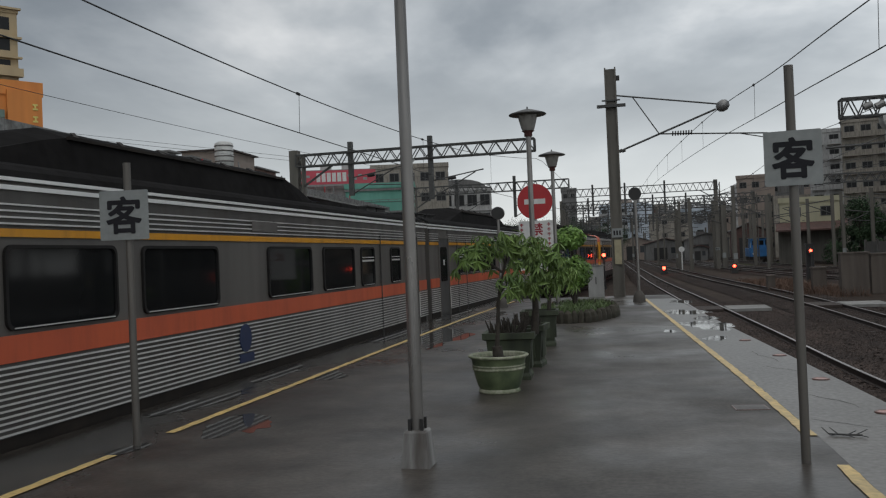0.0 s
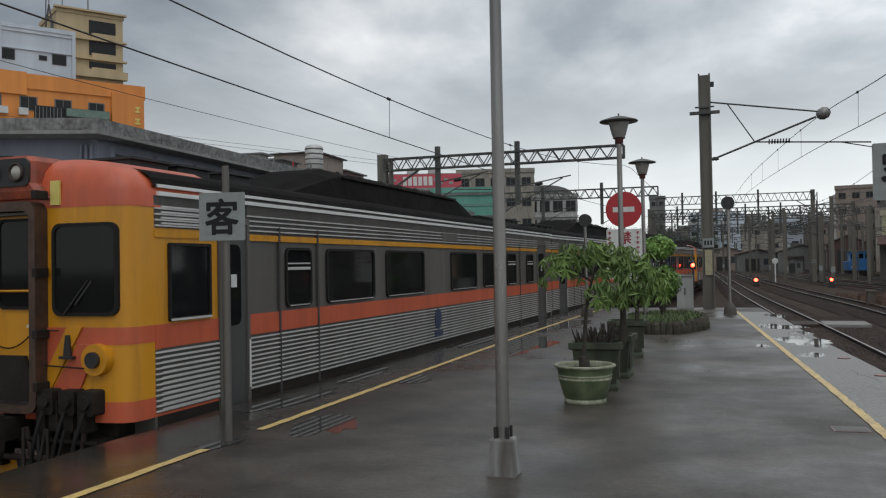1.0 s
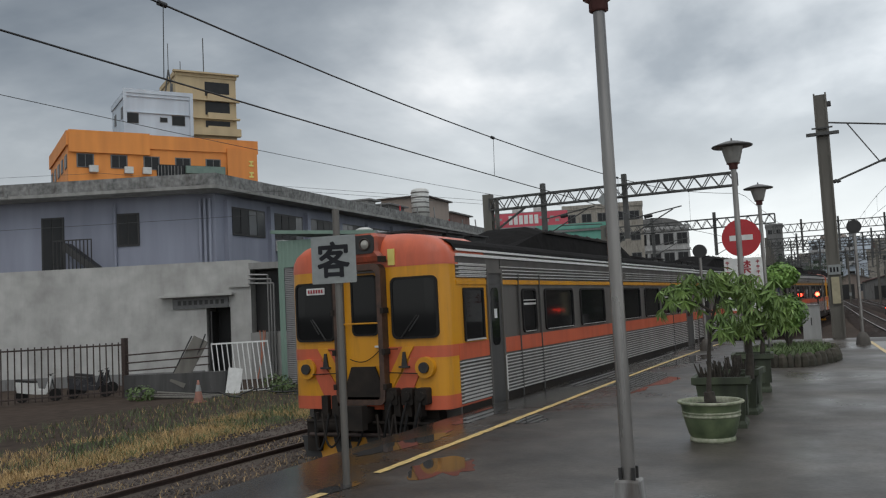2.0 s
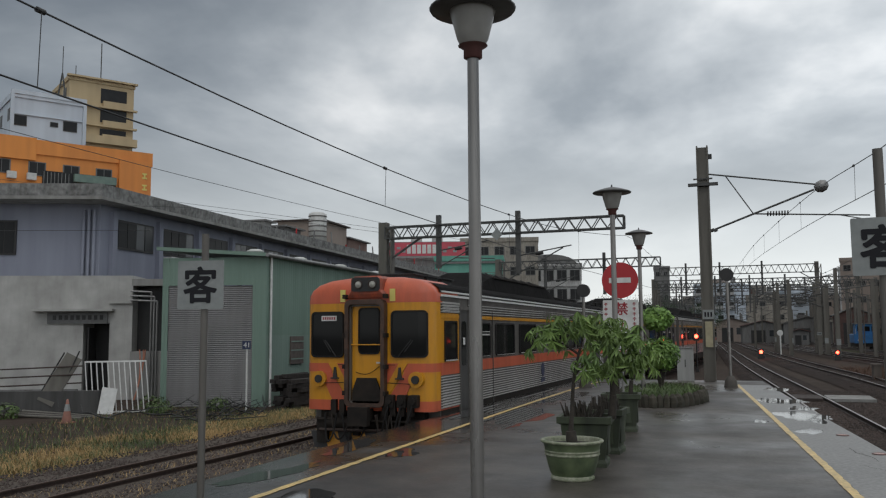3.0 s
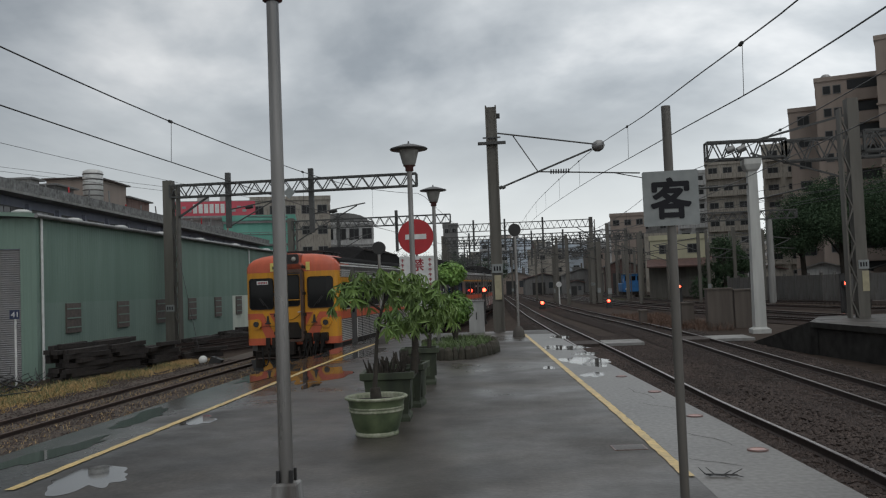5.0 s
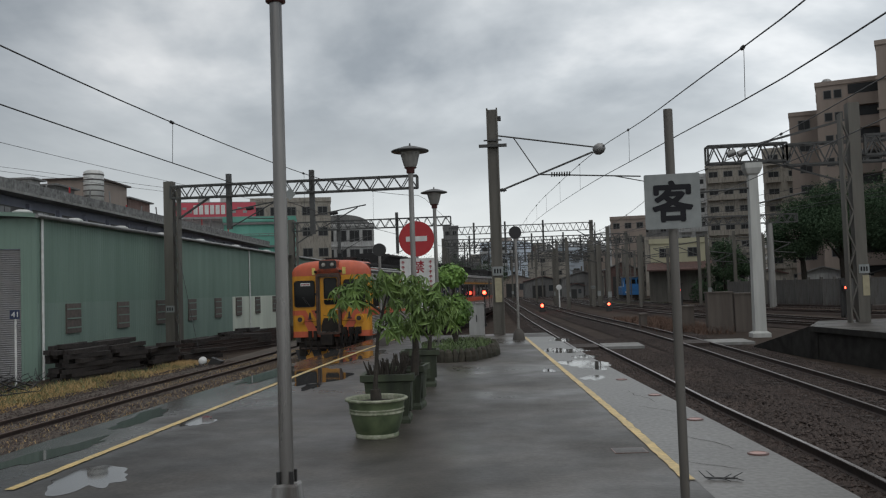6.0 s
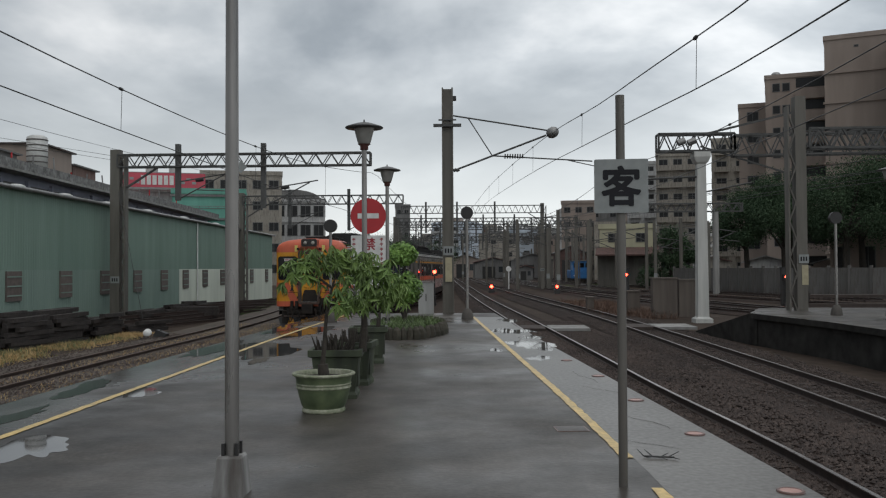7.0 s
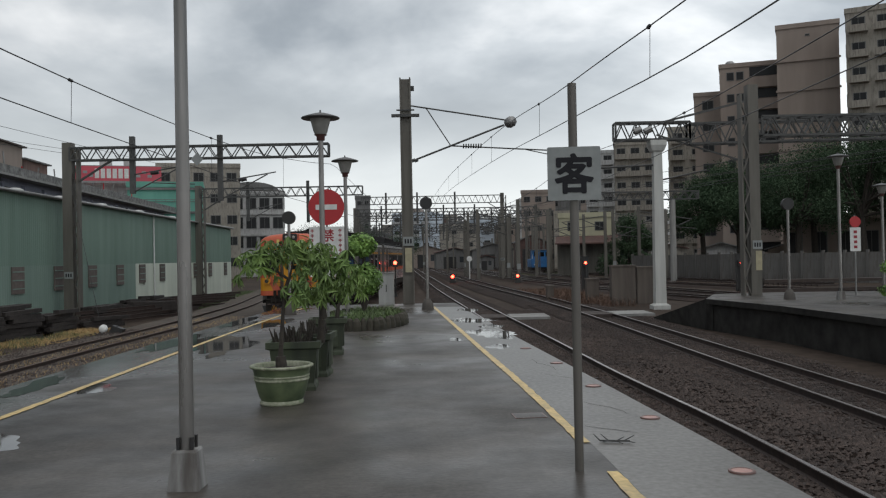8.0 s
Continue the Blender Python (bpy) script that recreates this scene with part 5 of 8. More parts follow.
money_tree(-1.68, 14.95, 0.6, [([(-0.1, 0, 0), (-0.12, 0.0, 0.3), (-0.06, 0.0, 0.5)], 0.045), ([(0.12, 0, 0), (0.14, 0.0, 0.25), (0.3, 0.0, 0.45)], 0.04)],
           [((-0.06, 0.0, 0.6), 0.28, 14), ((0.42, 0.0, 0.55), 0.32, 24)], "low potted tree with drooping palmate leaves", 13)


def stump_plant(x, y, z, r, label, seed):
    """A stubby dark cluster of dead leaf bases."""
    rng, m = random.Random(seed), Mesh()
    for _ in range(70):
        a, q = rng.uniform(0, 6.283), rng.uniform(0, r)
        b = Vector((q * math.cos(a), q * math.sin(a), 0))
        m.tube(b, b * 1.25 + Vector((rng.uniform(-0.04, 0.04), rng.uniform(-0.04, 0.04), rng.uniform(0.08, 0.24))), 0.022, 0.006, n=5)
    t = thing("dry_plant", pose(x, y, z), label, "plant", "dry plants in planters")
    part("stubble", m, BARK, t, "dark dead leaf stubs")


stump_plant(-1.66, 10.95, 0.57, 0.25, "dark dried plant stubs in a planter", 1)
stump_plant(-1.58, 12.2, 0.56, 0.18, "dark dried plant stubs in a small planter", 2)


def leafy(name, x, y, blobs, trunk, label, seed, count, leaf, mat, group=""):
    rng = random.Random(seed)
    t = thing(name, pose(x, y, 0), label, "shrub", group)
    tr = Mesh()
    for a, b, r in trunk:
        tr.tube(a, b, r, r * 0.75, n=8)
    part("trunk", tr, BARK, t)
    for (cx, cy, cz), (rx, ry, rz) in blobs:
        m = Mesh()
        for _ in range(count):
            a, u = rng.uniform(0, 6.283), rng.uniform(-1, 1)
            q = math.sqrt(1 - u * u)
            k = rng.uniform(0.72, 1.06) + 0.1 * math.sin(a * 3 + u * 4 + seed)
            d = Vector((q * math.cos(a), q * math.sin(a), u))
            p = Vector((cx + d.x * rx * k, cy + d.y * ry * k, cz + d.z * rz * k))
            n = (d + Vector((rng.uniform(-0.6, 0.6), rng.uniform(-0.6, 0.6), rng.uniform(-0.2, 0.8)))).normalized()
            s1 = n.orthogonal().normalized()
            s1 = Matrix.Rotation(rng.uniform(0, 6.28), 3, n) @ s1
            s2 = n.cross(s1)
            l = leaf * rng.uniform(0.7, 1.3)
            m.add([p - s1 * l, p + s2 * l * 0.5 + n * l * 0.12, p + s1 * l, p - s2 * l * 0.5 + n * l * 0.12], [(0, 1, 2, 3)])
        part("crown", m, mat, t, "clumps of small bright green leaves")
    return t


leafy("topiary_shrub", -1.75, 22.6, [((-0.05, 0, 2.02), (0.38, 0.38, 0.3)), ((0.05, 0.0, 1.12), (0.42, 0.42, 0.42))], [((0, 0, 0.2), (0.0, 0, 1.9), 0.05), ((0, 0, 0.2), (0.15, 0, 0.9), 0.04), ((0, 0, 0.25), (-0.2, 0, 0.9), 0.03)], "clipped two-tier green shrub in the flower bed", 21, 1700, 0.055, SHRUB)

# the low flower bed with its rough stone kerb
bed_t = thing("flower_bed", pose(-1.65, 21.9, 0), "low oval flower bed with rough stone kerb", "flower bed")
soil = Mesh()
soil.add([(0, 0, 0.2)] + [(0.95 * math.cos(2 * math.pi * i / 30), 2.35 * math.sin(2 * math.pi * i / 30), 0.17) for i in range(30)], [(0, 1 + i, 1 + (i + 1) % 30) for i in range(30)])
part("soil", soil, SOIL, bed_t)
rng_b = random.Random(31)
KERB = paint("mossy_kerb_stone", (0.06, 0.05, 0.038), (0.025, 0.027, 0.017), rough=0.9, grain=10, stain=3, bump=0.6, random_tone=0.35)
for i in range(44):
    a = 2 * math.pi * i / 44
    m = Mesh()
    r = rng_b.uniform(0.07, 0.125)
    m.lathe([(0.0, 0.0), (r * 1.1, 0.0), (r * 1.15, 0.12), (r * 0.9, rng_b.uniform(0.2, 0.27)), (r * 0.3, 0.3), (0.0, 0.3)], 7, smooth=False)
    part("kerb_stone", m, KERB, bed_t, at=pose(0.98 * math.cos(a), 2.4 * math.sin(a), 0, rng_b.uniform(-8, 8), rng_b.uniform(-8, 8), rng_b.uniform(0, 90)))


def grass_patch(name, pts, mat, label, height, seed, parent=None):
    rng, m = random.Random(seed), Mesh()
    for x, y, z in pts:
        h = height * rng.uniform(0.4, 1.2)
        a = rng.uniform(0, 6.283)
        dx, dy = math.cos(a), math.sin(a)
        lean = rng.uniform(0.3, 1.3) * h
        w = 0.004 + 0.012 * rng.random() * height * 2
        p = Vector((x, y, z))
        s = Vector((-dy, dx, 0)) * w
        mid = p + Vector((dx * lean * 0.4, dy * lean * 0.4, h * 0.6))
        m.add([p - s, p + s, mid + s * 0.7, p + Vector((dx * lean, dy * lean, h)), mid - s * 0.7], [(0, 1, 2, 4), (4, 2, 3)])
    ob = part(name, m, mat, parent)
    if not parent:
        tagged(ob, label, "grass", "", "stuff")
    else:
        tagged(ob, label, "", "", "stuff")


g_pts = []
for _ in range(1800):
    a, q = rng_b.uniform(0, 6.283), math.sqrt(rng_b.random())
    g_pts.append((0.93 * q * math.cos(a), 2.3 * q * math.sin(a), 0.17))
grass_patch("bed_grass", g_pts, GRASS, "short green grass", 0.2, 33, bed_t)

# steel cabinet beside the mast
cab_t = thing("relay_cabinet", pose(-1.6, 29.9, 0), "grey steel relay cabinet on the platform end", "cabinet")
CABG = paint("pale_cabinet_paint", (0.40, 0.40, 0.385), (0.26, 0.26, 0.25), rough=0.55, grain=6, stain=1.2, streak=True)
m = Mesh().prism(rounded(-0.26, 0.26, 0.05, 1.12, 0.02), -0.2, 0.2, "y")
part("body", m, CABG, cab_t)
m = Mesh().box(-0.22, -0.215, 0.1, 0.22, -0.205, 1.06)
dr = part("door", m, CABG, cab_t)
part("handle", Mesh().box(-0.01, -0.235, 0.5, 0.02, -0.216, 0.75), BLACK, dr)
part("lid", Mesh().box(-0.29, -0.23, 1.12, 0.29, 0.23, 1.16), GREYPOLE, cab_t)
part("foot", Mesh().box(-0.27, -0.21, 0, 0.27, 0.21, 0.05), CONC, cab_t)


# warning discs let into the platform edge, drain cover, plates and twigs
DISC = paint("pale_disc", (0.5, 0.27, 0.23), (0.34, 0.19, 0.16), rough=0.4, grain=20)
for x, y in ((1.75, 15.16), (2.0, 13.0), (2.13, 10.65), (2.31, 8.52), (2.46, 6.37)):
    t = thing("warning_lamp", pose(x, y, 0), "round warning lamp let into the platform edge", "warning lamp", "warning lamps along the edge")
    part("ring", Mesh().lathe([(0.1, 0.0), (0.1, 0.012), (0.085, 0.016), (0.075, 0.012)], 20), RUST, t)
    part("lens", Mesh().lathe([(0.076, 0.011), (0.04, 0.013), (0.0, 0.014)], 20), DISC, t, "pale unlit lens")
cover = thing("drain_cover", pose(1.13, 8.78, 0.002, 0, 0, 5), "rusty drain cover let into the platform", "drain cover")
part("plate", Mesh().box(-0.15, -0.12, 0, 0.15, 0.12, 0.004), WET, cover)
part("frame", Mesh().box(-0.165, -0.135, -0.02, 0.165, 0.135, 0.003), RUST, cover)
tw = thing("fallen_twig", pose(1.73, 7.45, 0.006), "dark fallen twig lying on the platform", "twig")
part("stem", Mesh().tube((-0.12, 0.02, 0.01), (0.13, -0.03, 0.012), 0.008, n=6), BLACK, tw)
for a, b in (((-0.05, 0.0, 0.012), (-0.1, 0.1, 0.05)), ((0.02, -0.01, 0.012), (0.1, 0.06, 0.03)), ((-0.1, 0.01, 0.012), (0.02, -0.06, 0.012)), ((-0.12, 0.02, 0.01), (-0.17, 0.06, 0.06)), ((0.08, -0.02, 0.012), (0.18, 0.02, 0.05)), ((0.0, 0.0, 0.012), (0.05, -0.12, 0.01)), ((-0.05, 0.0, 0.012), (-0.12, -0.09, 0.02)), ((0.1, -0.02, 0.012), (0.16, -0.1, 0.01))):
    part("sprig", Mesh().tube(a, b, 0.006, 0.003, n=5), BLACK, tw)



# ---- masts, gantries and wires ----
def truss(m, a, b, h, cell=0.75, w=0.07):
    """A flat lattice girder from a to b, h high."""
    a, b = Vector(a), Vector(b)
    n = max(2, round((b - a).length / cell))
    up = Vector((0, 0, h))
    m.bar(a, b, w)
    m.bar(a + up, b + up, w)
    for i in range(n):
        p, q = a.lerp(b, i / n), a.lerp(b, (i + 0.5) / n)
        r = a.lerp(b, (i + 1) / n)
        m.bar(p, q + up, w * 0.6)
        m.bar(q + up, r, w * 0.6)
    m.bar(a, a + up, w)
    m.bar(b, b + up, w)


def box_truss(m, a, b, h, d, cell=0.75, w=0.07):
    off = Vector((0, d / 2, 0))
    for s in (-1, 1):
        truss(m, Vector(a) + off * s, Vector(b) + off * s, h, cell, w)
    n = max(2, round((Vector(b) - Vector(a)).length / cell))
    for i in range(n + 1):
        p = Vector(a).lerp(Vector(b), i / n)
        m.bar(p - off, p + off, w * 0.6)
        m.bar(p - off + Vector((0, 0, h)), p + off + Vector((0, 0, h)), w * 0.6)


def lattice_post(m, x, y, z0, z1, w, d):
    for sx in (-1, 1):
        m.box(x + sx * w / 2 - 0.07, y - d / 2, z0, x + sx * w / 2 + 0.07, y + d / 2, z1)
    n = int((z1 - z0) / 0.7)
    for i in range(n):
        za, zb = z0 + (z1 - z0) * i / n, z0 + (z1 - z0) * (i + 1) / n
        s = 1 if i % 2 else -1
        m.bar((x - s * w / 2, y, za), (x + s * w / 2, y, zb), 0.06)


def panel_post(m, x, y, z0, z1, w, d):
    """A post with a broad plate on one side and lattice on the other."""
    m.box(x - w / 2, y - d / 2, z0, x + w * 0.12, y + d / 2, z1)
    m.box(x + w / 2 - 0.08, y - d / 2, z0, x + w / 2, y + d / 2, z1 - 0.3)
    n = int((z1 - z0) / 0.65)
    for i in range(n):
        za, zb = z0 + (z1 - z0 - 0.3) * i / n, z0 + (z1 - z0 - 0.3) * (i + 1) / n
        s = (i % 2)
        m.bar((x + (w * 0.1 if s else w * 0.47), y, za), (x + (w * 0.47 if s else w * 0.1), y, zb), 0.06)


def notice_plates(parent, x, y, z, w):
    part("number_plate", Mesh().box(x - w / 2, y - 0.02, z, x + w / 2, y, z + 0.32), SIGNW, parent, "white plate with unreadable marks")
    for i in range(3):
        part("mark", Mesh().box(x - w * 0.35 + i * w * 0.26, y - 0.024, z + 0.08, x - w * 0.2 + i * w * 0.26, y - 0.021, z + 0.24), INK, parent)


LZ = -1.12
CREAMN = paint("faded_cream_notice", (0.42, 0.37, 0.24), (0.3, 0.27, 0.18), rough=0.6, grain=8, stain=3, bump=0)
mast = thing("catenary_mast", pose(-0.85, 30.75, 0), "grey steel catenary mast with cantilever arm", "catenary mast")
m = Mesh()
m.box(-0.2, -0.16, -1.1, -0.15, 0.16, 8.15)
m.box(0.15, -0.16, -1.1, 0.2, 0.16, 8.15)
m.box(-0.15, -0.1, -1.1, 0.15, 0.1, 8.1)
part("column", m, MASTC, mast, "weathered grey steel column")
part("crossbar", Mesh().box(-0.5, -0.12, 6.72, 0.5, -0.17, 6.82).box(-0.5, -0.26, 6.72, 0.5, -0.2, 6.82), TRUSS, mast)
part("crossbar", Mesh().box(-0.32, -0.12, 6.95, 0.32, -0.17, 7.0), TRUSS, mast)
part("cap_lamp", Mesh().box(0.2, -0.1, 7.7, 0.32, 0.1, 7.85), BLACK, mast)
arm = part("cantilever", Mesh().tube((0.2, 0, 7.15), (3.75, 0, 6.55), 0.028).tube((0.2, 0, 5.15), (3.55, 0, 6.4), 0.035).tube((0.75, 0, 7.05), (1.6, 0, 5.7), 0.02).tube((1.6, 0, 5.68), (5.2, 0, 5.45), 0.025).tube((4.3, 0, 5.5), (5.6, 0, 5.2), 0.018), TRUSS, mast, "dark tubular cantilever arm")
part("insulator", Mesh().lathe([(0.0, -0.24), (0.12, -0.2), (0.2, -0.08), (0.2, 0.08), (0.12, 0.2), (0.0, 0.24)], 14), GALV, arm, "round grey insulator", pose(3.78, 0, 6.5, 0, 60, 0))
for i in range(8):
    part("insulator", Mesh().tube((2.05 + i * 0.09, 0, 5.66), (2.095 + i * 0.09, 0, 5.657), 0.085, n=12), BLACK, arm)
for x in (0.3, 0.2):
    part("socket", Mesh().tube((x, 0, 5.15), (x + 0.12, 0, 5.2), 0.06), TRUSS, mast)
notice_plates(mast, 0.02, -0.17, 2.1, 0.38)
part("vertical_notice", Mesh().box(-0.1, -0.19, 1.15, 0.14, -0.172, 2.02), CREAMN, mast, "faded yellow vertical notice")


def gantry(name, y, x_post, x_end, z, h, label, post="panel", right_post=None, hangers=(), w=0.07):
    t = thing(name, pose(0, y, 0), label, "gantry", "catenary gantries")
    p = Mesh()
    (panel_post if post == "panel" else lattice_post)(p, x_post, 0, LZ, z + h + 0.25, 0.72, 0.42)
    part("post", p, MASTC, t, "broad weathered steel post")
    if right_post:
        p2 = Mesh()
        panel_post(p2, right_post, 0, LZ, z + h + 0.25, 0.72, 0.42)
        part("post", p2, MASTC, t)
    b = Mesh()
    box_truss(b, (x_post, 0, z), (x_end, 0, z), h, 0.45, 0.75, w)
    part("beam", b, TRUSS, t, "dark lattice girder beam")
    br = Mesh()
    s = 1 if x_end > x_post else -1
    br.bar((x_post + s * 0.3, 0, z - 1.0), (x_post + s * 1.9, 0, z), 0.09)
    part("brace", br, TRUSS, t)
    for hx, drop in hangers:
        d = Mesh()
        d.box(hx - 0.11, -0.12, z - drop, hx + 0.11, 0.12, z + h + 0.5)
        hg = part("drop_post", d, TRUSS, t)
        c = Mesh()
        c.tube((hx + 0.1, 0, z - drop + 0.9), (hx + 2.6, 0, z - drop + 1.3), 0.03)
        c.tube((hx + 0.1, 0, z - drop + 0.1), (hx + 2.2, 0, z - drop + 1.2), 0.03)
        c.tube((hx + 0.9, 0, z - drop + 0.5), (hx + 2.9, 0, z - drop + 0.4), 0.025)
        part("cantilever", c, TRUSS, hg)
        for k in (0.5, 0.62):
            part("insulator", Mesh().tube((hx + 0.35 + k, 0, z - drop + 0.95), (hx + 0.6 + k, 0, z - drop + 1.0), 0.09, n=10), BLACK, hg)
    return t


ga = gantry("portal_gantry", 40.0, -16.85, -4.8, 6.52, 0.58, "dark steel lattice gantry beside the green shed", hangers=((-14.0, 1.6), (-9.9, 2.0)))
notice_plates(ga, -16.95, -0.23, 1.0, 0.42)
part("marker_plate", Mesh().slab(pose(-10.9, -0.3, 6.45, 0, 45, 0), 0.42, 0.02, 0.42), SIGNW, ga, "pale diamond plate")
part("guy_wire", Mesh().tube((-16.9, -0.1, 5.6), (-14.6, -2.5, -1.1), 0.012), WIRE, ga)
gantry("portal_gantry", 67.0, -18.35, -5.6, 6.73, 0.68, "dark steel lattice gantry over the sidings", hangers=((-14.6, 1.9), (-9.9, 2.1)))
g3 = gantry("portal_gantry", 104.0, 8.3, -9.0, 8.3, 0.9, "dark steel lattice gantry over the running lines", hangers=((-6.0, 2.4), (-2.2, 2.4), (2.4, 2.4)))
notice_plates(g3, 8.1, -0.23, 1.2, 0.5)
for n, (y, xa, xb) in enumerate(((118, -11, 14), (133, -12, 18), (150, -14, 16), (172, -15, 20), (198, -18, 16), (230, -22, 16), (265, -24, 18))):
    gantry("portal_gantry", y, xa, xb, 7.6 + 0.35 * (n % 3), 0.9, "distant dark steel lattice gantry over the tracks", right_post=xb, hangers=tuple((xa + 3.5 + 4.3 * i, 2.4) for i in range(5)), w=0.1)
rng_m = random.Random(77)
for i in range(46):
    y = rng_m.uniform(95, 240) if i < 26 else rng_m.uniform(88, 150)
    x = rng_m.choice((rng_m.uniform(9, 34), rng_m.uniform(9, 26), rng_m.uniform(-2, 12)) if i < 26 else (5.3, 8.7, 12.6, 19.6, 24.2)) + (rng_m.uniform(-0.4, 0.4) if i >= 26 else 0) - (y - 95) * 0.03
    t = thing("catenary_mast", pose(x, y, LZ), "distant dark steel catenary mast beside tracks", "catenary mast", "distant masts")
    h = rng_m.uniform(6.5, 9.5)
    part("column", Mesh().box(-0.17, -0.15, 0, 0.17, 0.15, h), MASTC, t)
    s = rng_m.choice((-1, 1))
    part("cantilever", Mesh().tube((0, 0, h - 0.6), (s * 2.8, 0, h - 1.0), 0.05).tube((0, 0, h - 2.2), (s * 2.6, 0, h - 1.1), 0.05).tube((s * 0.9, 0, h - 1.8), (s * 3.2, 0, h - 2.0), 0.04), TRUSS, t)
    if i % 3 == 0:
        part("plate", Mesh().box(-0.2, -0.2, 1.4, 0.2, -0.16, 2.0), SIGNW, t)

# the pale post and lattice gantry beside the far platform
wp = thing("gantry_post", pose(11.25, 42.5, LZ), "pale tapered concrete post carrying a lattice beam", "gantry")
m = Mesh()
m.loft([[Vector((a * k, b * k, zz)) for a, b in ((-1, -1), (1, -1), (1, 1), (-1, 1))] for zz, k in ((0.0, 0.42), (0.2, 0.42), (0.3, 0.27), (7.8, 0.21), (7.9, 0.3), (8.15, 0.4), (8.4, 0.4))])
part("column", m, paint("pale_concrete", (0.56, 0.56, 0.53), (0.38, 0.38, 0.36), rough=0.8, grain=4, stain=0.8, streak=True), wp, "pale grey concrete column")
b = Mesh()
box_truss(b, (-2.1, 0, 8.45), (1.6, 0, 8.45), 0.85, 0.6, 0.8, 0.09)
part("beam", b, TRUSS, wp, "dark lattice beam")
box_truss(c := Mesh(), (1.6, 0, 8.2), (14, -1.2, 8.2), 1.0, 0.6, 0.9, 0.09)
part("beam", c, TRUSS, wp)
part("strut", Mesh().bar((0.2, 0, 9.3), (5.0, -0.4, 10.4), 0.1).bar((0.0, 0, 8.7), (5.0, -0.4, 7.0), 0.08), TRUSS, wp)
for i in range(2):
    part("insulator", Mesh().tube((-1.2 + i * 0.5, -0.4, 8.8), (-0.85 + i * 0.5, -0.4, 8.95), 0.16, n=12), GALV, wp)
part("catenary_arm", Mesh().tube((-0.2, 0, 7.2), (-2.8, 0, 7.1), 0.05).tube((0, 0, 6.4), (2.5, 0, 6.9), 0.04), TRUSS, wp)
lt = thing("lattice_post", pose(12.2, 32.2, 0), "weathered lattice steel post on the far platform", "gantry")
m = Mesh()
m.box(-0.2, -0.2, 0, 0.19, 0.2, 7.95)
m.box(-0.48, -0.2, 0, -0.42, 0.2, 7.6)
for i in range(11):
    s = i % 2
    m.bar((-0.45 if s else -0.21, -0.17, i * 0.66), (-0.21 if s else -0.45, -0.17, (i + 1) * 0.66), 0.1, 0.04)
part("column", m, MASTC, lt)
box_truss(b := Mesh(), (0.3, 0, 6.02), (13, 0, 6.02), 0.72, 0.5, 0.8, 0.08)
part("beam", b, TRUSS, lt, "dark lattice beam")
notice_plates(lt, 0.04, -0.21, 1.75, 0.36)
part("vertical_notice", Mesh().box(-0.03, -0.22, 0.95, 0.2, -0.205, 1.68), CREAMN, lt)
sp = thing("gantry_post", pose(24.0, 86.0, LZ), "slim pale post with a small lattice beam", "gantry")
part("column", Mesh().tube((0, 0, 0), (0, 0, 8.2), 0.34, 0.3, n=12), CONC, sp)
box_truss(b := Mesh(), (-7.6, 0, 8.25), (2.6, 0, 8.25), 0.8, 0.5, 0.9, 0.1)
part("beam", b, TRUSS, sp)


def wire(name, pts, r, label, parent=None):
    m = Mesh()
    for a, b in zip(pts, pts[1:]):
        m.tube(a, b, r, n=5)
    ob = part(name, m, WIRE, parent, label if parent else "")
    return ob if parent else tagged(ob, label, "overhead wire", "overhead wires")


def catenary(f, zc, zm, ys, label, drops, off=0.0):
    t = thing("overhead_line", pose(0, 0, 0), label, "overhead wire", "overhead wires")
    wire("contact_wire", [(f(y) + off, y, zc(y)) for y in ys], 0.012, "", t)
    wire("messenger_wire", [(f(y) + off, y, zm(y)) for y in ys], 0.013, "", t)
    for y in drops:
        wire("dropper", [(f(y) + off, y, zc(y)), (f(y) + off + 0.02, y, zm(y))], 0.006, "", t)
        part("clip", Mesh().tube((f(y) + off, y - 0.06, zm(y)), (f(y) + off, y + 0.06, zm(y)), 0.035, n=8), BLACK, t)


span = lambda y, y0, l, top, sag: top - sag * (1 - ((((y - y0) / l) % 1.0) * 2 - 1) ** 2)
YS = [-30 + 2.5 * i for i in range(14)] + [5 + 2.0 * i for i in range(40)] + [90 + 8 * i for i in range(16)]
east_low = curve_of([(4.9, -30), (4.45, -10), (4.35, 3), (4.55, 10), (4.65, 13.7), (5.2, 24.6), (5.55, 31), (6.4, 53), (7.2, 90), (7.6, 300)])
east_high = curve_of([(6.4, -30), (5.6, -12), (5.3, 0), (5.35, 8), (5.5, 12.9), (5.87, 20.9), (6.62, 31), (7.5, 53), (8.2, 90), (8.6, 300)])
catenary(track_east, east_low, east_high, YS, "dark overhead wires above the platform track", (2, 14.7, 25.6, 38, 47, 56, 65, 80), 0.28)
catenary(track_train, lambda y: 4.53, lambda y: span(y, 50, 72, 7.27, 1.89), YS, "dark overhead wires above the train", (-3, 7.4, 17.37, 27.5, 38, 58, 70, 84))
wire("overhead_wire", [(track_siding(y), y, 4.98 + 0.0012 * max(0.0, y - 10) ** 2 if y < 24 else 5.215 + 0.03 * (y - 24)) for y in YS[:46]], 0.006, "thin overhead wire above the siding")
catenary(track_middle, lambda y: 4.75, lambda y: span(y, 41, 45, 6.4, 0.85), YS, "dark overhead wires above the middle track", (24, 33, 52, 62, 75))
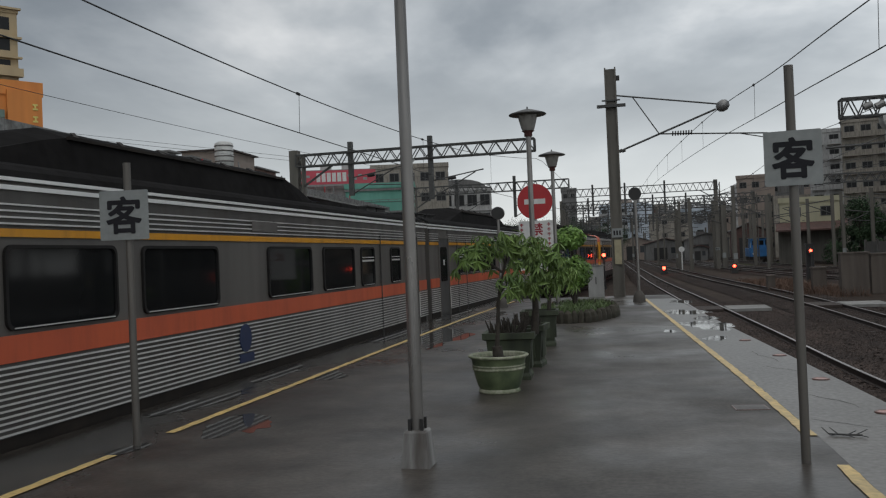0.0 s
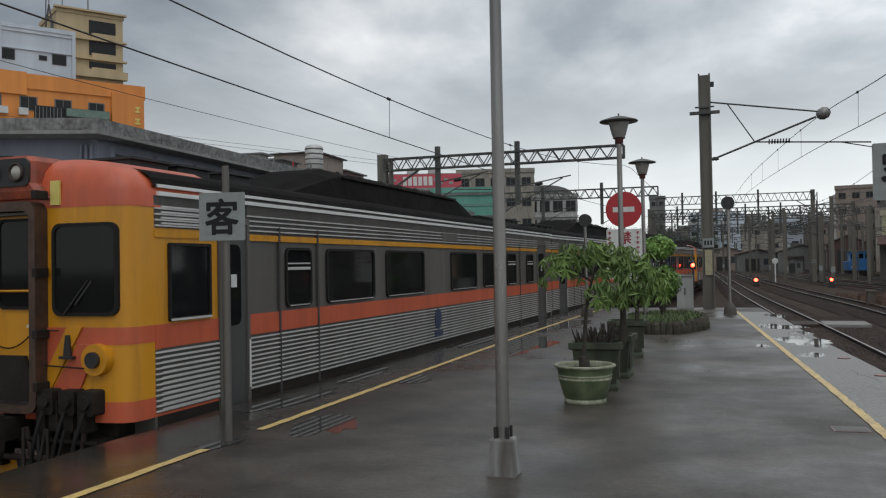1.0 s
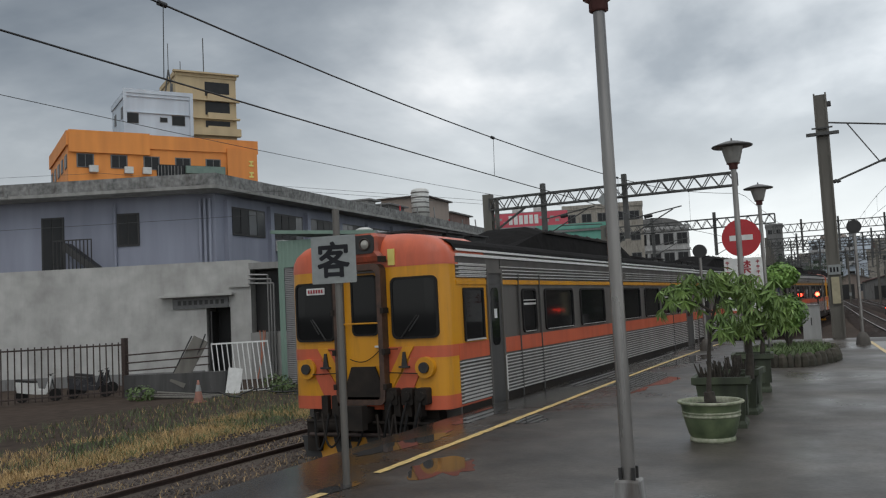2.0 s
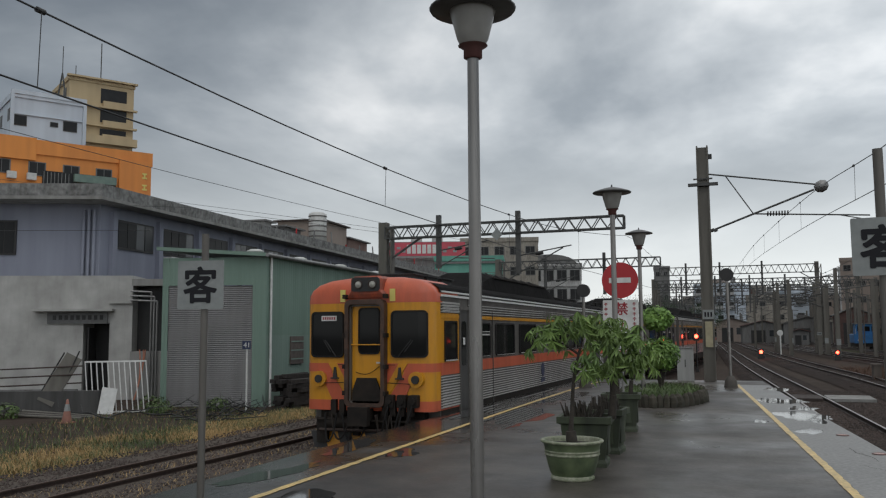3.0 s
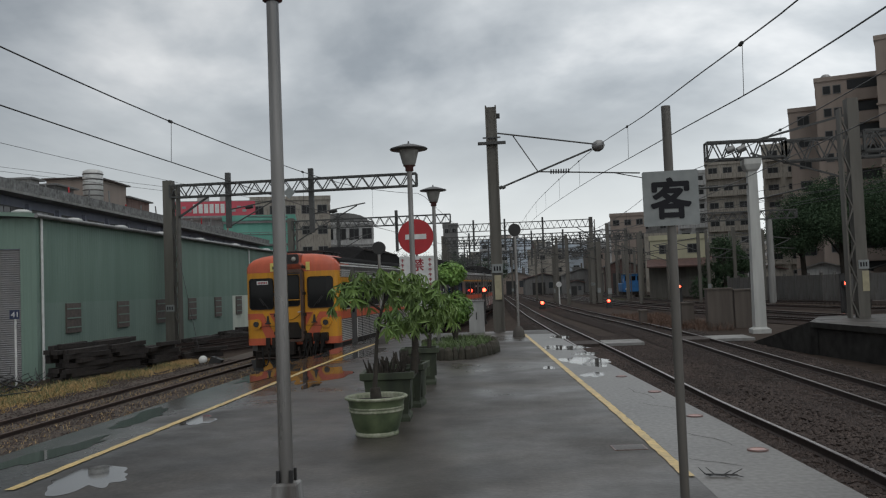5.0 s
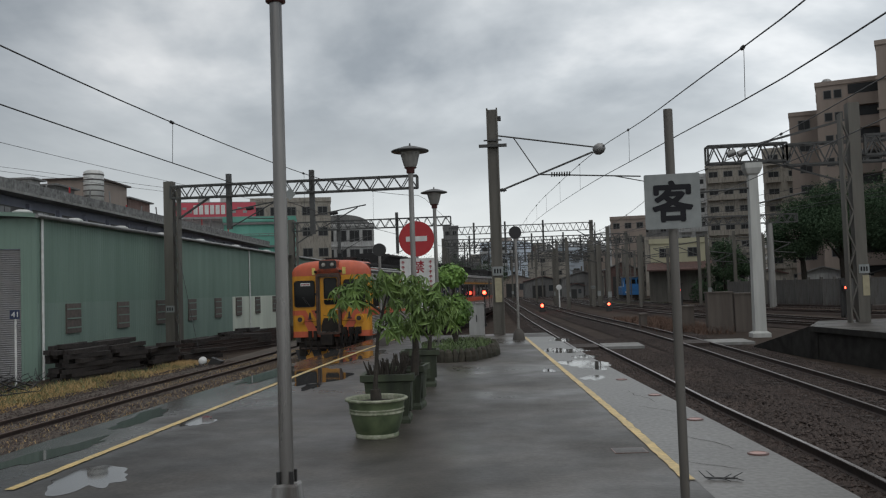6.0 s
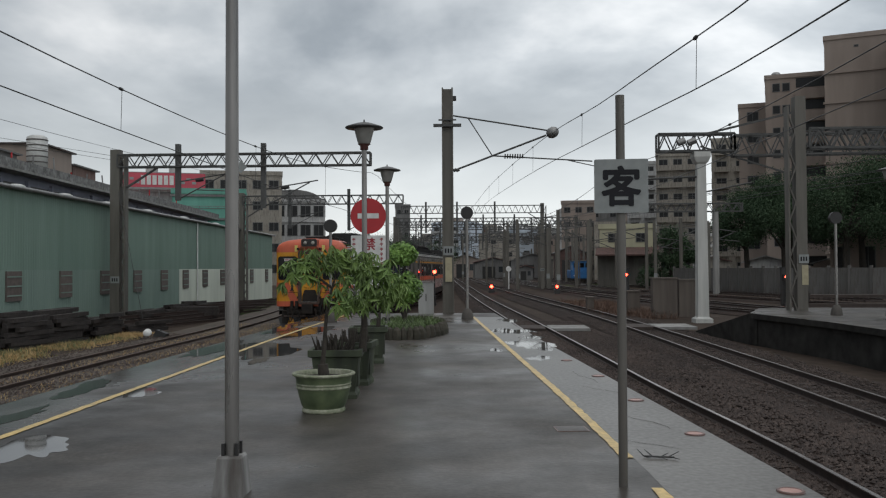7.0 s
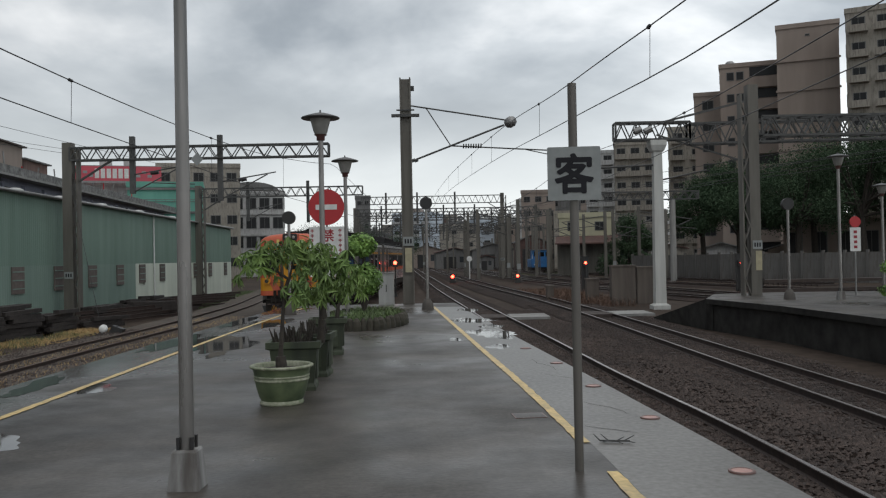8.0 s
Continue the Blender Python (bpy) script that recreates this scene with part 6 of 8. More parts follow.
for n, pts in enumerate(([(-60, 24, 9.5), (-40, 27, 8.2), (-24, 33, 7.6), (-17.3, 40, 6.9)], [(-60, 20, 7.3), (-36, 24.5, 6.1), (-21.6, 27.5, 5.8)], [(-60, 28, 11.0), (-38, 34, 10.2), (-17.3, 40, 7.1)])):
    wire("service_cable", pts, 0.009, "thin dark service cable crossing to the buildings")
for x0, z0 in ((13, 6.5), (16, 6.8), (19, 6.6), (22, 7.2), (15, 7.4)):
    wire("overhead_wire", [(x0 + 14, 34, z0 + 0.3), (x0, 58, z0 - 0.3), (x0 - 6, 90, z0), (x0 - 10, 150, z0 + 0.2)], 0.016, "thin overhead wires beyond the far platform")


# ---- signals in the yard ----
def dwarf_signal(x, y, z, base, label, r=0.14):
    t = thing("dwarf_signal", pose(x, y, 0), label, "railway signal", "lit red signals")
    if base < z - 0.6:
        part("post", Mesh().tube((0, 0.1, base), (0, 0.1, z), 0.05), BLACK, t)
    part("head", Mesh().prism(rounded(-r * 1.6, r * 1.6, z - r * 2.4, z + r * 1.8, 0.08), 0, 0.25, "y"), BLACK, t, "black signal head")
    part("lens", Mesh().lathe([(0.0, 0.04), (r * 0.6, 0.03), (r, 0.0)], 16), REDL, t, "glowing red lens", pose(0, -0.005, z, 90))
    part("stand", Mesh().box(-r * 2, -0.1, base, r * 2, 0.3, max(base + 0.1, z - r * 2.4)) if base > z - 0.9 else Mesh().box(-0.12, 0.0, base, 0.12, 0.2, base + 0.2), BLACK, t)


dwarf_signal(-2.9, 62.0, 1.35, -1.1, "lit red signal on a post beside the train", 0.13)
dwarf_signal(1.75, 92.0, -0.4, -1.1, "lit red dwarf signal between the tracks", 0.17)
dwarf_signal(8.4, 88.0, -0.35, -1.1, "lit red dwarf signal beside the middle track", 0.14)
for x in (10.6, 21.6):
    hs_t = thing("signal_housing", pose(x, 60.16, 0), "black steel signal housing behind a red lamp", "railway signal", "signal housings")
    part("case", Mesh().prism(rounded(-0.24, 0.24, -1.12, 1.5, 0.06), 0.12, 0.4, "y"), BLACK, hs_t)
    part("lid", Mesh().box(-0.28, 0.06, 1.5, 0.28, 0.44, 1.56), BLACK, hs_t)
dwarf_signal(10.6, 60.0, 1.1, -1.1, "lit red signal beside the outer tracks", 0.09)
dwarf_signal(21.6, 60.0, 0.9, -1.1, "lit red signal near the boundary wall", 0.1)
dwarf_signal(-3.7, 45.0, 1.25, -1.1, "lit red lamp on a post at the platform end", 0.08)
BOXB = paint("weathered_brown_box", (0.15, 0.125, 0.105), (0.085, 0.07, 0.06), rough=0.8, grain=3, stain=0.8, streak=True)
for x, y, w, h in ((9.4, 51.0, 0.7, 1.3), (10.4, 47.2, 1.3, 2.1), (11.8, 47.6, 1.1, 2.0), (7.0, 52.0, 0.4, 0.9)):
    t = thing("trackside_box", pose(x, y, LZ), "grey brown trackside equipment box", "equipment box", "trackside boxes")
    part("body", Mesh().prism(rounded(-w / 2, w / 2, 0, h, 0.03), -0.35, 0.35, "y"), BOXB, t)
    part("lid", Mesh().box(-w / 2 - 0.05, -0.4, h, w / 2 + 0.05, 0.4, h + 0.08), BOXB, t)
# board crossing over the tracks
for f, y in ((track_east, 36.2), (track_middle, 36.9)):
    for u0, u1, mat in ((-0.5, 0.5, SLEEPER), (0.68, 2.3, CONC)):
        m = Mesh()
        for k in range(5):
            m.box(f(y) + u0, y - 1.0 + k * 0.42, RAIL - 0.12, f(y) + u1, y - 1.0 + k * 0.42 + 0.39, RAIL - 0.01)
        setting("crossing_boards", m, mat, "worn boards of a track crossing", "crossing")
pt = thing("point_lever", pose(-12.4, 32.4, LZ), "black and white weighted point lever", "point lever")
part("stand", Mesh().box(-0.3, -0.2, 0, 0.5, 0.2, 0.14).tube((0.1, 0, 0.1), (0.45, 0, 0.42), 0.04), BLACK, pt)
part("weight", Mesh().lathe([(0.0, -0.1), (0.14, -0.08), (0.17, 0.0), (0.14, 0.08), (0.0, 0.1)], 16), WHITE, pt, "round half-white weight", pose(-0.1, 0, 0.32, 70, 20, 0))
part("weight", Mesh().prism([(0.1, 0.1), (0.6, 0.08), (0.7, 0.3), (0.3, 0.45)], -0.15, 0.15, "y"), BLACK, pt)
wl_t = thing("marker_post", pose(3.9, 100, LZ), "white post with round marker plate", "marker")
part("post", Mesh().tube((0, 0, 0), (0, 0, 2.4), 0.07), WHITE, wl_t)
part("plate", Mesh().tube((0, -0.08, 2.6), (0, -0.03, 2.6), 0.32, n=18), WHITE, wl_t)
mk = thing("marker_post", pose(-16.7, 26.85, LZ), "white post with small blue number plate", "marker")
part("post", Mesh().tube((0, 0, 0), (0, 0, 2.3), 0.035), WHITE, mk)
part("plate", Mesh().box(-0.17, -0.05, 2.28, 0.17, -0.035, 2.58), EMBLEM, mk, "dark blue plate")
character("number", "41", 0.24, 0.18, 0.004, WHITE, mk, pose(0, -0.054, 2.43, 90), "white number")

# ---- the far platform ----
p2 = Mesh()
edge2 = [(11.2, 33.9), (9.75, 30.4), (10.5, 25.5), (10.75, 20), (11.3, 8), (12.6, -40)]
back2 = [(24, -40), (22.5, 8), (21, 20), (19.5, 33.5), (14, 34.2)]
poly = edge2 + back2
p2.add([(x, y, 0) for x, y in poly], [tuple(range(len(poly)))])
setting("far_platform", p2, WET, "wet grey surface of the far platform", "platform")
p2w = Mesh()
for (xa, ya), (xb, yb) in zip(poly, poly[1:] + poly[:1]):
    p2w.add([(xa, ya, -0.002), (xb, yb, -0.002), (xb, yb, -0.18), (xa, ya, -0.18)], [(0, 1, 2, 3)])
inner2 = [(x + 0.12, y - (0.1 if y > 30 else 0)) for x, y in edge2] + [(x - 0.12, y - 0.1) for x, y in back2]
for (xa, ya), (xb, yb) in zip(inner2, inner2[1:] + inner2[:1]):
    p2w.add([(xa, ya, -0.17), (xb, yb, -0.17), (xb, yb, -1.12), (xa, ya, -1.12)], [(0, 1, 2, 3)])
FARWALL = paint("black_stained_wall", (0.05, 0.047, 0.043), (0.014, 0.013, 0.012), rough=0.9, grain=2.5, stain=0.7, bump=0.4, spec=0.2)
setting("far_platform_wall", p2w, FARWALL, "black-stained wall of the far platform", "platform")
ramp = Mesh()
ramp.add([(9.75, 30.4, -0.003), (11.2, 33.9, -0.003), (11.0, 37.5, -1.11), (9.25, 36.4, -1.11)], [(0, 1, 2, 3)])
ramp.add([(9.75, 30.4, -0.003), (9.25, 36.4, -1.11), (9.77, 30.4, -1.11)], [(0, 1, 2)])
ramp.add([(11.2, 33.9, -0.003), (14, 34.2, -0.003), (13.6, 37.5, -1.11), (11.0, 37.5, -1.11)], [(0, 1, 2, 3)])
ramp.add([(9.75, 30.4, -0.003), (9.88, 30.05, -0.003), (9.88, 30.05, -1.11), (9.77, 30.4, -1.11)], [(0, 1, 2, 3)])
setting("platform_ramp", ramp, FARWALL, "sloping end ramp of the far platform", "ramp")
lamp_post(13.62, 28.35, 4.85, "grey lamp post on the far platform")
lamp_post(17.5, 33.0, 4.2, "small grey lamp post near the boundary wall", base=False)
round_signal(12.15, 28.95, 3.3, "grey post with round black signal head on far platform")
t2 = thing("prohibition_sign", pose(15.2, 30.5, 0), "narrow white sign with red disc on a post", "sign")
part("post", Mesh().tube((0, 0.03, 0), (0, 0.03, 2.9), 0.03), GALV, t2)
part("board", Mesh().box(-0.19, -0.01, 1.6, 0.19, 0.0, 2.45), WHITE, t2)
part("disc", Mesh().tube((0, -0.015, 2.65), (0, 0.0, 2.65), 0.2, n=20), RED, t2)
for i in range(4):
    part("text_bar", Mesh().box(-0.06, -0.016, 1.7 + i * 0.18, 0.06, -0.011, 1.8 + i * 0.18), LETRED, t2)
leafy("clipped_shrub", 14.2, 25.0, [((0, 0, 1.15), (0.8, 0.8, 0.42)), ((0.2, 0.3, 0.45), (0.95, 0.8, 0.3))], [((0, 0, 0), (0.0, 0, 1.0), 0.06)], "clipped green shrub on the far platform", 51, 2200, 0.06, SHRUB)
st = thing("platform_steps", pose(18.5, 41, LZ), "dark timber staging at the far platform end", "staging")
for i in range(3):
    part("plank", Mesh().box(-3.5 + i * 0.3, -0.5 + i * 0.5, 0.4 + i * 0.42, 5.0, 0.1 + i * 0.5, 0.55 + i * 0.42), SLEEPER, st)
part("frame", Mesh().bar((-3.4, -0.4, 0), (-2.4, 0.6, 1.4), 0.15).bar((4.9, -0.4, 0), (4.9, 0.6, 1.4), 0.15).box(-3.0, 0.0, 0, 4.8, 0.6, 0.5), GREASE, st)

# boundary wall of concrete panels on the far side
bw = thing("boundary_wall", pose(0, 0, 0), "grey concrete panel boundary wall", "wall", kind="structure")
line = [(22.6, 98), (25.5, 91), (29, 80), (37, 69), (62, 56)]
WALLG = paint("dirty_panel_concrete", (0.165, 0.16, 0.15), (0.08, 0.077, 0.072), rough=0.9, grain=2, stain=0.4, bump=0.2, streak=True, random_tone=0.3, grime=0.6)
one = Mesh().slab(pose(0, 0, 1.3), 1.9, 0.12, 2.6).data("panel", WALLG)
pier = Mesh().slab(pose(0, 0, 1.4), 0.22, 0.2, 2.8).data("pier", WALLG)
for (xa, ya), (xb, yb) in zip(line, line[1:]):
    l = math.hypot(xb - xa, yb - ya)
    n = max(1, round(l / 2.0))
    for i in range(n):
        u = (i + 0.5) / n
        a = math.degrees(math.atan2(yb - ya, xb - xa))
        part("panel", one, None, bw, at=pose(xa + (xb - xa) * u, ya + (yb - ya) * u, LZ, 0, 0, a))
        part("pier", pier, None, bw, at=pose(xa + (xb - xa) * i / n, ya + (yb - ya) * i / n - 0.05, LZ, 0, 0, a))

# blue vehicle in the yard
bv = thing("works_wagon", pose(17.0, 140, LZ), "bright blue works wagon standing in the yard", "rail vehicle")
BLUE = paint("bright_blue_paint", (0.035, 0.20, 0.48), (0.03, 0.12, 0.3), rough=0.4, grain=2, stain=0.8)
part("body", Mesh().prism(rounded(-1.7, 1.7, 0.95, 2.3, 0.1), -2, 4, "y"), BLUE, bv)
cabw = part("cab", Mesh().prism(rounded(-1.45, 1.45, 2.3, 3.75, 0.12), -1.6, 1.2, "y"), BLUE, bv)
for x in (-1.2, -0.25, 0.7):
    part("window", Mesh().box(x, -1.64, 2.7, x + 0.7, -1.605, 3.4), CARGLASS, cabw)
part("cab_roof", Mesh().box(-1.6, -1.8, 3.75, 1.6, 1.4, 3.88), GALV, cabw)
part("chassis", Mesh().box(-1.6, -1.9, 0.45, 1.6, 3.9, 0.95), GREASE, bv)
for x in (-0.75, 0.75):
    part("wheel", Mesh().tube((x - 0.07, -1.2, 0.6), (x + 0.07, -1.2, 0.6), 0.42, n=16), BLACK, bv)
part("handrail", Mesh().tube((-1.5, -2.0, 2.3), (-1.5, -2.0, 3.1), 0.03).tube((1.5, -2.0, 2.3), (1.5, -2.0, 3.1), 0.03), WHITE, bv)
for x in (-1.1, 1.1):
    part("marker_lamp", Mesh().tube((x, -2.06, 1.4), (x, -2.0, 1.4), 0.14, n=14), WHITE, bv)


# ---- the green shed ----
SHEDG = paint("green_sheet_metal", (0.185, 0.27, 0.22), (0.135, 0.205, 0.165), rough=0.55, grain=1.5, stain=0.25, bump=0.03, streak=True)
SHEDL = paint("faded_green_sheet", (0.215, 0.295, 0.25), (0.155, 0.22, 0.185), rough=0.55, grain=1.5, stain=0.25, bump=0.03, streak=True)
SHEDW = paint("white_sheet_metal", (0.66, 0.70, 0.60), (0.5, 0.54, 0.46), rough=0.6, grain=1.5, stain=0.3, streak=True)
SHUT = paint("roller_shutter", (0.28, 0.275, 0.275), (0.19, 0.185, 0.185), rough=0.5, metal=0.2, grain=2, stain=0.5, streak=True)
SHUTWIN = paint("rusty_louvre", (0.15, 0.12, 0.105), (0.085, 0.07, 0.062), rough=0.7, grain=6)
shed = thing("green_shed", pose(-17.35, 29.2, LZ), "long green corrugated metal shed with roller door", "shed")
S_ANG = math.atan2(-1.75, 48.0)
sd = Vector((math.sin(S_ANG), math.cos(S_ANG), 0))
sn = Vector((sd.y, -sd.x, 0))
H_SH = 5.85


def shed_wall(a, b, z0, z1, mat, name, pitch=0.2, depth=0.009):
    """Trapezoid-ribbed sheet between two plan points."""
    a, b = Vector(a), Vector(b)
    d = (b - a).normalized()
    n = Vector((d.y, -d.x, 0))
    k = max(2, int((b - a).length / pitch))
    m, ring = Mesh(), []
    for i in range(k):
        for u, o in ((0.0, 0), (0.3, 0), (0.42, 1), (0.88, 1)):
            ring.append(a + d * ((i + u) * (b - a).length / k) + n * depth * o)
    ring.append(b)
    m.loft([[p + Vector((0, 0, z)) for p in ring] for z in (z0, z1)], closed=False)
    return part(name, m, mat, shed)


fl = Vector((-4.05, -1.1, 0))
L_SH = 51.0
shed_wall((0, 0, 0) , sd * L_SH, 2.77, H_SH, SHEDG, "side_wall")
shed_wall((0, 0, 0), sd * 22.8, 0.0, 2.77, SHEDL, "side_wall")
shed_wall(sd * 22.8, sd * L_SH, 0.0, 2.77, SHEDW, "side_wall")
front_d = -fl.normalized()
shed_wall(fl, fl + front_d * 0.25, 0, H_SH, SHEDG, "front_wall")
shed_wall(fl + front_d * 3.65, (0, 0, 0), 0, H_SH, SHEDG, "front_wall")
shed_wall(fl + front_d * 0.25, fl + front_d * 3.65, 4.75, H_SH, SHEDG, "front_wall")
m = Mesh()
a, b = fl + front_d * 0.25, fl + front_d * 3.65
nf = Vector((front_d.y, -front_d.x, 0))
rows = []
for i in range(62):
    zz = i * 4.75 / 62
    rows += [(zz, 0.0), (zz + 0.03, 0.03), (zz + 0.06, 0.0)]
m.loft([[a + nf * (o - 0.06) + Vector((0, 0, zz)), b + nf * (o - 0.06) + Vector((0, 0, zz))] for zz, o in rows], closed=False)
part("roller_door", m, SHUT, shed, "grey ribbed roller shutter")
back = sd * L_SH
roofm = Mesh()
rp = [Vector((0.12, -0.3, H_SH)), back + Vector((0.12, 0.3, H_SH)), back + fl * 1.0 + Vector((-0.1, 0.3, H_SH + 0.55)), fl + Vector((-0.1, -0.3, H_SH + 0.3))]
roofm.add(rp + [p + Vector((0, 0, 0.14)) for p in rp], [(0, 1, 2, 3), (4, 5, 6, 7), (0, 1, 5, 4), (1, 2, 6, 5), (2, 3, 7, 6), (3, 0, 4, 7)])
part("roof", roofm, SHEDG, shed)
gut = Mesh()
gut.tube(Vector((0.2, -0.3, H_SH + 0.05)), back + Vector((0.2, 0.3, H_SH + 0.05)), 0.08)
part("gutter", gut, GALV, shed, "dull metal rain gutter")
for s_ in (0.25, 26.4):
    part("downpipe", Mesh().tube(sd * s_ + sn * 0.08, sd * s_ + sn * 0.08 + Vector((0, 0, H_SH)), 0.05), WHITE, shed)
for s_ in (2.55, 7.0, 11.3, 15.6, 19.9, 24.0, 28.35, 32.9, 37.4, 42.3, 48.3):
    fr = Mesh()
    c = sd * s_ + sn * 0.045 + Vector((0, 0, 2.15))
    mm = Matrix.Translation(c) @ pose(0, 0, 0, 0, 0, -math.degrees(S_ANG))
    frw = part("window", Mesh().slab(mm, 0.06, 1.14, 1.14), SHUTWIN, shed, "rusty louvred window")
    for k in range(3):
        part("louvre", Mesh().slab(Matrix.Translation(c + sn * 0.035 + Vector((0, 0, -0.36 + 0.36 * k))) @ pose(0, 0, 0, 0, 0, -math.degrees(S_ANG)), 0.03, 1.1, 0.05), SHEDL, frw)
VENTW = paint("white_roof_vent", (0.6, 0.6, 0.58), (0.42, 0.42, 0.4), rough=0.4, grain=6)
for s_ in (1.5, 5.5, 10, 15, 21, 28, 36, 44):
    v = Mesh()
    v.lathe([(0.12, -0.1), (0.12, 0.12), (0.36, 0.15), (0.36, 0.2), (0.2, 0.27), (0.0, 0.29)], 14, centre=sd * s_ + Vector((-1.4, 0, H_SH + 0.22)))
    part("roof_vent", v, VENTW, shed, "white round roof ventilator")

# stacks of old sleepers along the shed
rng_s = random.Random(61)
OLDWOOD = paint("tarred_sleeper", (0.042, 0.034, 0.03), (0.017, 0.014, 0.013), rough=0.8, grain=9, stain=2, bump=0.4, random_tone=0.3)
plank = Mesh().slab(pose(0, 0, 0), 2.1, 0.22, 0.15).data("old_sleeper", OLDWOOD)
for (px, py, ang, layers, cols) in ((-16.1, 29.5, 82, 8, 4), (-15.9, 31.9, 78, 8, 4), (-15.6, 34.6, 84, 6, 4), (-14.9, 38.0, 60, 3, 4), (-16.0, 41.0, 85, 5, 3), (-14.8, 44.5, 20, 5, 4), (-17.0, 47.5, 88, 5, 5), (-17.2, 52.0, 88, 5, 4)):
    t = thing("sleeper_stack", pose(px, py, LZ, 0, 0, ang), "stack of tarred black timber sleepers", "timber stack", "sleeper stacks")
    for k in range(layers):
        for c in range(cols):
            if k == layers - 1 and rng_s.random() < 0.4:
                continue
            part("sleeper", plank, None, t, at=pose(rng_s.uniform(-0.35, 0.35), (c - cols / 2) * 0.3 + rng_s.uniform(-0.05, 0.05), 0.08 + k * 0.16, 0, rng_s.uniform(-1.5, 1.5), rng_s.uniform(-8, 8)))
for i in range(16):
    y = 40 + i * 1.1
    t = thing("scrap_rail", pose(-14.2 - i * 0.12, y, LZ + 0.08 + (i % 4) * 0.14, 0, 0, 72 + rng_s.uniform(-7, 7)), "rusty dark scrap rail lying in a heap", "scrap rail", "scrap rails")
    part("rail", Mesh().box(-5, -0.06, 0, 5, 0.06, 0.03).box(-5, -0.015, 0.03, 5, 0.015, 0.11).box(-5, -0.04, 0.11, 5, 0.04, 0.14), RAILWEB, t)


# ---- buildings ----
def building(name, x, y, w, d, h, turn, wall, label, cols=4, floors=4, win=(1.4, 1.3), glass=None, z_first=1.0, sill=True, faces=(0, 1), roof_h=0.5, base=LZ, balcony=None, category="building"):
    """A block with a parapet and real recessed windows; its front is face 0 (towards -y), face 1 looks to +x, 3 to -x."""
    t = thing(name, pose(x, y, base, 0, 0, turn), label, category)
    b = Mesh()
    b.box(-w / 2, -d / 2, 0, w / 2, d / 2, h)
    part("wall", b, wall, t)
    r = Mesh()
    for x0, y0, x1, y1 in ((-w / 2 - 0.15, -d / 2 - 0.15, w / 2 + 0.15, -d / 2 + 0.15), (-w / 2 - 0.15, d / 2 - 0.15, w / 2 + 0.15, d / 2 + 0.15), (-w / 2 - 0.15, -d / 2 + 0.15, -w / 2 + 0.15, d / 2 - 0.15), (w / 2 - 0.15, -d / 2 + 0.15, w / 2 + 0.15, d / 2 - 0.15)):
        r.box(x0, y0, h - 0.2, x1, y1, h + roof_h)
    part("parapet", r, wall, t)
    fh = (h - z_first) / floors
    ww, wh = win
    frm = Mesh()
    frm.box(-ww / 2 - 0.08, -0.06, -wh / 2 - 0.08, ww / 2 + 0.08, 0.02, wh / 2 + 0.08)
    frm_d = frm.data("window", WINFR)
    gl = Mesh()
    for s in (-1, 1):
        gl.box(s * ww / 4 - ww / 4 + 0.03, -0.075, -wh / 2, s * ww / 4 + ww / 4 - 0.03, -0.062, wh / 2)
    gl_d = gl.data("pane", glass or DARKGL)
    for f in faces:
        length = w if f in (0, 2) else d
        n = cols if f in (0, 2) else max(1, round(cols * d / w))
        for i in range(n):
            for k in range(floors):
                u = -length / 2 + length * (i + 0.5) / n
                zz = z_first + fh * (k + 0.5)
                m_ = {0: pose(u, -d / 2, zz), 1: pose(w / 2, u, zz, 0, 0, 90), 3: pose(-w / 2, u, zz, 0, 0, -90)}[f]
                wo = part("window", frm_d, None, t, at=m_)
                part("pane", gl_d, None, wo)
                if balcony and f == 0:
                    bm_ = Mesh()
                    bm_.box(-ww / 2 - 0.4, -1.0, -wh / 2 - 0.5, ww / 2 + 0.4, 0, -wh / 2 - 0.35)
                    bm_.box(-ww / 2 - 0.4, -1.0, -wh / 2 - 0.35, ww / 2 + 0.4, -0.9, -wh / 2 + 0.5)
                    part("balcony", bm_, balcony, t, at=m_)
    return t


WINFR = paint("window_frame", (0.16, 0.16, 0.155), (0.10, 0.10, 0.10), rough=0.6)
WINGL = paint("window_glass", (0.03, 0.035, 0.04), (0.05, 0.055, 0.06), rough=0.15, grain=0.5, bump=0)
GREYB = paint("blue_grey_plaster", (0.285, 0.30, 0.365), (0.205, 0.215, 0.265), rough=0.85, grain=1.5, stain=0.3, bump=0.1, streak=True)
WHITEB = paint("stained_white_plaster", (0.50, 0.50, 0.49), (0.34, 0.34, 0.335), rough=0.85, grain=1.2, stain=0.35, bump=0.15, streak=True, grime=0.5)
ORANGEB = paint("orange_tiles", (0.78, 0.29, 0.06), (0.58, 0.21, 0.055), rough=0.7, grain=1.2, stain=0.15, bump=0.1, streak=True)
PALEB = paint("pale_blue_plaster", (0.60, 0.67, 0.74), (0.45, 0.5, 0.56), rough=0.8, grain=0.8, stain=0.15, streak=True)
BEIGEB = paint("beige_tiles", (0.54, 0.42, 0.25), (0.4, 0.31, 0.19), rough=0.8, grain=0.8, stain=0.15, streak=True)
BROWNB = paint("brown_grey_tiles", (0.33, 0.27, 0.23), (0.24, 0.195, 0.168), rough=0.8, grain=0.8, stain=0.12, streak=True)
CREAMB = paint("cream_plaster", (0.37, 0.34, 0.29), (0.24, 0.22, 0.19), rough=0.85, grain=0.8, stain=0.15, streak=True, grime=0.65)
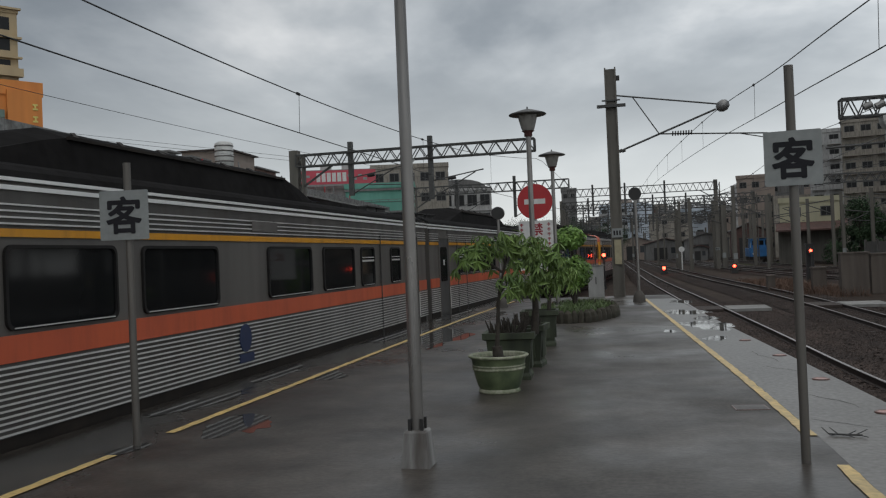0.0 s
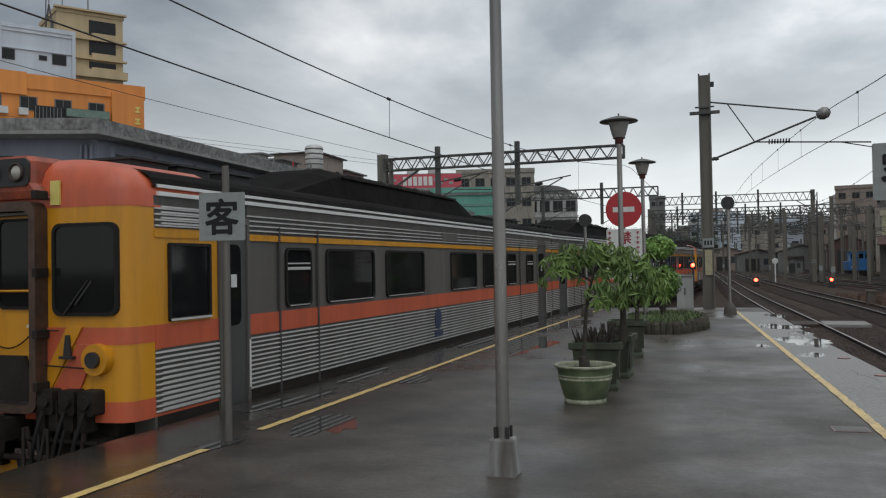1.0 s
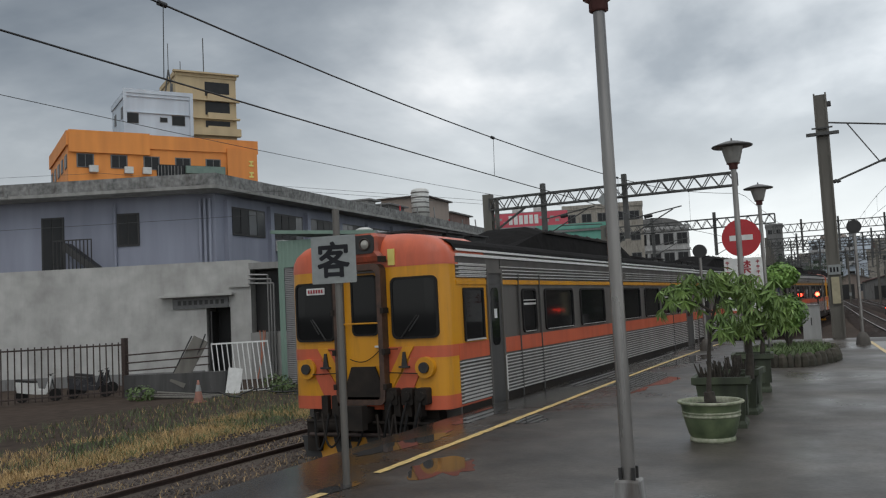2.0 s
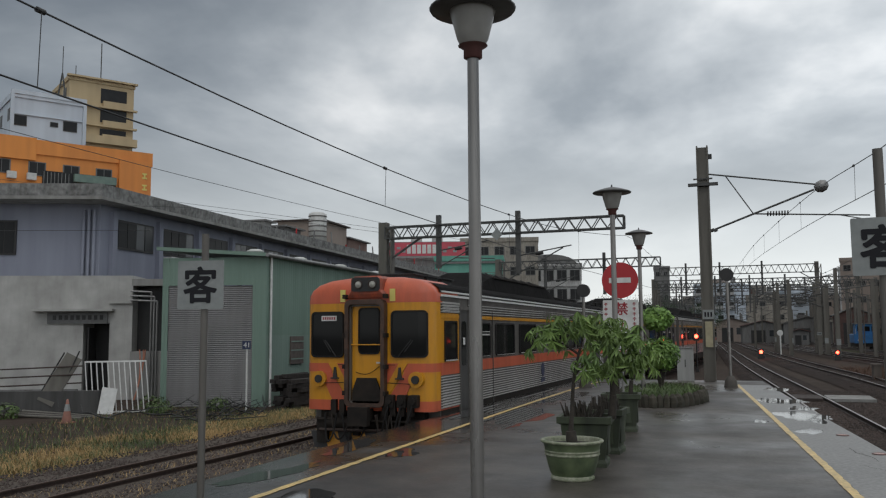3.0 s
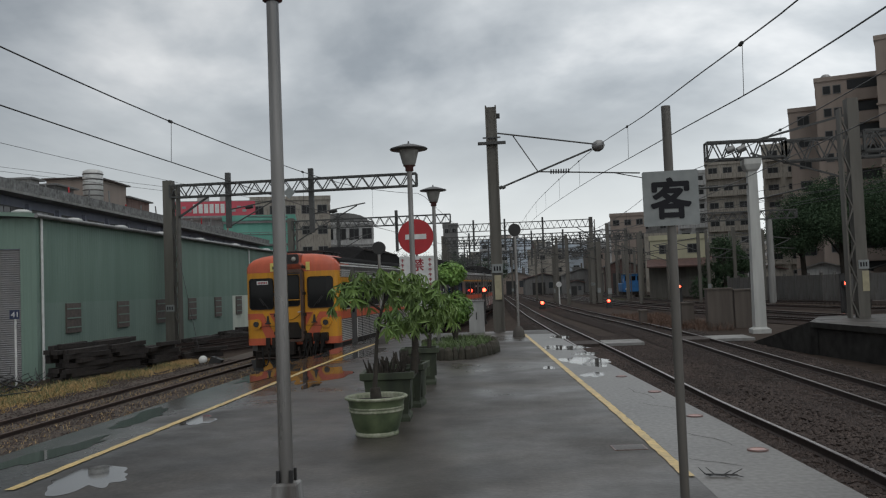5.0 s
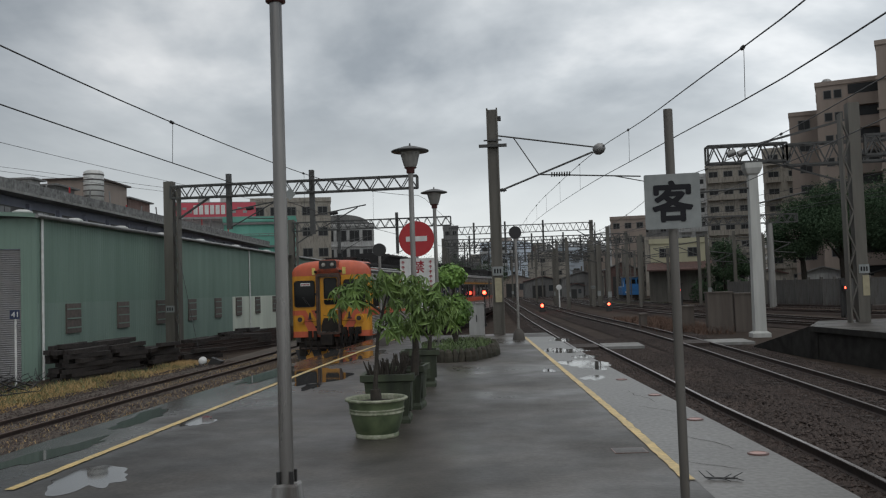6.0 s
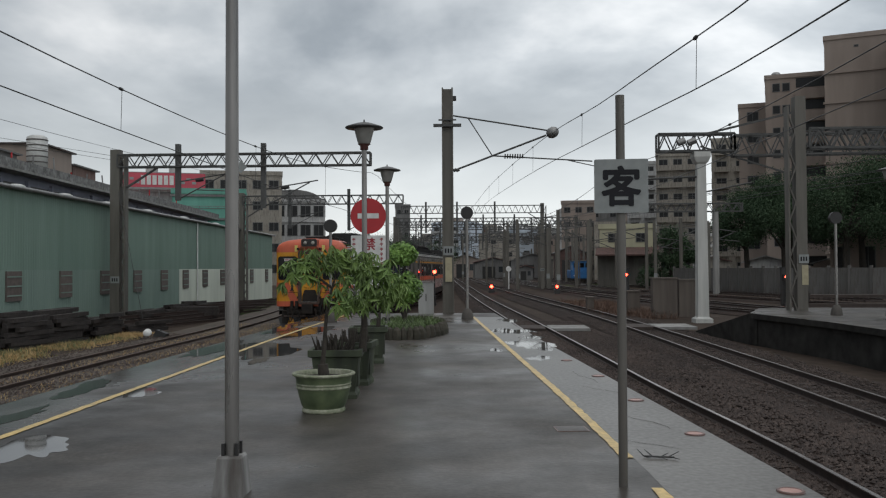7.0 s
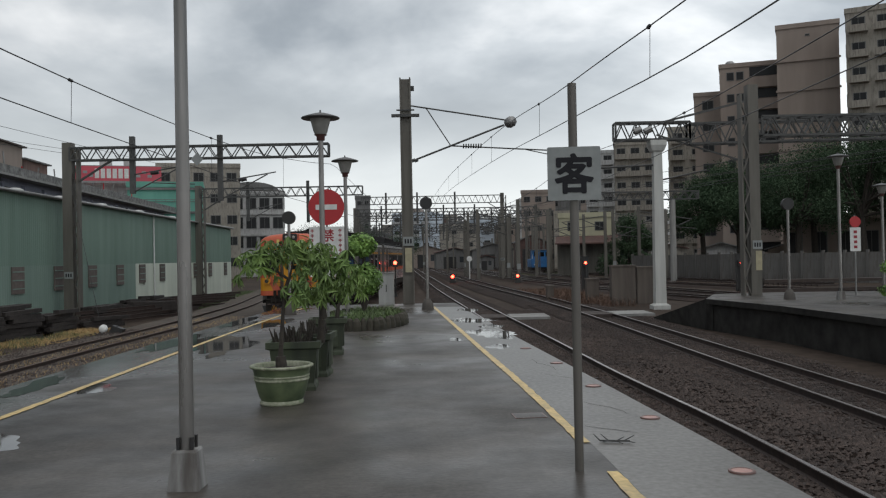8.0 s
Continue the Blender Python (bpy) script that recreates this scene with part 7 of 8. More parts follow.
GREYC = paint("far_grey_concrete", (0.215, 0.215, 0.21), (0.13, 0.13, 0.128), rough=0.85, grain=0.7, stain=0.12, streak=True, grime=0.5)
NETG = paint("green_netting", (0.15, 0.37, 0.30), (0.10, 0.28, 0.22), rough=0.8, grain=1, stain=0.2, streak=True)
DARKGL = paint("dark_room_glass", (0.012, 0.013, 0.014), (0.022, 0.022, 0.023), rough=0.35, grain=1.5, stain=0.6, bump=0, spec=0.25)
# paler glass colour paints the sky's reflection into some panes
SKYGL = paint("sky_reflection_glass", (0.16, 0.17, 0.18), (0.09, 0.095, 0.1), rough=0.12, grain=0.6, bump=0)
ROOFC = paint("stained_parapet", (0.30, 0.30, 0.29), (0.075, 0.075, 0.073), rough=0.9, grain=5, stain=1.6, bump=0.4, grime=0.45)

# long two-storey block behind the shed; the front corner lies at (-28.5, 32.6)
lb = thing("station_block", pose(-29.6, 33.8, LZ), "long blue-grey two-storey block with overhanging flat roof", "building")
ld = Vector((-0.075, 1, 0)).normalized()
lf = Vector((-0.91, -0.41, 0))
LBL = 78


def quad_block(m, a, b, c, d, z0, z1):
    p = [Vector(q) + Vector((0, 0, z)) for z in (z0, z1) for q in (a, b, c, d)]
    m.add(p, [(0, 1, 2, 3), (4, 5, 6, 7), (0, 1, 5, 4), (1, 2, 6, 5), (2, 3, 7, 6), (3, 0, 4, 7)])


o = Vector((0, 0, 0))
m = Mesh()
quad_block(m, o, ld * LBL, ld * LBL + lf * 26, lf * 26, 0, 9.3)
part("wall", m, GREYB, lb, "blue-grey plastered wall")
m = Mesh()
q0 = Vector((1.2, -1.3, 0))
quad_block(m, q0, ld * LBL + Vector((1.2, 1, 0)), ld * LBL + lf * 28, lf * 28 + Vector((0, -1.3, 0)), 9.3, 9.46)
part("roof_slab", m, CONC, lb)
m = Mesh()
qi = Vector((0.9, -1.0, 0))
quad_block(m, q0, ld * LBL + Vector((1.2, 1, 0)), ld * LBL + Vector((0.9, 1, 0)), qi, 9.46, 10.05)
quad_block(m, q0, qi, lf * 28 + Vector((0, -1.0, 0)), lf * 28 + Vector((0, -1.3, 0)), 9.46, 10.05)
part("parapet", m, ROOFC, lb, "black-streaked concrete parapet")
pn = Vector((ld.y, -ld.x, 0))
ang_s = -math.degrees(math.atan2(ld.x, ld.y))
for i in range(19):
    u = 1.2 + i * 4.0
    c = ld * (u + 1.6) + pn * 0.03
    wn_ = part("window", Mesh().slab(Matrix.Translation(c + Vector((0, 0, 7.95))) @ pose(0, 0, 0, 0, 0, ang_s), 0.1, 3.2, 1.5), BLACK, lb, "dark framed window band")
    for k in range(4):
        part("pane", Mesh().slab(Matrix.Translation(c + ld * (-1.13 + 0.755 * k) + pn * 0.06 + Vector((0, 0, 7.95))) @ pose(0, 0, 0, 0, 0, ang_s), 0.02, 0.68, 1.3), (DARKGL, WINGL, DARKGL, DARKGL, SKYGL)[(i * 3 + k * 2) % 5], wn_)
    part("pilaster", Mesh().slab(Matrix.Translation(ld * (u - 0.3) + pn * 0.12 + Vector((0, 0, 4.5))) @ pose(0, 0, 0, 0, 0, ang_s), 0.26, 0.35, 9.0), GREYB, lb)
    if i % 2:
        part("air_conditioner", Mesh().slab(Matrix.Translation(ld * (u + 0.4) + pn * 0.45 + Vector((0, 0, 6.5 + 0.3 * (i % 3)))) @ pose(0, 0, 0, 0, 0, ang_s), 0.5, 0.8, 0.6), VENTW, lb, "pale air conditioner box")
fn = Vector((0.41, -0.91, 0))
ang_f = math.degrees(math.atan2(-lf.y, -lf.x))
for u, wz, ww, wh, what in ((4.53, 7.62, 1.02, 1.6, "window"), (8.5, 6.95, 1.05, 2.9, "doorway"), (12.2, 7.6, 1.1, 1.6, "window")):
    c = lf * u + fn * 0.03
    wn_ = part(what, Mesh().slab(Matrix.Translation(c + Vector((0, 0, wz))) @ pose(0, 0, 0, 0, 0, ang_f), ww + 0.12, 0.1, wh + 0.1), BLACK, lb)
    for k in (-1, 1):
        part("pane", Mesh().slab(Matrix.Translation(c + lf * (k * ww / 4) + fn * 0.06 + Vector((0, 0, wz))) @ pose(0, 0, 0, 0, 0, ang_f), ww / 2 - 0.05, 0.02, wh - 0.06), DARKGL, wn_)
for u in (0.25, 0.5, 0.75, 5.2):
    part("downpipe", Mesh().tube(lf * u + fn * 0.12, lf * u + fn * 0.12 + Vector((0, 0, 9.0)), 0.085), GREYB, lb)
stair = part("stair_railing", Mesh().bar(lf * 6.1 + fn * 0.9 + Vector((0, 0, 7.15)), lf * 8.05 + fn * 0.9 + Vector((0, 0, 7.15)), 0.06).bar(lf * 6.1 + fn * 0.9 + Vector((0, 0, 5.4)), lf * 8.05 + fn * 0.9 + Vector((0, 0, 5.4)), 0.06), BLACK, lb, "black stair railing")
for i in range(11):
    c = lf * (6.1 + i * 0.195) + fn * 0.9
    part("baluster", Mesh().tube(c + Vector((0, 0, 5.4)), c + Vector((0, 0, 7.15)), 0.03, n=6), BLACK, stair)
part("stair_flight", Mesh().bar(lf * 5.6 + fn * 0.5 + Vector((0, 0, 5.3)), lf * 7.6 + fn * 0.5 + Vector((0, 0, 6.9)), 0.8, 0.35), BLACK, lb, "dark stair flight")
part("landing", Mesh().slab(Matrix.Translation(lf * 8.6 + fn * 0.5 + Vector((0, 0, 5.35))) @ pose(0, 0, 0, 0, 0, ang_f), 2.2, 0.95, 0.14), CONC, lb)
for u in (1.2, 6.0, 9.5):
    part("spout", Mesh().slab(Matrix.Translation(lf * u + Vector((0, -1.45, 9.5))), 0.3, 0.4, 0.2), ROOFC, lb)
REDBRICK = paint("stained_red_brick", (0.24, 0.15, 0.125), (0.13, 0.085, 0.075), rough=0.9, grain=2, stain=0.5, bump=0.2, streak=True)
for u, w_, h_, mat in ((24, 3.0, 1.0, GREYC), (31, 6, 2.4, BROWNB), (37.2, 5.2, 1.5, REDBRICK), (42.6, 9, 0.5, REDBRICK), (20.6, 1.2, 1.0, WHITEB)):
    hut = Mesh()
    c = ld * u - pn * 1.6
    quad_block(hut, c, c + ld * w_, c + ld * w_ - pn * 4, c - pn * 4, 9.25, 10.1 + h_)
    hb_ = part("roof_hut", hut, mat, lb)
    cap = Mesh()
    quad_block(cap, c + pn * 0.3 - ld * 0.3, c + ld * (w_ + 0.3) + pn * 0.3, c + ld * (w_ + 0.3) - pn * 4.3, c - ld * 0.3 - pn * 4.3, 10.1 + h_, 10.22 + h_)
    part("hut_roof", cap, RAILWEB if mat is BROWNB else GREYC, hb_)
for n in range(14):
    u = 20 + n * 3.4
    part("roof_pipe", Mesh().tube(ld * u - pn * (0.2 + 0.1 * (n % 3)) + Vector((0, 0, 10.0)), ld * u - pn * 0.3 + Vector((0, 0, 10.6 + 0.25 * (n % 4))), 0.06), (GALV, RED, GREYC)[n % 3], lb)
tk = Mesh()
tk.lathe([(0.0, 10.2), (0.74, 10.2), (0.74, 12.7), (0.5, 12.85), (0.0, 12.9)], 16, centre=ld * 29.0 - pn * 1.0)
tank = part("water_tank", tk, VENTW, lb, "pale ribbed water tank")
for k in range(6):
    part("hoop", Mesh().lathe([(0.745, 10.35 + k * 0.42), (0.79, 10.4 + k * 0.42), (0.745, 10.46 + k * 0.42)], 16, centre=ld * 29.0 - pn * 1.0), STEELDARK, tank)

# low white store in front of it
STOREB = paint("grey_white_plaster", (0.49, 0.485, 0.465), (0.30, 0.295, 0.28), rough=0.9, grain=1.4, stain=0.5, bump=0.25, grime=0.1)
ws = thing("white_store", pose(-25.2, 31.0, LZ), "low stained white store, doorway shade painted black", "building")
# the set-back block is black to paint the shade inside the doorway
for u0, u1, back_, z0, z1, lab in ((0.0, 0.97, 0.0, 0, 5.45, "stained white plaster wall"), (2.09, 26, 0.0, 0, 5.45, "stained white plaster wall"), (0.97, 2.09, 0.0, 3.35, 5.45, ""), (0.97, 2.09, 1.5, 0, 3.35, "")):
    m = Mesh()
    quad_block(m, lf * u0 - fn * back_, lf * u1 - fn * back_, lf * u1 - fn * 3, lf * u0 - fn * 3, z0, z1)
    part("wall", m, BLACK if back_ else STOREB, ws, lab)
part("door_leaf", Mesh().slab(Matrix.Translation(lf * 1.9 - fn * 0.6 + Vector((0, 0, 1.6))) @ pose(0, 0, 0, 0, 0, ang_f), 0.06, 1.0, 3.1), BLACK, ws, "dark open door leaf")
part("canopy", Mesh().slab(Matrix.Translation(lf * 2.45 + fn * 0.22 + Vector((0, 0, 3.92))) @ pose(0, 0, 0, 0, 0, ang_f), 3.4, 0.5, 0.1), STOREB, ws)
tr_ = part("transom", Mesh().slab(Matrix.Translation(lf * 2.33 + fn * 0.05 + Vector((0, 0, 3.58))) @ pose(0, 0, 0, 0, 0, ang_f), 2.57, 0.08, 0.5), WINFR, ws, "grey board with unreadable marks")
for k in range(9):
    part("text_bar", Mesh().slab(Matrix.Translation(lf * (1.3 + k * 0.25) + fn * 0.095 + Vector((0, 0, 3.6))) @ pose(0, 0, 0, 0, 0, ang_f), 0.15, 0.01, 0.2), BLACK, tr_)
part("coping", Mesh().slab(Matrix.Translation(lf * 0.5 + fn * 0.06 + Vector((0, 0, 4.25))) @ pose(0, 0, 0, 0, 0, ang_f), 1.0, 0.1, 0.08), STOREB, ws)
part("plinth", Mesh().slab(Matrix.Translation(lf * 14 + fn * 0.06 + Vector((0, 0, 0.25))) @ pose(0, 0, 0, 0, 0, ang_f), 23.5, 0.12, 0.5), GREYC, ws)
sh2 = thing("side_passage", pose(-24.7, 31.2, LZ), "covered passage between store and shed, shade painted black", "building")
# black middle block paints the shade under the passage roof
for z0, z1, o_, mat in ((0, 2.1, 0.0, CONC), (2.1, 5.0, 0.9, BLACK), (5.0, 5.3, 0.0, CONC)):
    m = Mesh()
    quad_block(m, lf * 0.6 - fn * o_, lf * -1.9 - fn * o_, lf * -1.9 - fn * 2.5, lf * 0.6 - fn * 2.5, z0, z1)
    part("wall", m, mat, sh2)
for k in range(3):
    e_ = lf * (-0.3 - k * 0.13) + fn * 0.12
    part("pipe", Mesh().tube(lf * 0.6 + fn * 0.12 + Vector((0, 0, 4.75 - k * 0.2)), e_ + Vector((0, 0, 4.7 - k * 0.2)), 0.045).tube(e_ + Vector((0, 0, 4.7 - k * 0.2)), e_ + Vector((0, 0, 0)), 0.045), GALV, sh2)
HOSE = paint("faded_orange_hose", (0.50, 0.2, 0.12), (0.36, 0.15, 0.1), rough=0.6, grain=6)
hs = thing("orange_hose", pose(-24.62, 31.0, LZ), "faded orange hoses hanging down the passage wall", "hose")
for k in range(3):
    m, prev = Mesh(), None
    for i in range(9):
        u = i / 8
        p = Vector((-0.05 + 0.1 * k + 0.12 * math.sin(u * 2.6 + k), -0.12 - 0.35 * u * u, 2.15 * (1 - u) + 0.03))
        if prev:
            m.tube(prev, p, 0.028, n=6)
        prev = p
    part("hose", m, HOSE, hs)

# yard fence, leaning gate, cone and scooters before the store
fence = thing("yard_fence", pose(-25.3, 23.6, LZ), "rusty dark steel bar fence", "fence")
fd = Vector((-0.62, -0.785, 0))
for i in range(40):
    c = fd * (i * 0.22)
    part("bar", Mesh().tube(c + Vector((0, 0, 0.1)), c + Vector((0, 0, 2.1)), 0.024, n=6), RAILWEB, fence)
for zz in (0.25, 2.0):
    part("rail", Mesh().bar(Vector((0, 0, zz)), fd * 8.8 + Vector((0, 0, zz)), 0.06), RAILWEB, fence)
for u in (0.0, 4.4, 8.8):
    part("post", Mesh().box(fd.x * u - 0.09, fd.y * u - 0.09, 0, fd.x * u + 0.09, fd.y * u + 0.09, 2.25), RAILWEB, fence)
wf = thing("wire_fence", pose(-25.2, 23.6, LZ), "low fence of three steel rails on a stone wall", "fence")
wd = Vector((0.93, 0.37, 0))
for k in range(3):
    part("rail", Mesh().tube(Vector((0, 0, 1.0 + 0.3 * k)), wd * 3.2 + Vector((0, 0, 1.12 + 0.3 * k)), 0.026), RAILWEB, wf)
part("stone_wall", Mesh().slab(Matrix.Translation(wd * 1.9 + Vector((0, 0, 0.42))) @ pose(0, 0, 0, 0, 0, 21.7), 3.9, 0.35, 0.84), WALLC, wf, "low dark stone wall")
bd2 = thing("sheet_metal", pose(-23.0, 24.75, LZ, 0, 0, 20), "grey sheet panel leaning on the low wall", "sheet metal")
part("sheet", Mesh().slab(pose(-0.05, -0.25, 1.25, -12, 27, 0), 0.6, 0.05, 1.9), MASTC, bd2)
part("frame", Mesh().bar((-0.85, -0.28, 0.5), (0.0, -0.03, 2.2), 0.05).bar((-0.1, -0.32, 0.5), (0.55, -0.06, 2.25), 0.05), BLACK, bd2)
gate = thing("leaning_gate", pose(-22.0, 24.9, LZ, -10, 0, 42), "pale barred gate leaning against a wall", "gate")
for i in range(12):
    part("bar", Mesh().tube(Vector((i * 0.19, 0, 0)), Vector((i * 0.19 - 0.16, 0, 1.9)), 0.024, n=6), WHITE, gate)
part("gate_frame", Mesh().bar((0, 0, 0.05), (2.1, 0, 0.05), 0.055).bar((-0.16, 0, 1.88), (1.95, 0, 1.88), 0.055), WHITE, gate)
bd = thing("leaning_board", pose(-21.35, 25.0, LZ, -12, 8, 35), "small white board leaning on the gate", "board")
part("panel", Mesh().box(-0.26, -0.02, 0, 0.26, 0.02, 0.95), WHITE, bd)
for n in range(5):
    t = thing("timber_pole", pose(-22.6 + n * 0.15, 23.2 + n * 0.22, LZ + 0.06, 0, 2 + n, 12 + n * 5), "weathered pole lying in the grass", "pole", "poles in the yard")
    part("pole", Mesh().tube((-1.6, 0, 0), (1.6, 0, 0), 0.05), (MASTC, OLDWOOD)[n % 2], t)
rng_d = random.Random(8)
for n in range(26):
    t = thing("dead_branch", pose(rng_d.uniform(-20.2, -15.6), rng_d.uniform(23.3, 27.5), LZ + 0.03, 0, 0, rng_d.uniform(0, 360)), "black dead branch lying on the ground", "branch", "dead branches")
    m, p = Mesh(), Vector((0, 0, 0))
    for i in range(5):
        q = p + Vector((rng_d.uniform(0.2, 0.45), rng_d.uniform(-0.2, 0.2), rng_d.uniform(-0.04, 0.16) if p.z < 0.3 else -0.1))
        m.tube(p, q, 0.035 - i * 0.005, 0.03 - i * 0.005, n=5)
        m.tube(q, q + Vector((rng_d.uniform(-0.2, 0.3), rng_d.uniform(-0.3, 0.3), rng_d.uniform(0.05, 0.3))), 0.014, 0.005, n=4)
        p = q
    part("limb", m, BLACK, t)
for n, (x, y, r) in enumerate(((-20.6, 26.6, 0.5), (-19.4, 25.4, 0.4), (-23.6, 22.7, 0.45), (-18.2, 27.3, 0.4))):
    leafy("weed_clump", x, y, [((0, 0, LZ + r * 0.5), (r * 1.3, r, r * 0.7))], [((0, 0, LZ), (0, 0, LZ + 0.2), 0.02)], "dark green weed clump by the wall", 130 + n, 260, 0.07, GRASS, "weeds in the yard")
TINC = paint("faded_cone_plastic", (0.30, 0.13, 0.09), (0.2, 0.1, 0.08), rough=0.7, grain=9)
cone = thing("traffic_cone", pose(-20.47, 22.24, LZ), "faded orange traffic cone with white sleeve", "traffic cone")
part("body", Mesh().lathe([(0.16, 0.04), (0.03, 0.75), (0.0, 0.76)], 16), TINC, cone)
part("sleeve", Mesh().lathe([(0.1, 0.38), (0.062, 0.6)], 16), SIGNW, cone)
part("foot", Mesh().box(-0.2, -0.2, 0, 0.2, 0.2, 0.04), TINC, cone)
SCOOT = paint("dark_scooter_paint", (0.03, 0.03, 0.035), (0.05, 0.05, 0.055), rough=0.25, grain=4, bump=0)
for x, y, body, lab in ((-28.3, 22.2, WHITE, "white motor scooter parked behind the fence"), (-27.2, 23.6, SCOOT, "dark motor scooter parked behind the fence"), (-28.2, 24.8, SCOOT, "black motor scooter parked by the store")):
    sc = thing("motor_scooter", pose(x, y, LZ, 0, 0, 35), lab, "scooter", "parked scooters")
    for u in (-0.6, 0.6):
        part("wheel", Mesh().tube((u, -0.05, 0.24), (u, 0.05, 0.24), 0.24, n=16), RUBBER, sc)
    part("body", Mesh().prism([(-0.75, 0.4), (-0.1, 0.3), (0.3, 0.28), (0.42, 0.5), (0.5, 0.95), (0.42, 0.95), (0.25, 0.45), (-0.05, 0.5), (-0.1, 0.72), (-0.8, 0.8)], -0.15, 0.15, "y"), body, sc)
    part("seat", Mesh().prism([(-0.8, 0.8), (-0.1, 0.72), (-0.1, 0.8), (-0.8, 0.9)], -0.14, 0.14, "y"), BLACK, sc)
    part("handlebar", Mesh().tube((0.42, -0.32, 1.02), (0.42, 0.32, 1.02), 0.02).tube((0.6, 0, 0.3), (0.42, 0, 1.02), 0.03), BLACK, sc)

# town beyond: left
def panel_bands(t, w, d, h, zs, mat):
    for zz in zs:
        part("cornice", Mesh().box(-w / 2 - 0.2, -d / 2 - 0.25, zz, w / 2 + 0.2, -d / 2, zz + 0.3), mat, t)


ob_ = building("orange_block", -63.1, 63.1, 17.2, 13, 19.1, 57, ORANGEB, "orange tiled block with dark windows", cols=6, floors=6, win=(1.3, 1.1), faces=(0, 1, 3), roof_h=1.1)
# flat dark sheet on the wall, painted as the shade of a balcony recess
part("recess_shade", Mesh().box(-1.0, -6.62, 15.4, 5.4, -6.59, 17.5), DARKGL, ob_, "flat dark band painted as balcony shade")
for k in range(8):
    part("grille", Mesh().box(-0.9 + k * 0.3, -6.7, 15.5, -0.86 + k * 0.3, -6.63, 17.4), GALV, ob_)
part("awning", Mesh().box(1.6, -7.1, 16.7, 5.3, -6.6, 17.4), paint("faded_green_glazing", (0.17, 0.24, 0.2), (0.1, 0.15, 0.13), rough=0.5, grain=2), ob_, "faded green glazed awning")
part("balcony", Mesh().box(-1.1, -7.0, 14.8, 5.5, -6.59, 15.4), ORANGEB, ob_)
part("corner_bay", Mesh().box(5.6, -6.9, 0, 8.55, -6.55, 19.3), ORANGEB, ob_, "plain orange tiled corner bay")
part("upper_wall", Mesh().box(-8.55, -6.75, 18.3, -1.6, -6.55, 20.3), ORANGEB, ob_)
for x0 in (-6.9, -3.9, -2.3):
    part("air_conditioner", Mesh().box(x0, -7.05, 16.5, x0 + 0.75, -6.62, 17.1), VENTW, ob_, "pale air conditioner box")
for k in range(3):
    part("text_bar", Mesh().box(7.7, -6.96, 15.4 + k * 1.1, 8.15, -6.91, 15.55 + k * 1.1).box(7.85, -6.965, 15.55 + k * 1.1, 8.0, -6.91, 15.8 + k * 1.1).box(7.7, -6.96, 15.8 + k * 1.1, 8.15, -6.91, 15.95 + k * 1.1), STICKER, ob_)
pt_ = building("pale_tower", -80.6, 80.6, 7.8, 9, 30.8, 57, PALEB, "pale blue plastered tower with small windows", cols=2, floors=8, win=(1.0, 1.3), faces=(3,))
for u, w_, h_ in ((-3.2, 1.5, 1.25), (0.6, 0.8, 0.6), (2.4, 1.5, 1.25)):
    wn_ = part("window", Mesh().box(u - w_ / 2 - 0.06, -4.56, 27.9 - h_ / 2, u + w_ / 2 + 0.06, -4.5, 27.9 + h_ / 2), WINFR, pt_)
    part("pane", Mesh().box(u - w_ / 2, -4.58, 27.95 - h_ / 2, u + w_ / 2, -4.565, 27.85 + h_ / 2), DARKGL, wn_)
for x0, x1, z0, z1 in ((-4.2, -3.8, 24, 31.5), (3.8, 4.2, 24, 31.5), (-3.8, 3.8, 31.0, 31.5)):
    part("border", Mesh().box(x0, -4.75, z0, x1, -4.5, z1), PALEB, pt_)
part("ledge", Mesh().box(-3.8, -4.68, 28.6, 3.8, -4.5, 28.72), PALEB, pt_)
bt = building("beige_tower", -88.7, 98.4, 8.8, 10, 38.6, 56, BEIGEB, "tall beige residential tower with recessed balconies", cols=2, floors=11, win=(1.6, 1.3), faces=(3,), roof_h=0.5)
# the balconies' shade is painted as flat dark sheets on the front
for z0, z1 in ((35.7, 37.8), (32.9, 35.0), (30.9, 32.0), (26.2, 28.4)):
    part("recess_shade", Mesh().box(-0.2, -5.06, z0, 3.4, -5.01, z1), DARKGL, bt, "flat dark sheet painted as balcony shade")
    part("balcony", Mesh().box(0.1, -5.5, z0 - 0.75, 3.6, -5.0, z0 + 0.25), BEIGEB, bt)
for z0 in (38.85, 34.9, 32.2):
    part("cornice", Mesh().box(-4.8, -5.6, z0, 4.8, -5.0, z0 + 0.25), BEIGEB, bt)
part("balustrade", Mesh().box(-4.6, -5.9, 29.7, 4.8, -5.0, 30.8), BEIGEB, bt)
wn_ = part("window", Mesh().box(1.4, -5.08, 27.0, 3.6, -5.0, 28.4), WINFR, bt)
part("pane", Mesh().box(1.5, -5.1, 27.1, 3.5, -5.085, 28.3), DARKGL, wn_)
part("roof_mast", Mesh().tube((1, 0, 39), (1, 0, 46), 0.08).tube((-2.5, 0, 39), (-2.5, 0, 42), 0.06), TRUSS, bt)
mst = thing("radio_mast", pose(-79.9, 83.2, 30.3), "small dark lattice radio mast on the roof", "mast")
part("frame", Mesh().bar((-0.9, 0, 0), (0, 0, 4.5), 0.14).bar((0.9, 0, 0), (0, 0, 4.5), 0.14).bar((-0.6, 0, 1.5), (0.6, 0, 1.5), 0.1).bar((-0.3, 0, 3), (0.3, 0, 3), 0.1).tube((0, 0, 4.5), (0, 0, 8), 0.05), TRUSS, mst)
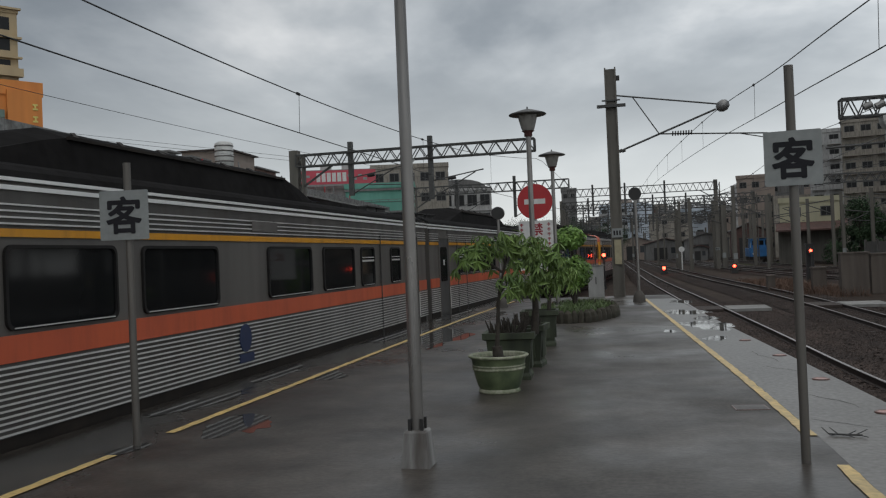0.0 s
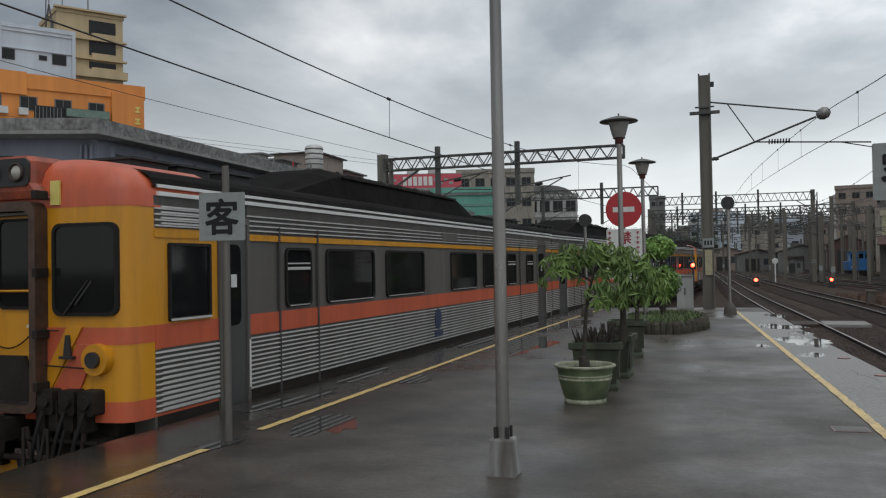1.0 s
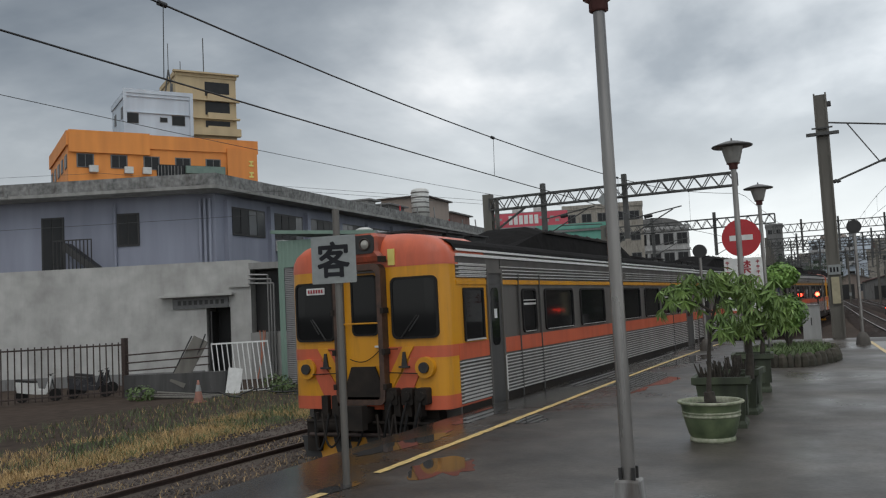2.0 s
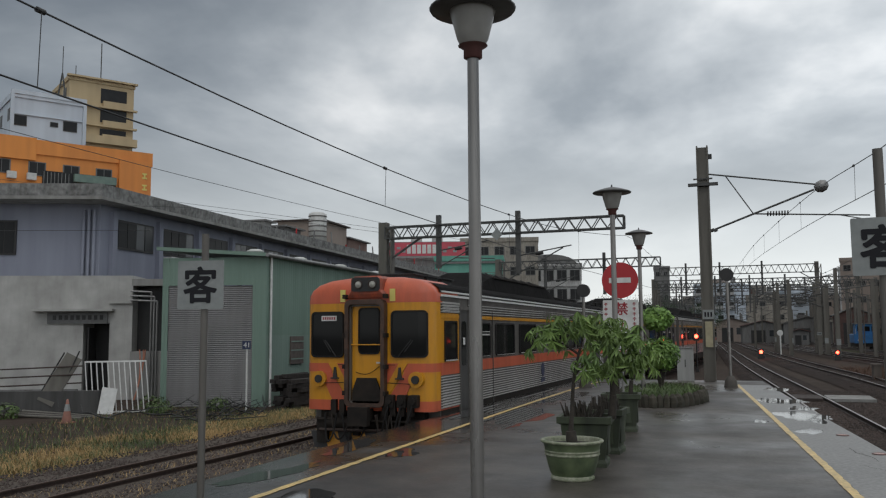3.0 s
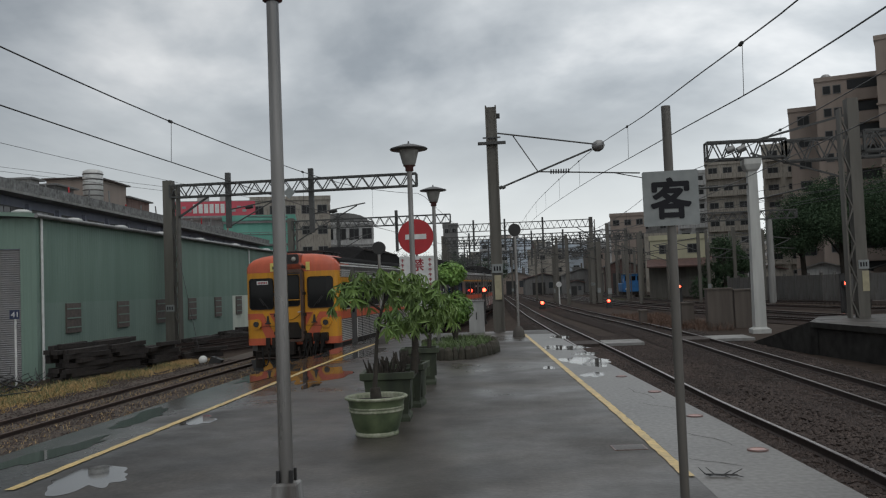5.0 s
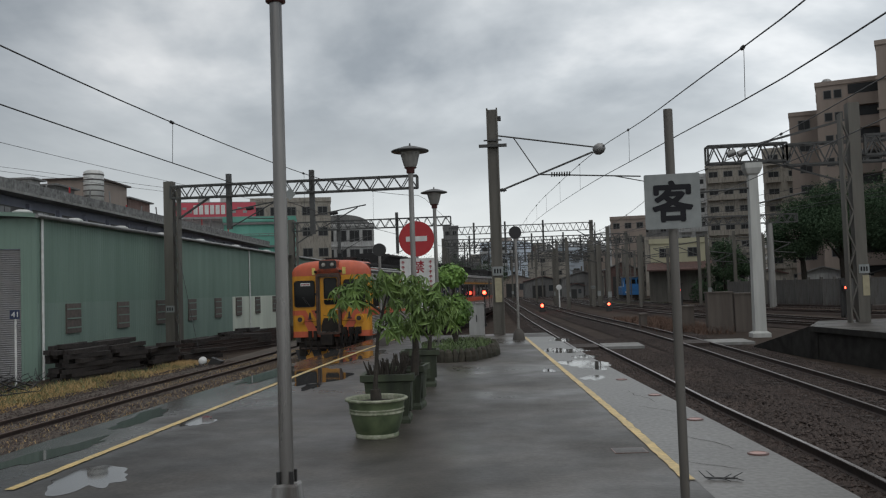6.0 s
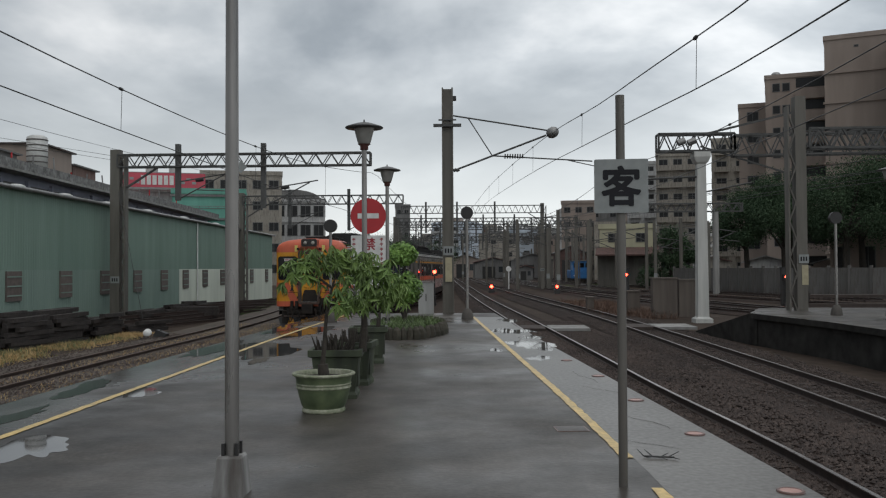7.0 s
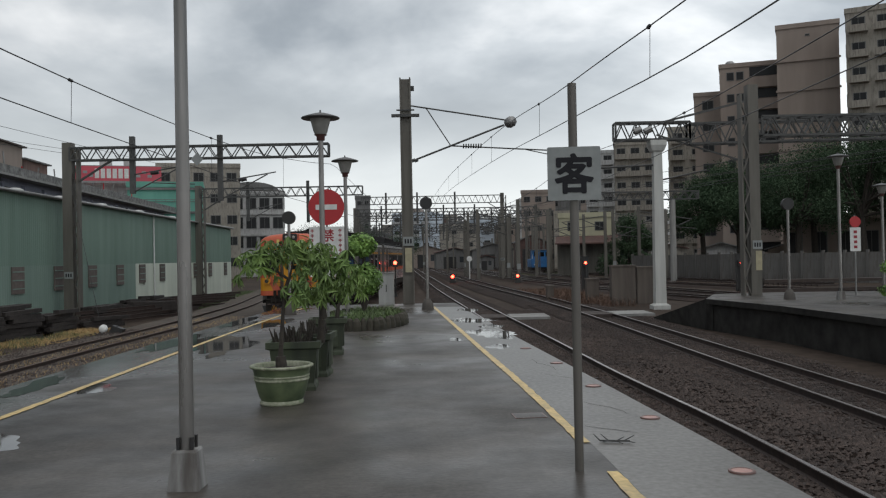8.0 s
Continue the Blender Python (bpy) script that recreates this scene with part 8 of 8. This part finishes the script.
nb = building("netted_block", -37.2, 118.5, 9.6, 8, 13.2, 14, NETG, "building wrapped in green construction netting", cols=4, floors=3, win=(2.4, 0.2), faces=(0, 1), glass=NETG)
panel_bands(nb, 9.6, 8, 13.2, (2.2, 5.8, 9.4, 12.6), GREYC)
building("grey_block", -39.5, 143.0, 13.0, 9, 18.4, 14, CREAMB, "grey block behind the netted building", cols=5, floors=5, win=(1.5, 1.3), faces=(0, 1))
ofb = building("office_block", -34.3, 158.6, 11.8, 9, 15.0, 12, WHITEB, "pale grey office block with ribbon windows", cols=5, floors=4, win=(1.7, 1.9), faces=(0, 1))
panel_bands(ofb, 11.8, 9, 15.0, (3.6, 7.4, 11.2, 15.0), WHITEB)
part("roof_crown", Mesh().prism([(5.2 * math.cos(math.pi * i / 12), 15.2 + 2.0 * math.sin(math.pi * i / 12)) for i in range(13)], -4.4, 3, "y"), GREYC, ofb, "curved grey roof crown")
building("office_wing", -40.8, 156, 4.0, 8, 13.4, 12, CREAMB, "grey office wing with balconies", cols=2, floors=4, win=(1.4, 1.5), balcony=GREYC)
bb = thing("roof_billboard", pose(-43.2, 116.5, 13.0, 0, 0, 18), "long red billboard with pale lettering on a roof", "billboard")
PINK = paint("red_billboard", (0.56, 0.10, 0.13), (0.46, 0.085, 0.11), rough=0.6, grain=1, stain=0.3, bump=0, spec=0.2)
part("panel", Mesh().box(-5.6, 0, 0, 5.6, 0.3, 2.0), PINK, bb)
part("frame", Mesh().box(-5.7, 0.02, -0.3, 5.7, 0.2, 0.0).box(-5.7, 0.02, 2.0, 5.7, 0.2, 2.1), GALV, bb)
for i in range(14):
    big = 3 <= i < 9
    part("text_bar", Mesh().box(-5.2 + i * 0.75, -0.04, 0.35 if big else 0.5 + 0.5 * (i % 2), -4.65 + i * 0.75, -0.01, 1.65 if big else 0.85 + 0.5 * (i % 2)), WHITE if big else SIGNW, bb)
gb = building("grey_block", -46.0, 121.0, 7.5, 7, 13.8, 18, WHITEB, "pale block under a red roof billboard", cols=5, floors=3, win=(1.5, 1.2), faces=(0, 1))
for x0 in (-0.6, 2.6):
    part("roof_hut", Mesh().box(x0 - 0.8, 0, 13.8, x0 + 0.8, 2, 17.6), WHITEB, gb)
building("slim_tower", -19.2, 223.2, 3.8, 8, 18.7, 5, GREYC, "slim distant grey tower", cols=2, floors=6, win=(0.9, 1.0), faces=(0,))
# town beyond: middle distance
rng_t = random.Random(91)
TOWN = (GREYC, CREAMB, WHITEB, CREAMB, BROWNB, PALEB, GREYC)
YELB = paint("pale_yellow_plaster", (0.50, 0.47, 0.32), (0.36, 0.34, 0.24), rough=0.8, grain=1, stain=0.2, streak=True)
TINR = paint("rusty_tin_roof", (0.12, 0.062, 0.052), (0.07, 0.045, 0.04), rough=0.8, grain=2, stain=0.6)
for n in range(30):
    x = -26 + n * 3.5 + rng_t.uniform(-1.5, 1.5)
    y = rng_t.uniform(245, 350)
    w_, h_ = rng_t.uniform(5, 12), rng_t.uniform(7, 16) * (1.15 if n > 18 else 1.0)
    t = building("town_block", x, y, w_, 12, h_, rng_t.uniform(-25, 25), rng_t.choice(TOWN), "distant weathered town block with small windows", cols=rng_t.choice((2, 3, 4)), floors=max(2, int(h_ / 3.4)), win=(rng_t.uniform(1.0, 1.9), rng_t.uniform(0.9, 1.5)), faces=(0,), balcony=rng_t.choice((None, GREYC, WHITEB)))
    part("roof_shed", Mesh().box(-w_ * 0.3, -4, h_, w_ * rng_t.uniform(0, 0.3), 2, h_ + rng_t.uniform(1.2, 2.8)), rng_t.choice((BROWNB, CREAMB, WHITEB, TINR)), t)
    part("roof_tank", Mesh().tube((w_ * 0.35, -3, h_), (w_ * 0.35, -3, h_ + 2.2), 0.7, n=10), GALV, t)
for x, y, w_, h_, mat, tn in ((21.9, 124.1, 7.6, 8.3, YELB, -10), (23.2, 193.1, 7.5, 17.0, BROWNB, -7), (28.2, 250, 7.6, 19.0, WHITEB, -4), (31, 188, 10, 12, CREAMB, -8), (5, 250, 14, 12, CREAMB, 0), (28.5, 205, 12, 16.6, GREYC, -6), (35, 222, 9, 18.4, BROWNB, -8)):
    lo_ = building("low_block", x, y, w_, 8, h_, tn, mat, "low weathered town block with a few windows", cols=2 if mat is YELB else 3, floors=1 if mat is YELB else max(2, int(h_ / 3.2)), win=(1.3, 1.1), z_first=5.4 if mat is YELB else 1.0, faces=(0, 3))
    if mat is YELB:
        part("lower_wall", Mesh().box(-w_ / 2 - 0.3, -4.3, 0, w_ / 2 + 0.3, -4.02, 5.0), MASTC, lo_, "dark grey lower wall")
        part("lean_to_roof", Mesh().prism([(-6.5, 4.3), (-4.1, 5.3), (-4.1, 5.5), (-6.5, 4.5)], -w_ / 2 - 0.5, w_ / 2 + 0.5, "x"), TINR, lo_, "rusty lean-to roof")


def gable_shed(x, y, w, d, h, rise, turn, wall, roof, label):
    """A low shed with a pitched tin roof and an opening painted as black shade."""
    t = thing("yard_shed", pose(x, y, LZ, 0, 0, turn), label, "shed", "sheds in the yard")
    part("wall", Mesh().prism([(-w / 2, 0), (w / 2, 0), (w / 2, h), (0, h + rise), (-w / 2, h)], -d / 2, d / 2, "y"), wall, t)
    for s_ in (-1, 1):
        part("roof", Mesh().bar((s_ * (w / 4 + 0.12), -d / 2 - 0.4, h + rise / 2 + 0.08), (s_ * (w / 4 + 0.12), d / 2 + 0.4, h + rise / 2 + 0.08), 0.1, 0.1) if rise < 0.05 else Mesh().prism([(0, h + rise + 0.02), (s_ * (w / 2 + 0.4), h - 0.02), (s_ * (w / 2 + 0.4), h + 0.12), (0, h + rise + 0.16)], -d / 2 - 0.4, d / 2 + 0.4, "y"), roof, t)
    # thin black sheet on the solid wall paints the opening's inner shade
    part("opening", Mesh().box(-w * 0.3, -d / 2 - 0.03, 0, w * 0.05, -d / 2 - 0.005, h * 0.75), BLACK, t, "flat black sheet painted as a shaded opening")
    part("window", Mesh().box(w * 0.15, -d / 2 - 0.03, h * 0.4, w * 0.35, -d / 2 - 0.005, h * 0.75), WINGL, t)


for x, y, w_, d, h, rise, tn, wall, roof in ((20.7, 190, 6.5, 6, 5.8, 1.6, 0, TINR, GREYC), (13.5, 210, 10, 6, 4.5, 1.5, 0, GREYC, GREYC), (4.0, 215, 9, 6, 4.0, 1.2, 5, GREYC, TINR), (29.7, 120, 3.0, 5, 4.8, 0.6, -8, WHITEB, GALV), (33.4, 122, 4.5, 4, 3.4, 0.6, -14, CREAMB, TINR), (37.5, 112, 5.0, 4, 3.2, 0.8, -18, WHITEB, GALV), (25.8, 150, 6, 5, 4.2, 1.1, -8, BROWNB, GREYC), (31.2, 150, 6, 5, 5.2, 1.1, -8, CREAMB, TINR), (10.4, 182, 3.2, 3, 2.6, 0.5, 0, GREYC, TINR), (-3.0, 235, 8, 5, 5.0, 1.2, 0, BROWNB, GREYC), (22.5, 222, 7, 5, 5.5, 1.2, 0, CREAMB, TINR), (43.5, 104, 5.5, 4, 3.0, 0.8, -22, BROWNB, GREYC)):
    gable_shed(x, y, w_, d, h, rise, tn, wall, roof, "low weathered shed with a pitched roof beside the tracks")
# town beyond: right
building("cream_block", 38.8, 165.0, 7.8, 9, 23.6, -13, CREAMB, "cream residential block with balconies", cols=3, floors=7, win=(1.5, 1.6), faces=(0, 3), balcony=CREAMB)
building("cream_block", 36.1, 186.1, 6.2, 9, 24.6, -11, WHITEB, "pale residential block with balconies", cols=2, floors=8, win=(1.6, 1.5), faces=(0, 3), balcony=WHITEB)
bk = building("brown_block", 54.4, 145.1, 10.2, 10, 33.7, -20, BROWNB, "brown tiled residential block with recessed balconies", cols=3, floors=9, win=(1.2, 1.2), faces=(3,))
for k in range(9):
    zz = 1.0 + 3.63 * k
    # no real recess: a dark sheet paints the shade above each parapet
    part("recess_shade", Mesh().box(-0.4, -5.06, zz + 1.75, 4.9, -5.01, zz + 3.3), DARKGL, bk, "flat dark sheet painted as balcony shade")
    part("balcony", Mesh().box(-0.5, -5.9, zz - 0.25, 5.0, -5.0, zz + 1.45), BROWNB, bk)
    for u in (-3.4, -1.9):
        wn_ = part("window", Mesh().box(u - 0.6, -5.08, zz + 1.3, u + 0.6, -5.0, zz + 2.7), WINFR, bk)
        part("pane", Mesh().box(u - 0.5, -5.1, zz + 1.4, u + 0.5, -5.085, zz + 2.6), DARKGL, wn_)
part("roof_tank", Mesh().lathe([(0.9, 33.5), (0.9, 35.2), (0.5, 35.6), (0.0, 35.7)], 14, centre=(-3.5, 0, 0)), GALV, bk)
bw_ = building("brown_tower", 58.4, 132.2, 8.7, 9, 36.8, -24, BROWNB, "tall brown grey tower with blank front", cols=1, floors=1, win=(0.5, 0.2), z_first=34, faces=(0,))
panel_bands(bw_, 8.7, 9, 36.8, [4.5 * k for k in range(1, 8)], BROWNB)
building("brown_wing", 49.7, 154.2, 4.6, 8, 30.7, -18, BROWNB, "narrow brown block with roof tank", cols=1, floors=8, win=(1.8, 1.5), faces=(0, 3))
building("grey_tower", 64.5, 121.0, 9.5, 12, 35.8, -28, CREAMB, "tall weathered grey tower with rows of balconies", cols=3, floors=10, win=(1.6, 1.6), faces=(0, 3), balcony=CREAMB)
building("grey_block", 53.0, 172.2, 11.0, 8, 27.5, -16, CREAMB, "cream grey block behind trees", cols=3, floors=8, win=(1.8, 1.6), faces=(0, 3), balcony=CREAMB, glass=DARKGL)
building("low_hall", 50, 100, 16, 8, 6.5, -30, BROWNB, "low brown hall with a row of openings", cols=6, floors=1, win=(1.4, 2.8), z_first=0.5, faces=(0, 3))


# ---- trees and grass ----
TREEL = paint("dark_tree_leaf", (0.068, 0.105, 0.056), (0.04, 0.068, 0.04), rough=0.9, grain=1.2, stain=0.4, bump=0.0, random_tone=0.2, spec=0.15)


def tree(x, y, h, r, label, seed, count=2600, leaf=0.2):
    rng = random.Random(seed)
    t = thing("tree", pose(x, y, LZ), label, "tree", "trees beyond the wall")
    tr = Mesh()
    top = Vector((rng.uniform(-0.4, 0.4), rng.uniform(-0.4, 0.4), h * 0.5))
    tr.tube((0, 0, 0), top, 0.028 * h, 0.018 * h, n=8)
    clumps = []
    for i in range(20):
        a, e = rng.uniform(0, 6.283), rng.uniform(-0.55, 1.35)
        d = Vector((math.cos(a) * math.cos(e) * r, math.sin(a) * math.cos(e) * r, math.sin(e) * h * 0.36))
        c = top + d * rng.uniform(0.55, 1.0) + Vector((0, 0, h * 0.06))
        clumps.append((c, rng.uniform(0.3, 0.5) * r))
        tr.tube(top * rng.uniform(0.7, 1.0), c, 0.01 * h, 0.004 * h, n=6)
    part("trunk", tr, BARK, t)
    m = Mesh()
    for _ in range(count):
        c, q = rng.choice(clumps)
        d = Vector((rng.gauss(0, 1), rng.gauss(0, 1), rng.gauss(0, 0.75)))
        p = c + d.normalized() * q * rng.uniform(0.3, 1.1)
        n = Vector((rng.gauss(0, 1), rng.gauss(0, 1), rng.gauss(0.6, 1))).normalized()
        s1 = n.orthogonal().normalized()
        s2 = n.cross(s1)
        l = leaf * rng.uniform(0.6, 1.4)
        m.add([p - s1 * l, p + s2 * l * 0.55, p + s1 * l, p - s2 * l * 0.55], [(0, 1, 2, 3)])
    part("crown", m, TREEL, t, "uneven crown of dark green leaves")


for n, (x, y, h, r) in enumerate(((30, 95, 12.5, 3.6), (33, 92, 12.5, 4.4), (37.5, 88, 14, 5.2), (42.5, 84, 15, 5.6), (48.5, 80, 15.5, 5.6), (53, 76, 15.5, 5.8), (57.5, 72, 15, 5.8), (36, 98, 14, 5.5), (42, 94, 15, 5.8), (48, 90, 16, 5.8), (54, 86, 16, 6), (60, 80, 16, 6), (24.6, 108, 8.5, 2.4), (26.5, 112, 7, 2.2), (-26, 175, 10, 5), (-16, 200, 11, 6), (-9, 205, 10, 5), (-21, 190, 11, 5.5))):
    tree(x, y, h, r, "broad dark green tree behind the boundary wall" if x > 0 else "distant dark green tree beyond the tracks", 200 + n, 22000 if x > 25 else 6000, 0.1)
for n, (x, y) in enumerate(((23.2, 112), (25.5, 108), (30, 160))):
    leafy("bush", x, y, [((0, 0, 0.4), (2.2, 1.5, 1.8))], [((0, 0, -1.1), (0, 0, 0.4), 0.1)], "dark green bush near the tracks", 70 + n, 900, 0.2, TREEL, "bushes in the yard")

rng_g = random.Random(17)
dry, green, short = [], [], []
for _ in range(60000):
    y = 7 + 29 * rng_g.random()
    mid = -13.9 - 0.02 * (y - 10)
    x = rng_g.gauss(mid, 0.75)
    k = math.sin(x * 1.7 + y * 0.55) + math.sin(y * 1.3)
    if k + rng_g.gauss(0, 0.6) > -0.7:
        (dry if rng_g.random() < 0.84 + 0.14 * k else green).append((x, y, LZ))
for _ in range(16000):
    y = 11 + 16 * rng_g.random()
    x = rng_g.uniform(-17.2 + 0.15 * (y - 14), -13.6)
    if math.sin(x * 2.1 + y * 0.9) + math.sin(y * 1.9 - x) + rng_g.gauss(0, 0.5) > 0.3:
        dry.append((x, y, LZ))
    elif rng_g.random() < 0.3:
        green.append((x, y, LZ))
for _ in range(4000):
    (green if rng_g.random() < 0.7 else dry).append((rng_g.uniform(-21, -14.8), rng_g.uniform(14, 28), LZ))
for _ in range(16000):
    green.append((rng_g.uniform(-18.0, -12.6), rng_g.uniform(50, 78), LZ))
for _ in range(5000):
    y = rng_g.uniform(8, 40)
    short.append((track_siding(y) + rng_g.choice((rng_g.gauss(0, 0.2), rng_g.uniform(0.9, 1.8))), y, RAIL - 0.13))
weeds = [(rng_g.uniform(6.9, 10.6) - 0.04 * (y - 50), y, LZ) for y in (rng_g.uniform(45, 66) for _ in range(5000))]
for _ in range(3000):
    green.append((rng_g.uniform(13, 24), rng_g.uniform(118, 138), LZ))
grass_patch("dry_grass", dry, DRYGRASS, "dry straw-yellow grass beside the siding", 0.13, 18)
grass_patch("green_grass", green, GRASS, "rank green grass beside the siding", 0.19, 19)
grass_patch("brown_weeds", weeds, paint("brown_weed", (0.15, 0.085, 0.055), (0.09, 0.055, 0.04), rough=0.9, grain=3, stain=0.6, bump=0.0, random_tone=0.4), "withered red-brown weeds between the tracks", 0.45, 21)
grass_patch("sparse_grass", short, DRYGRASS, "sparse dry grass between the siding rails", 0.1, 20)


motions()
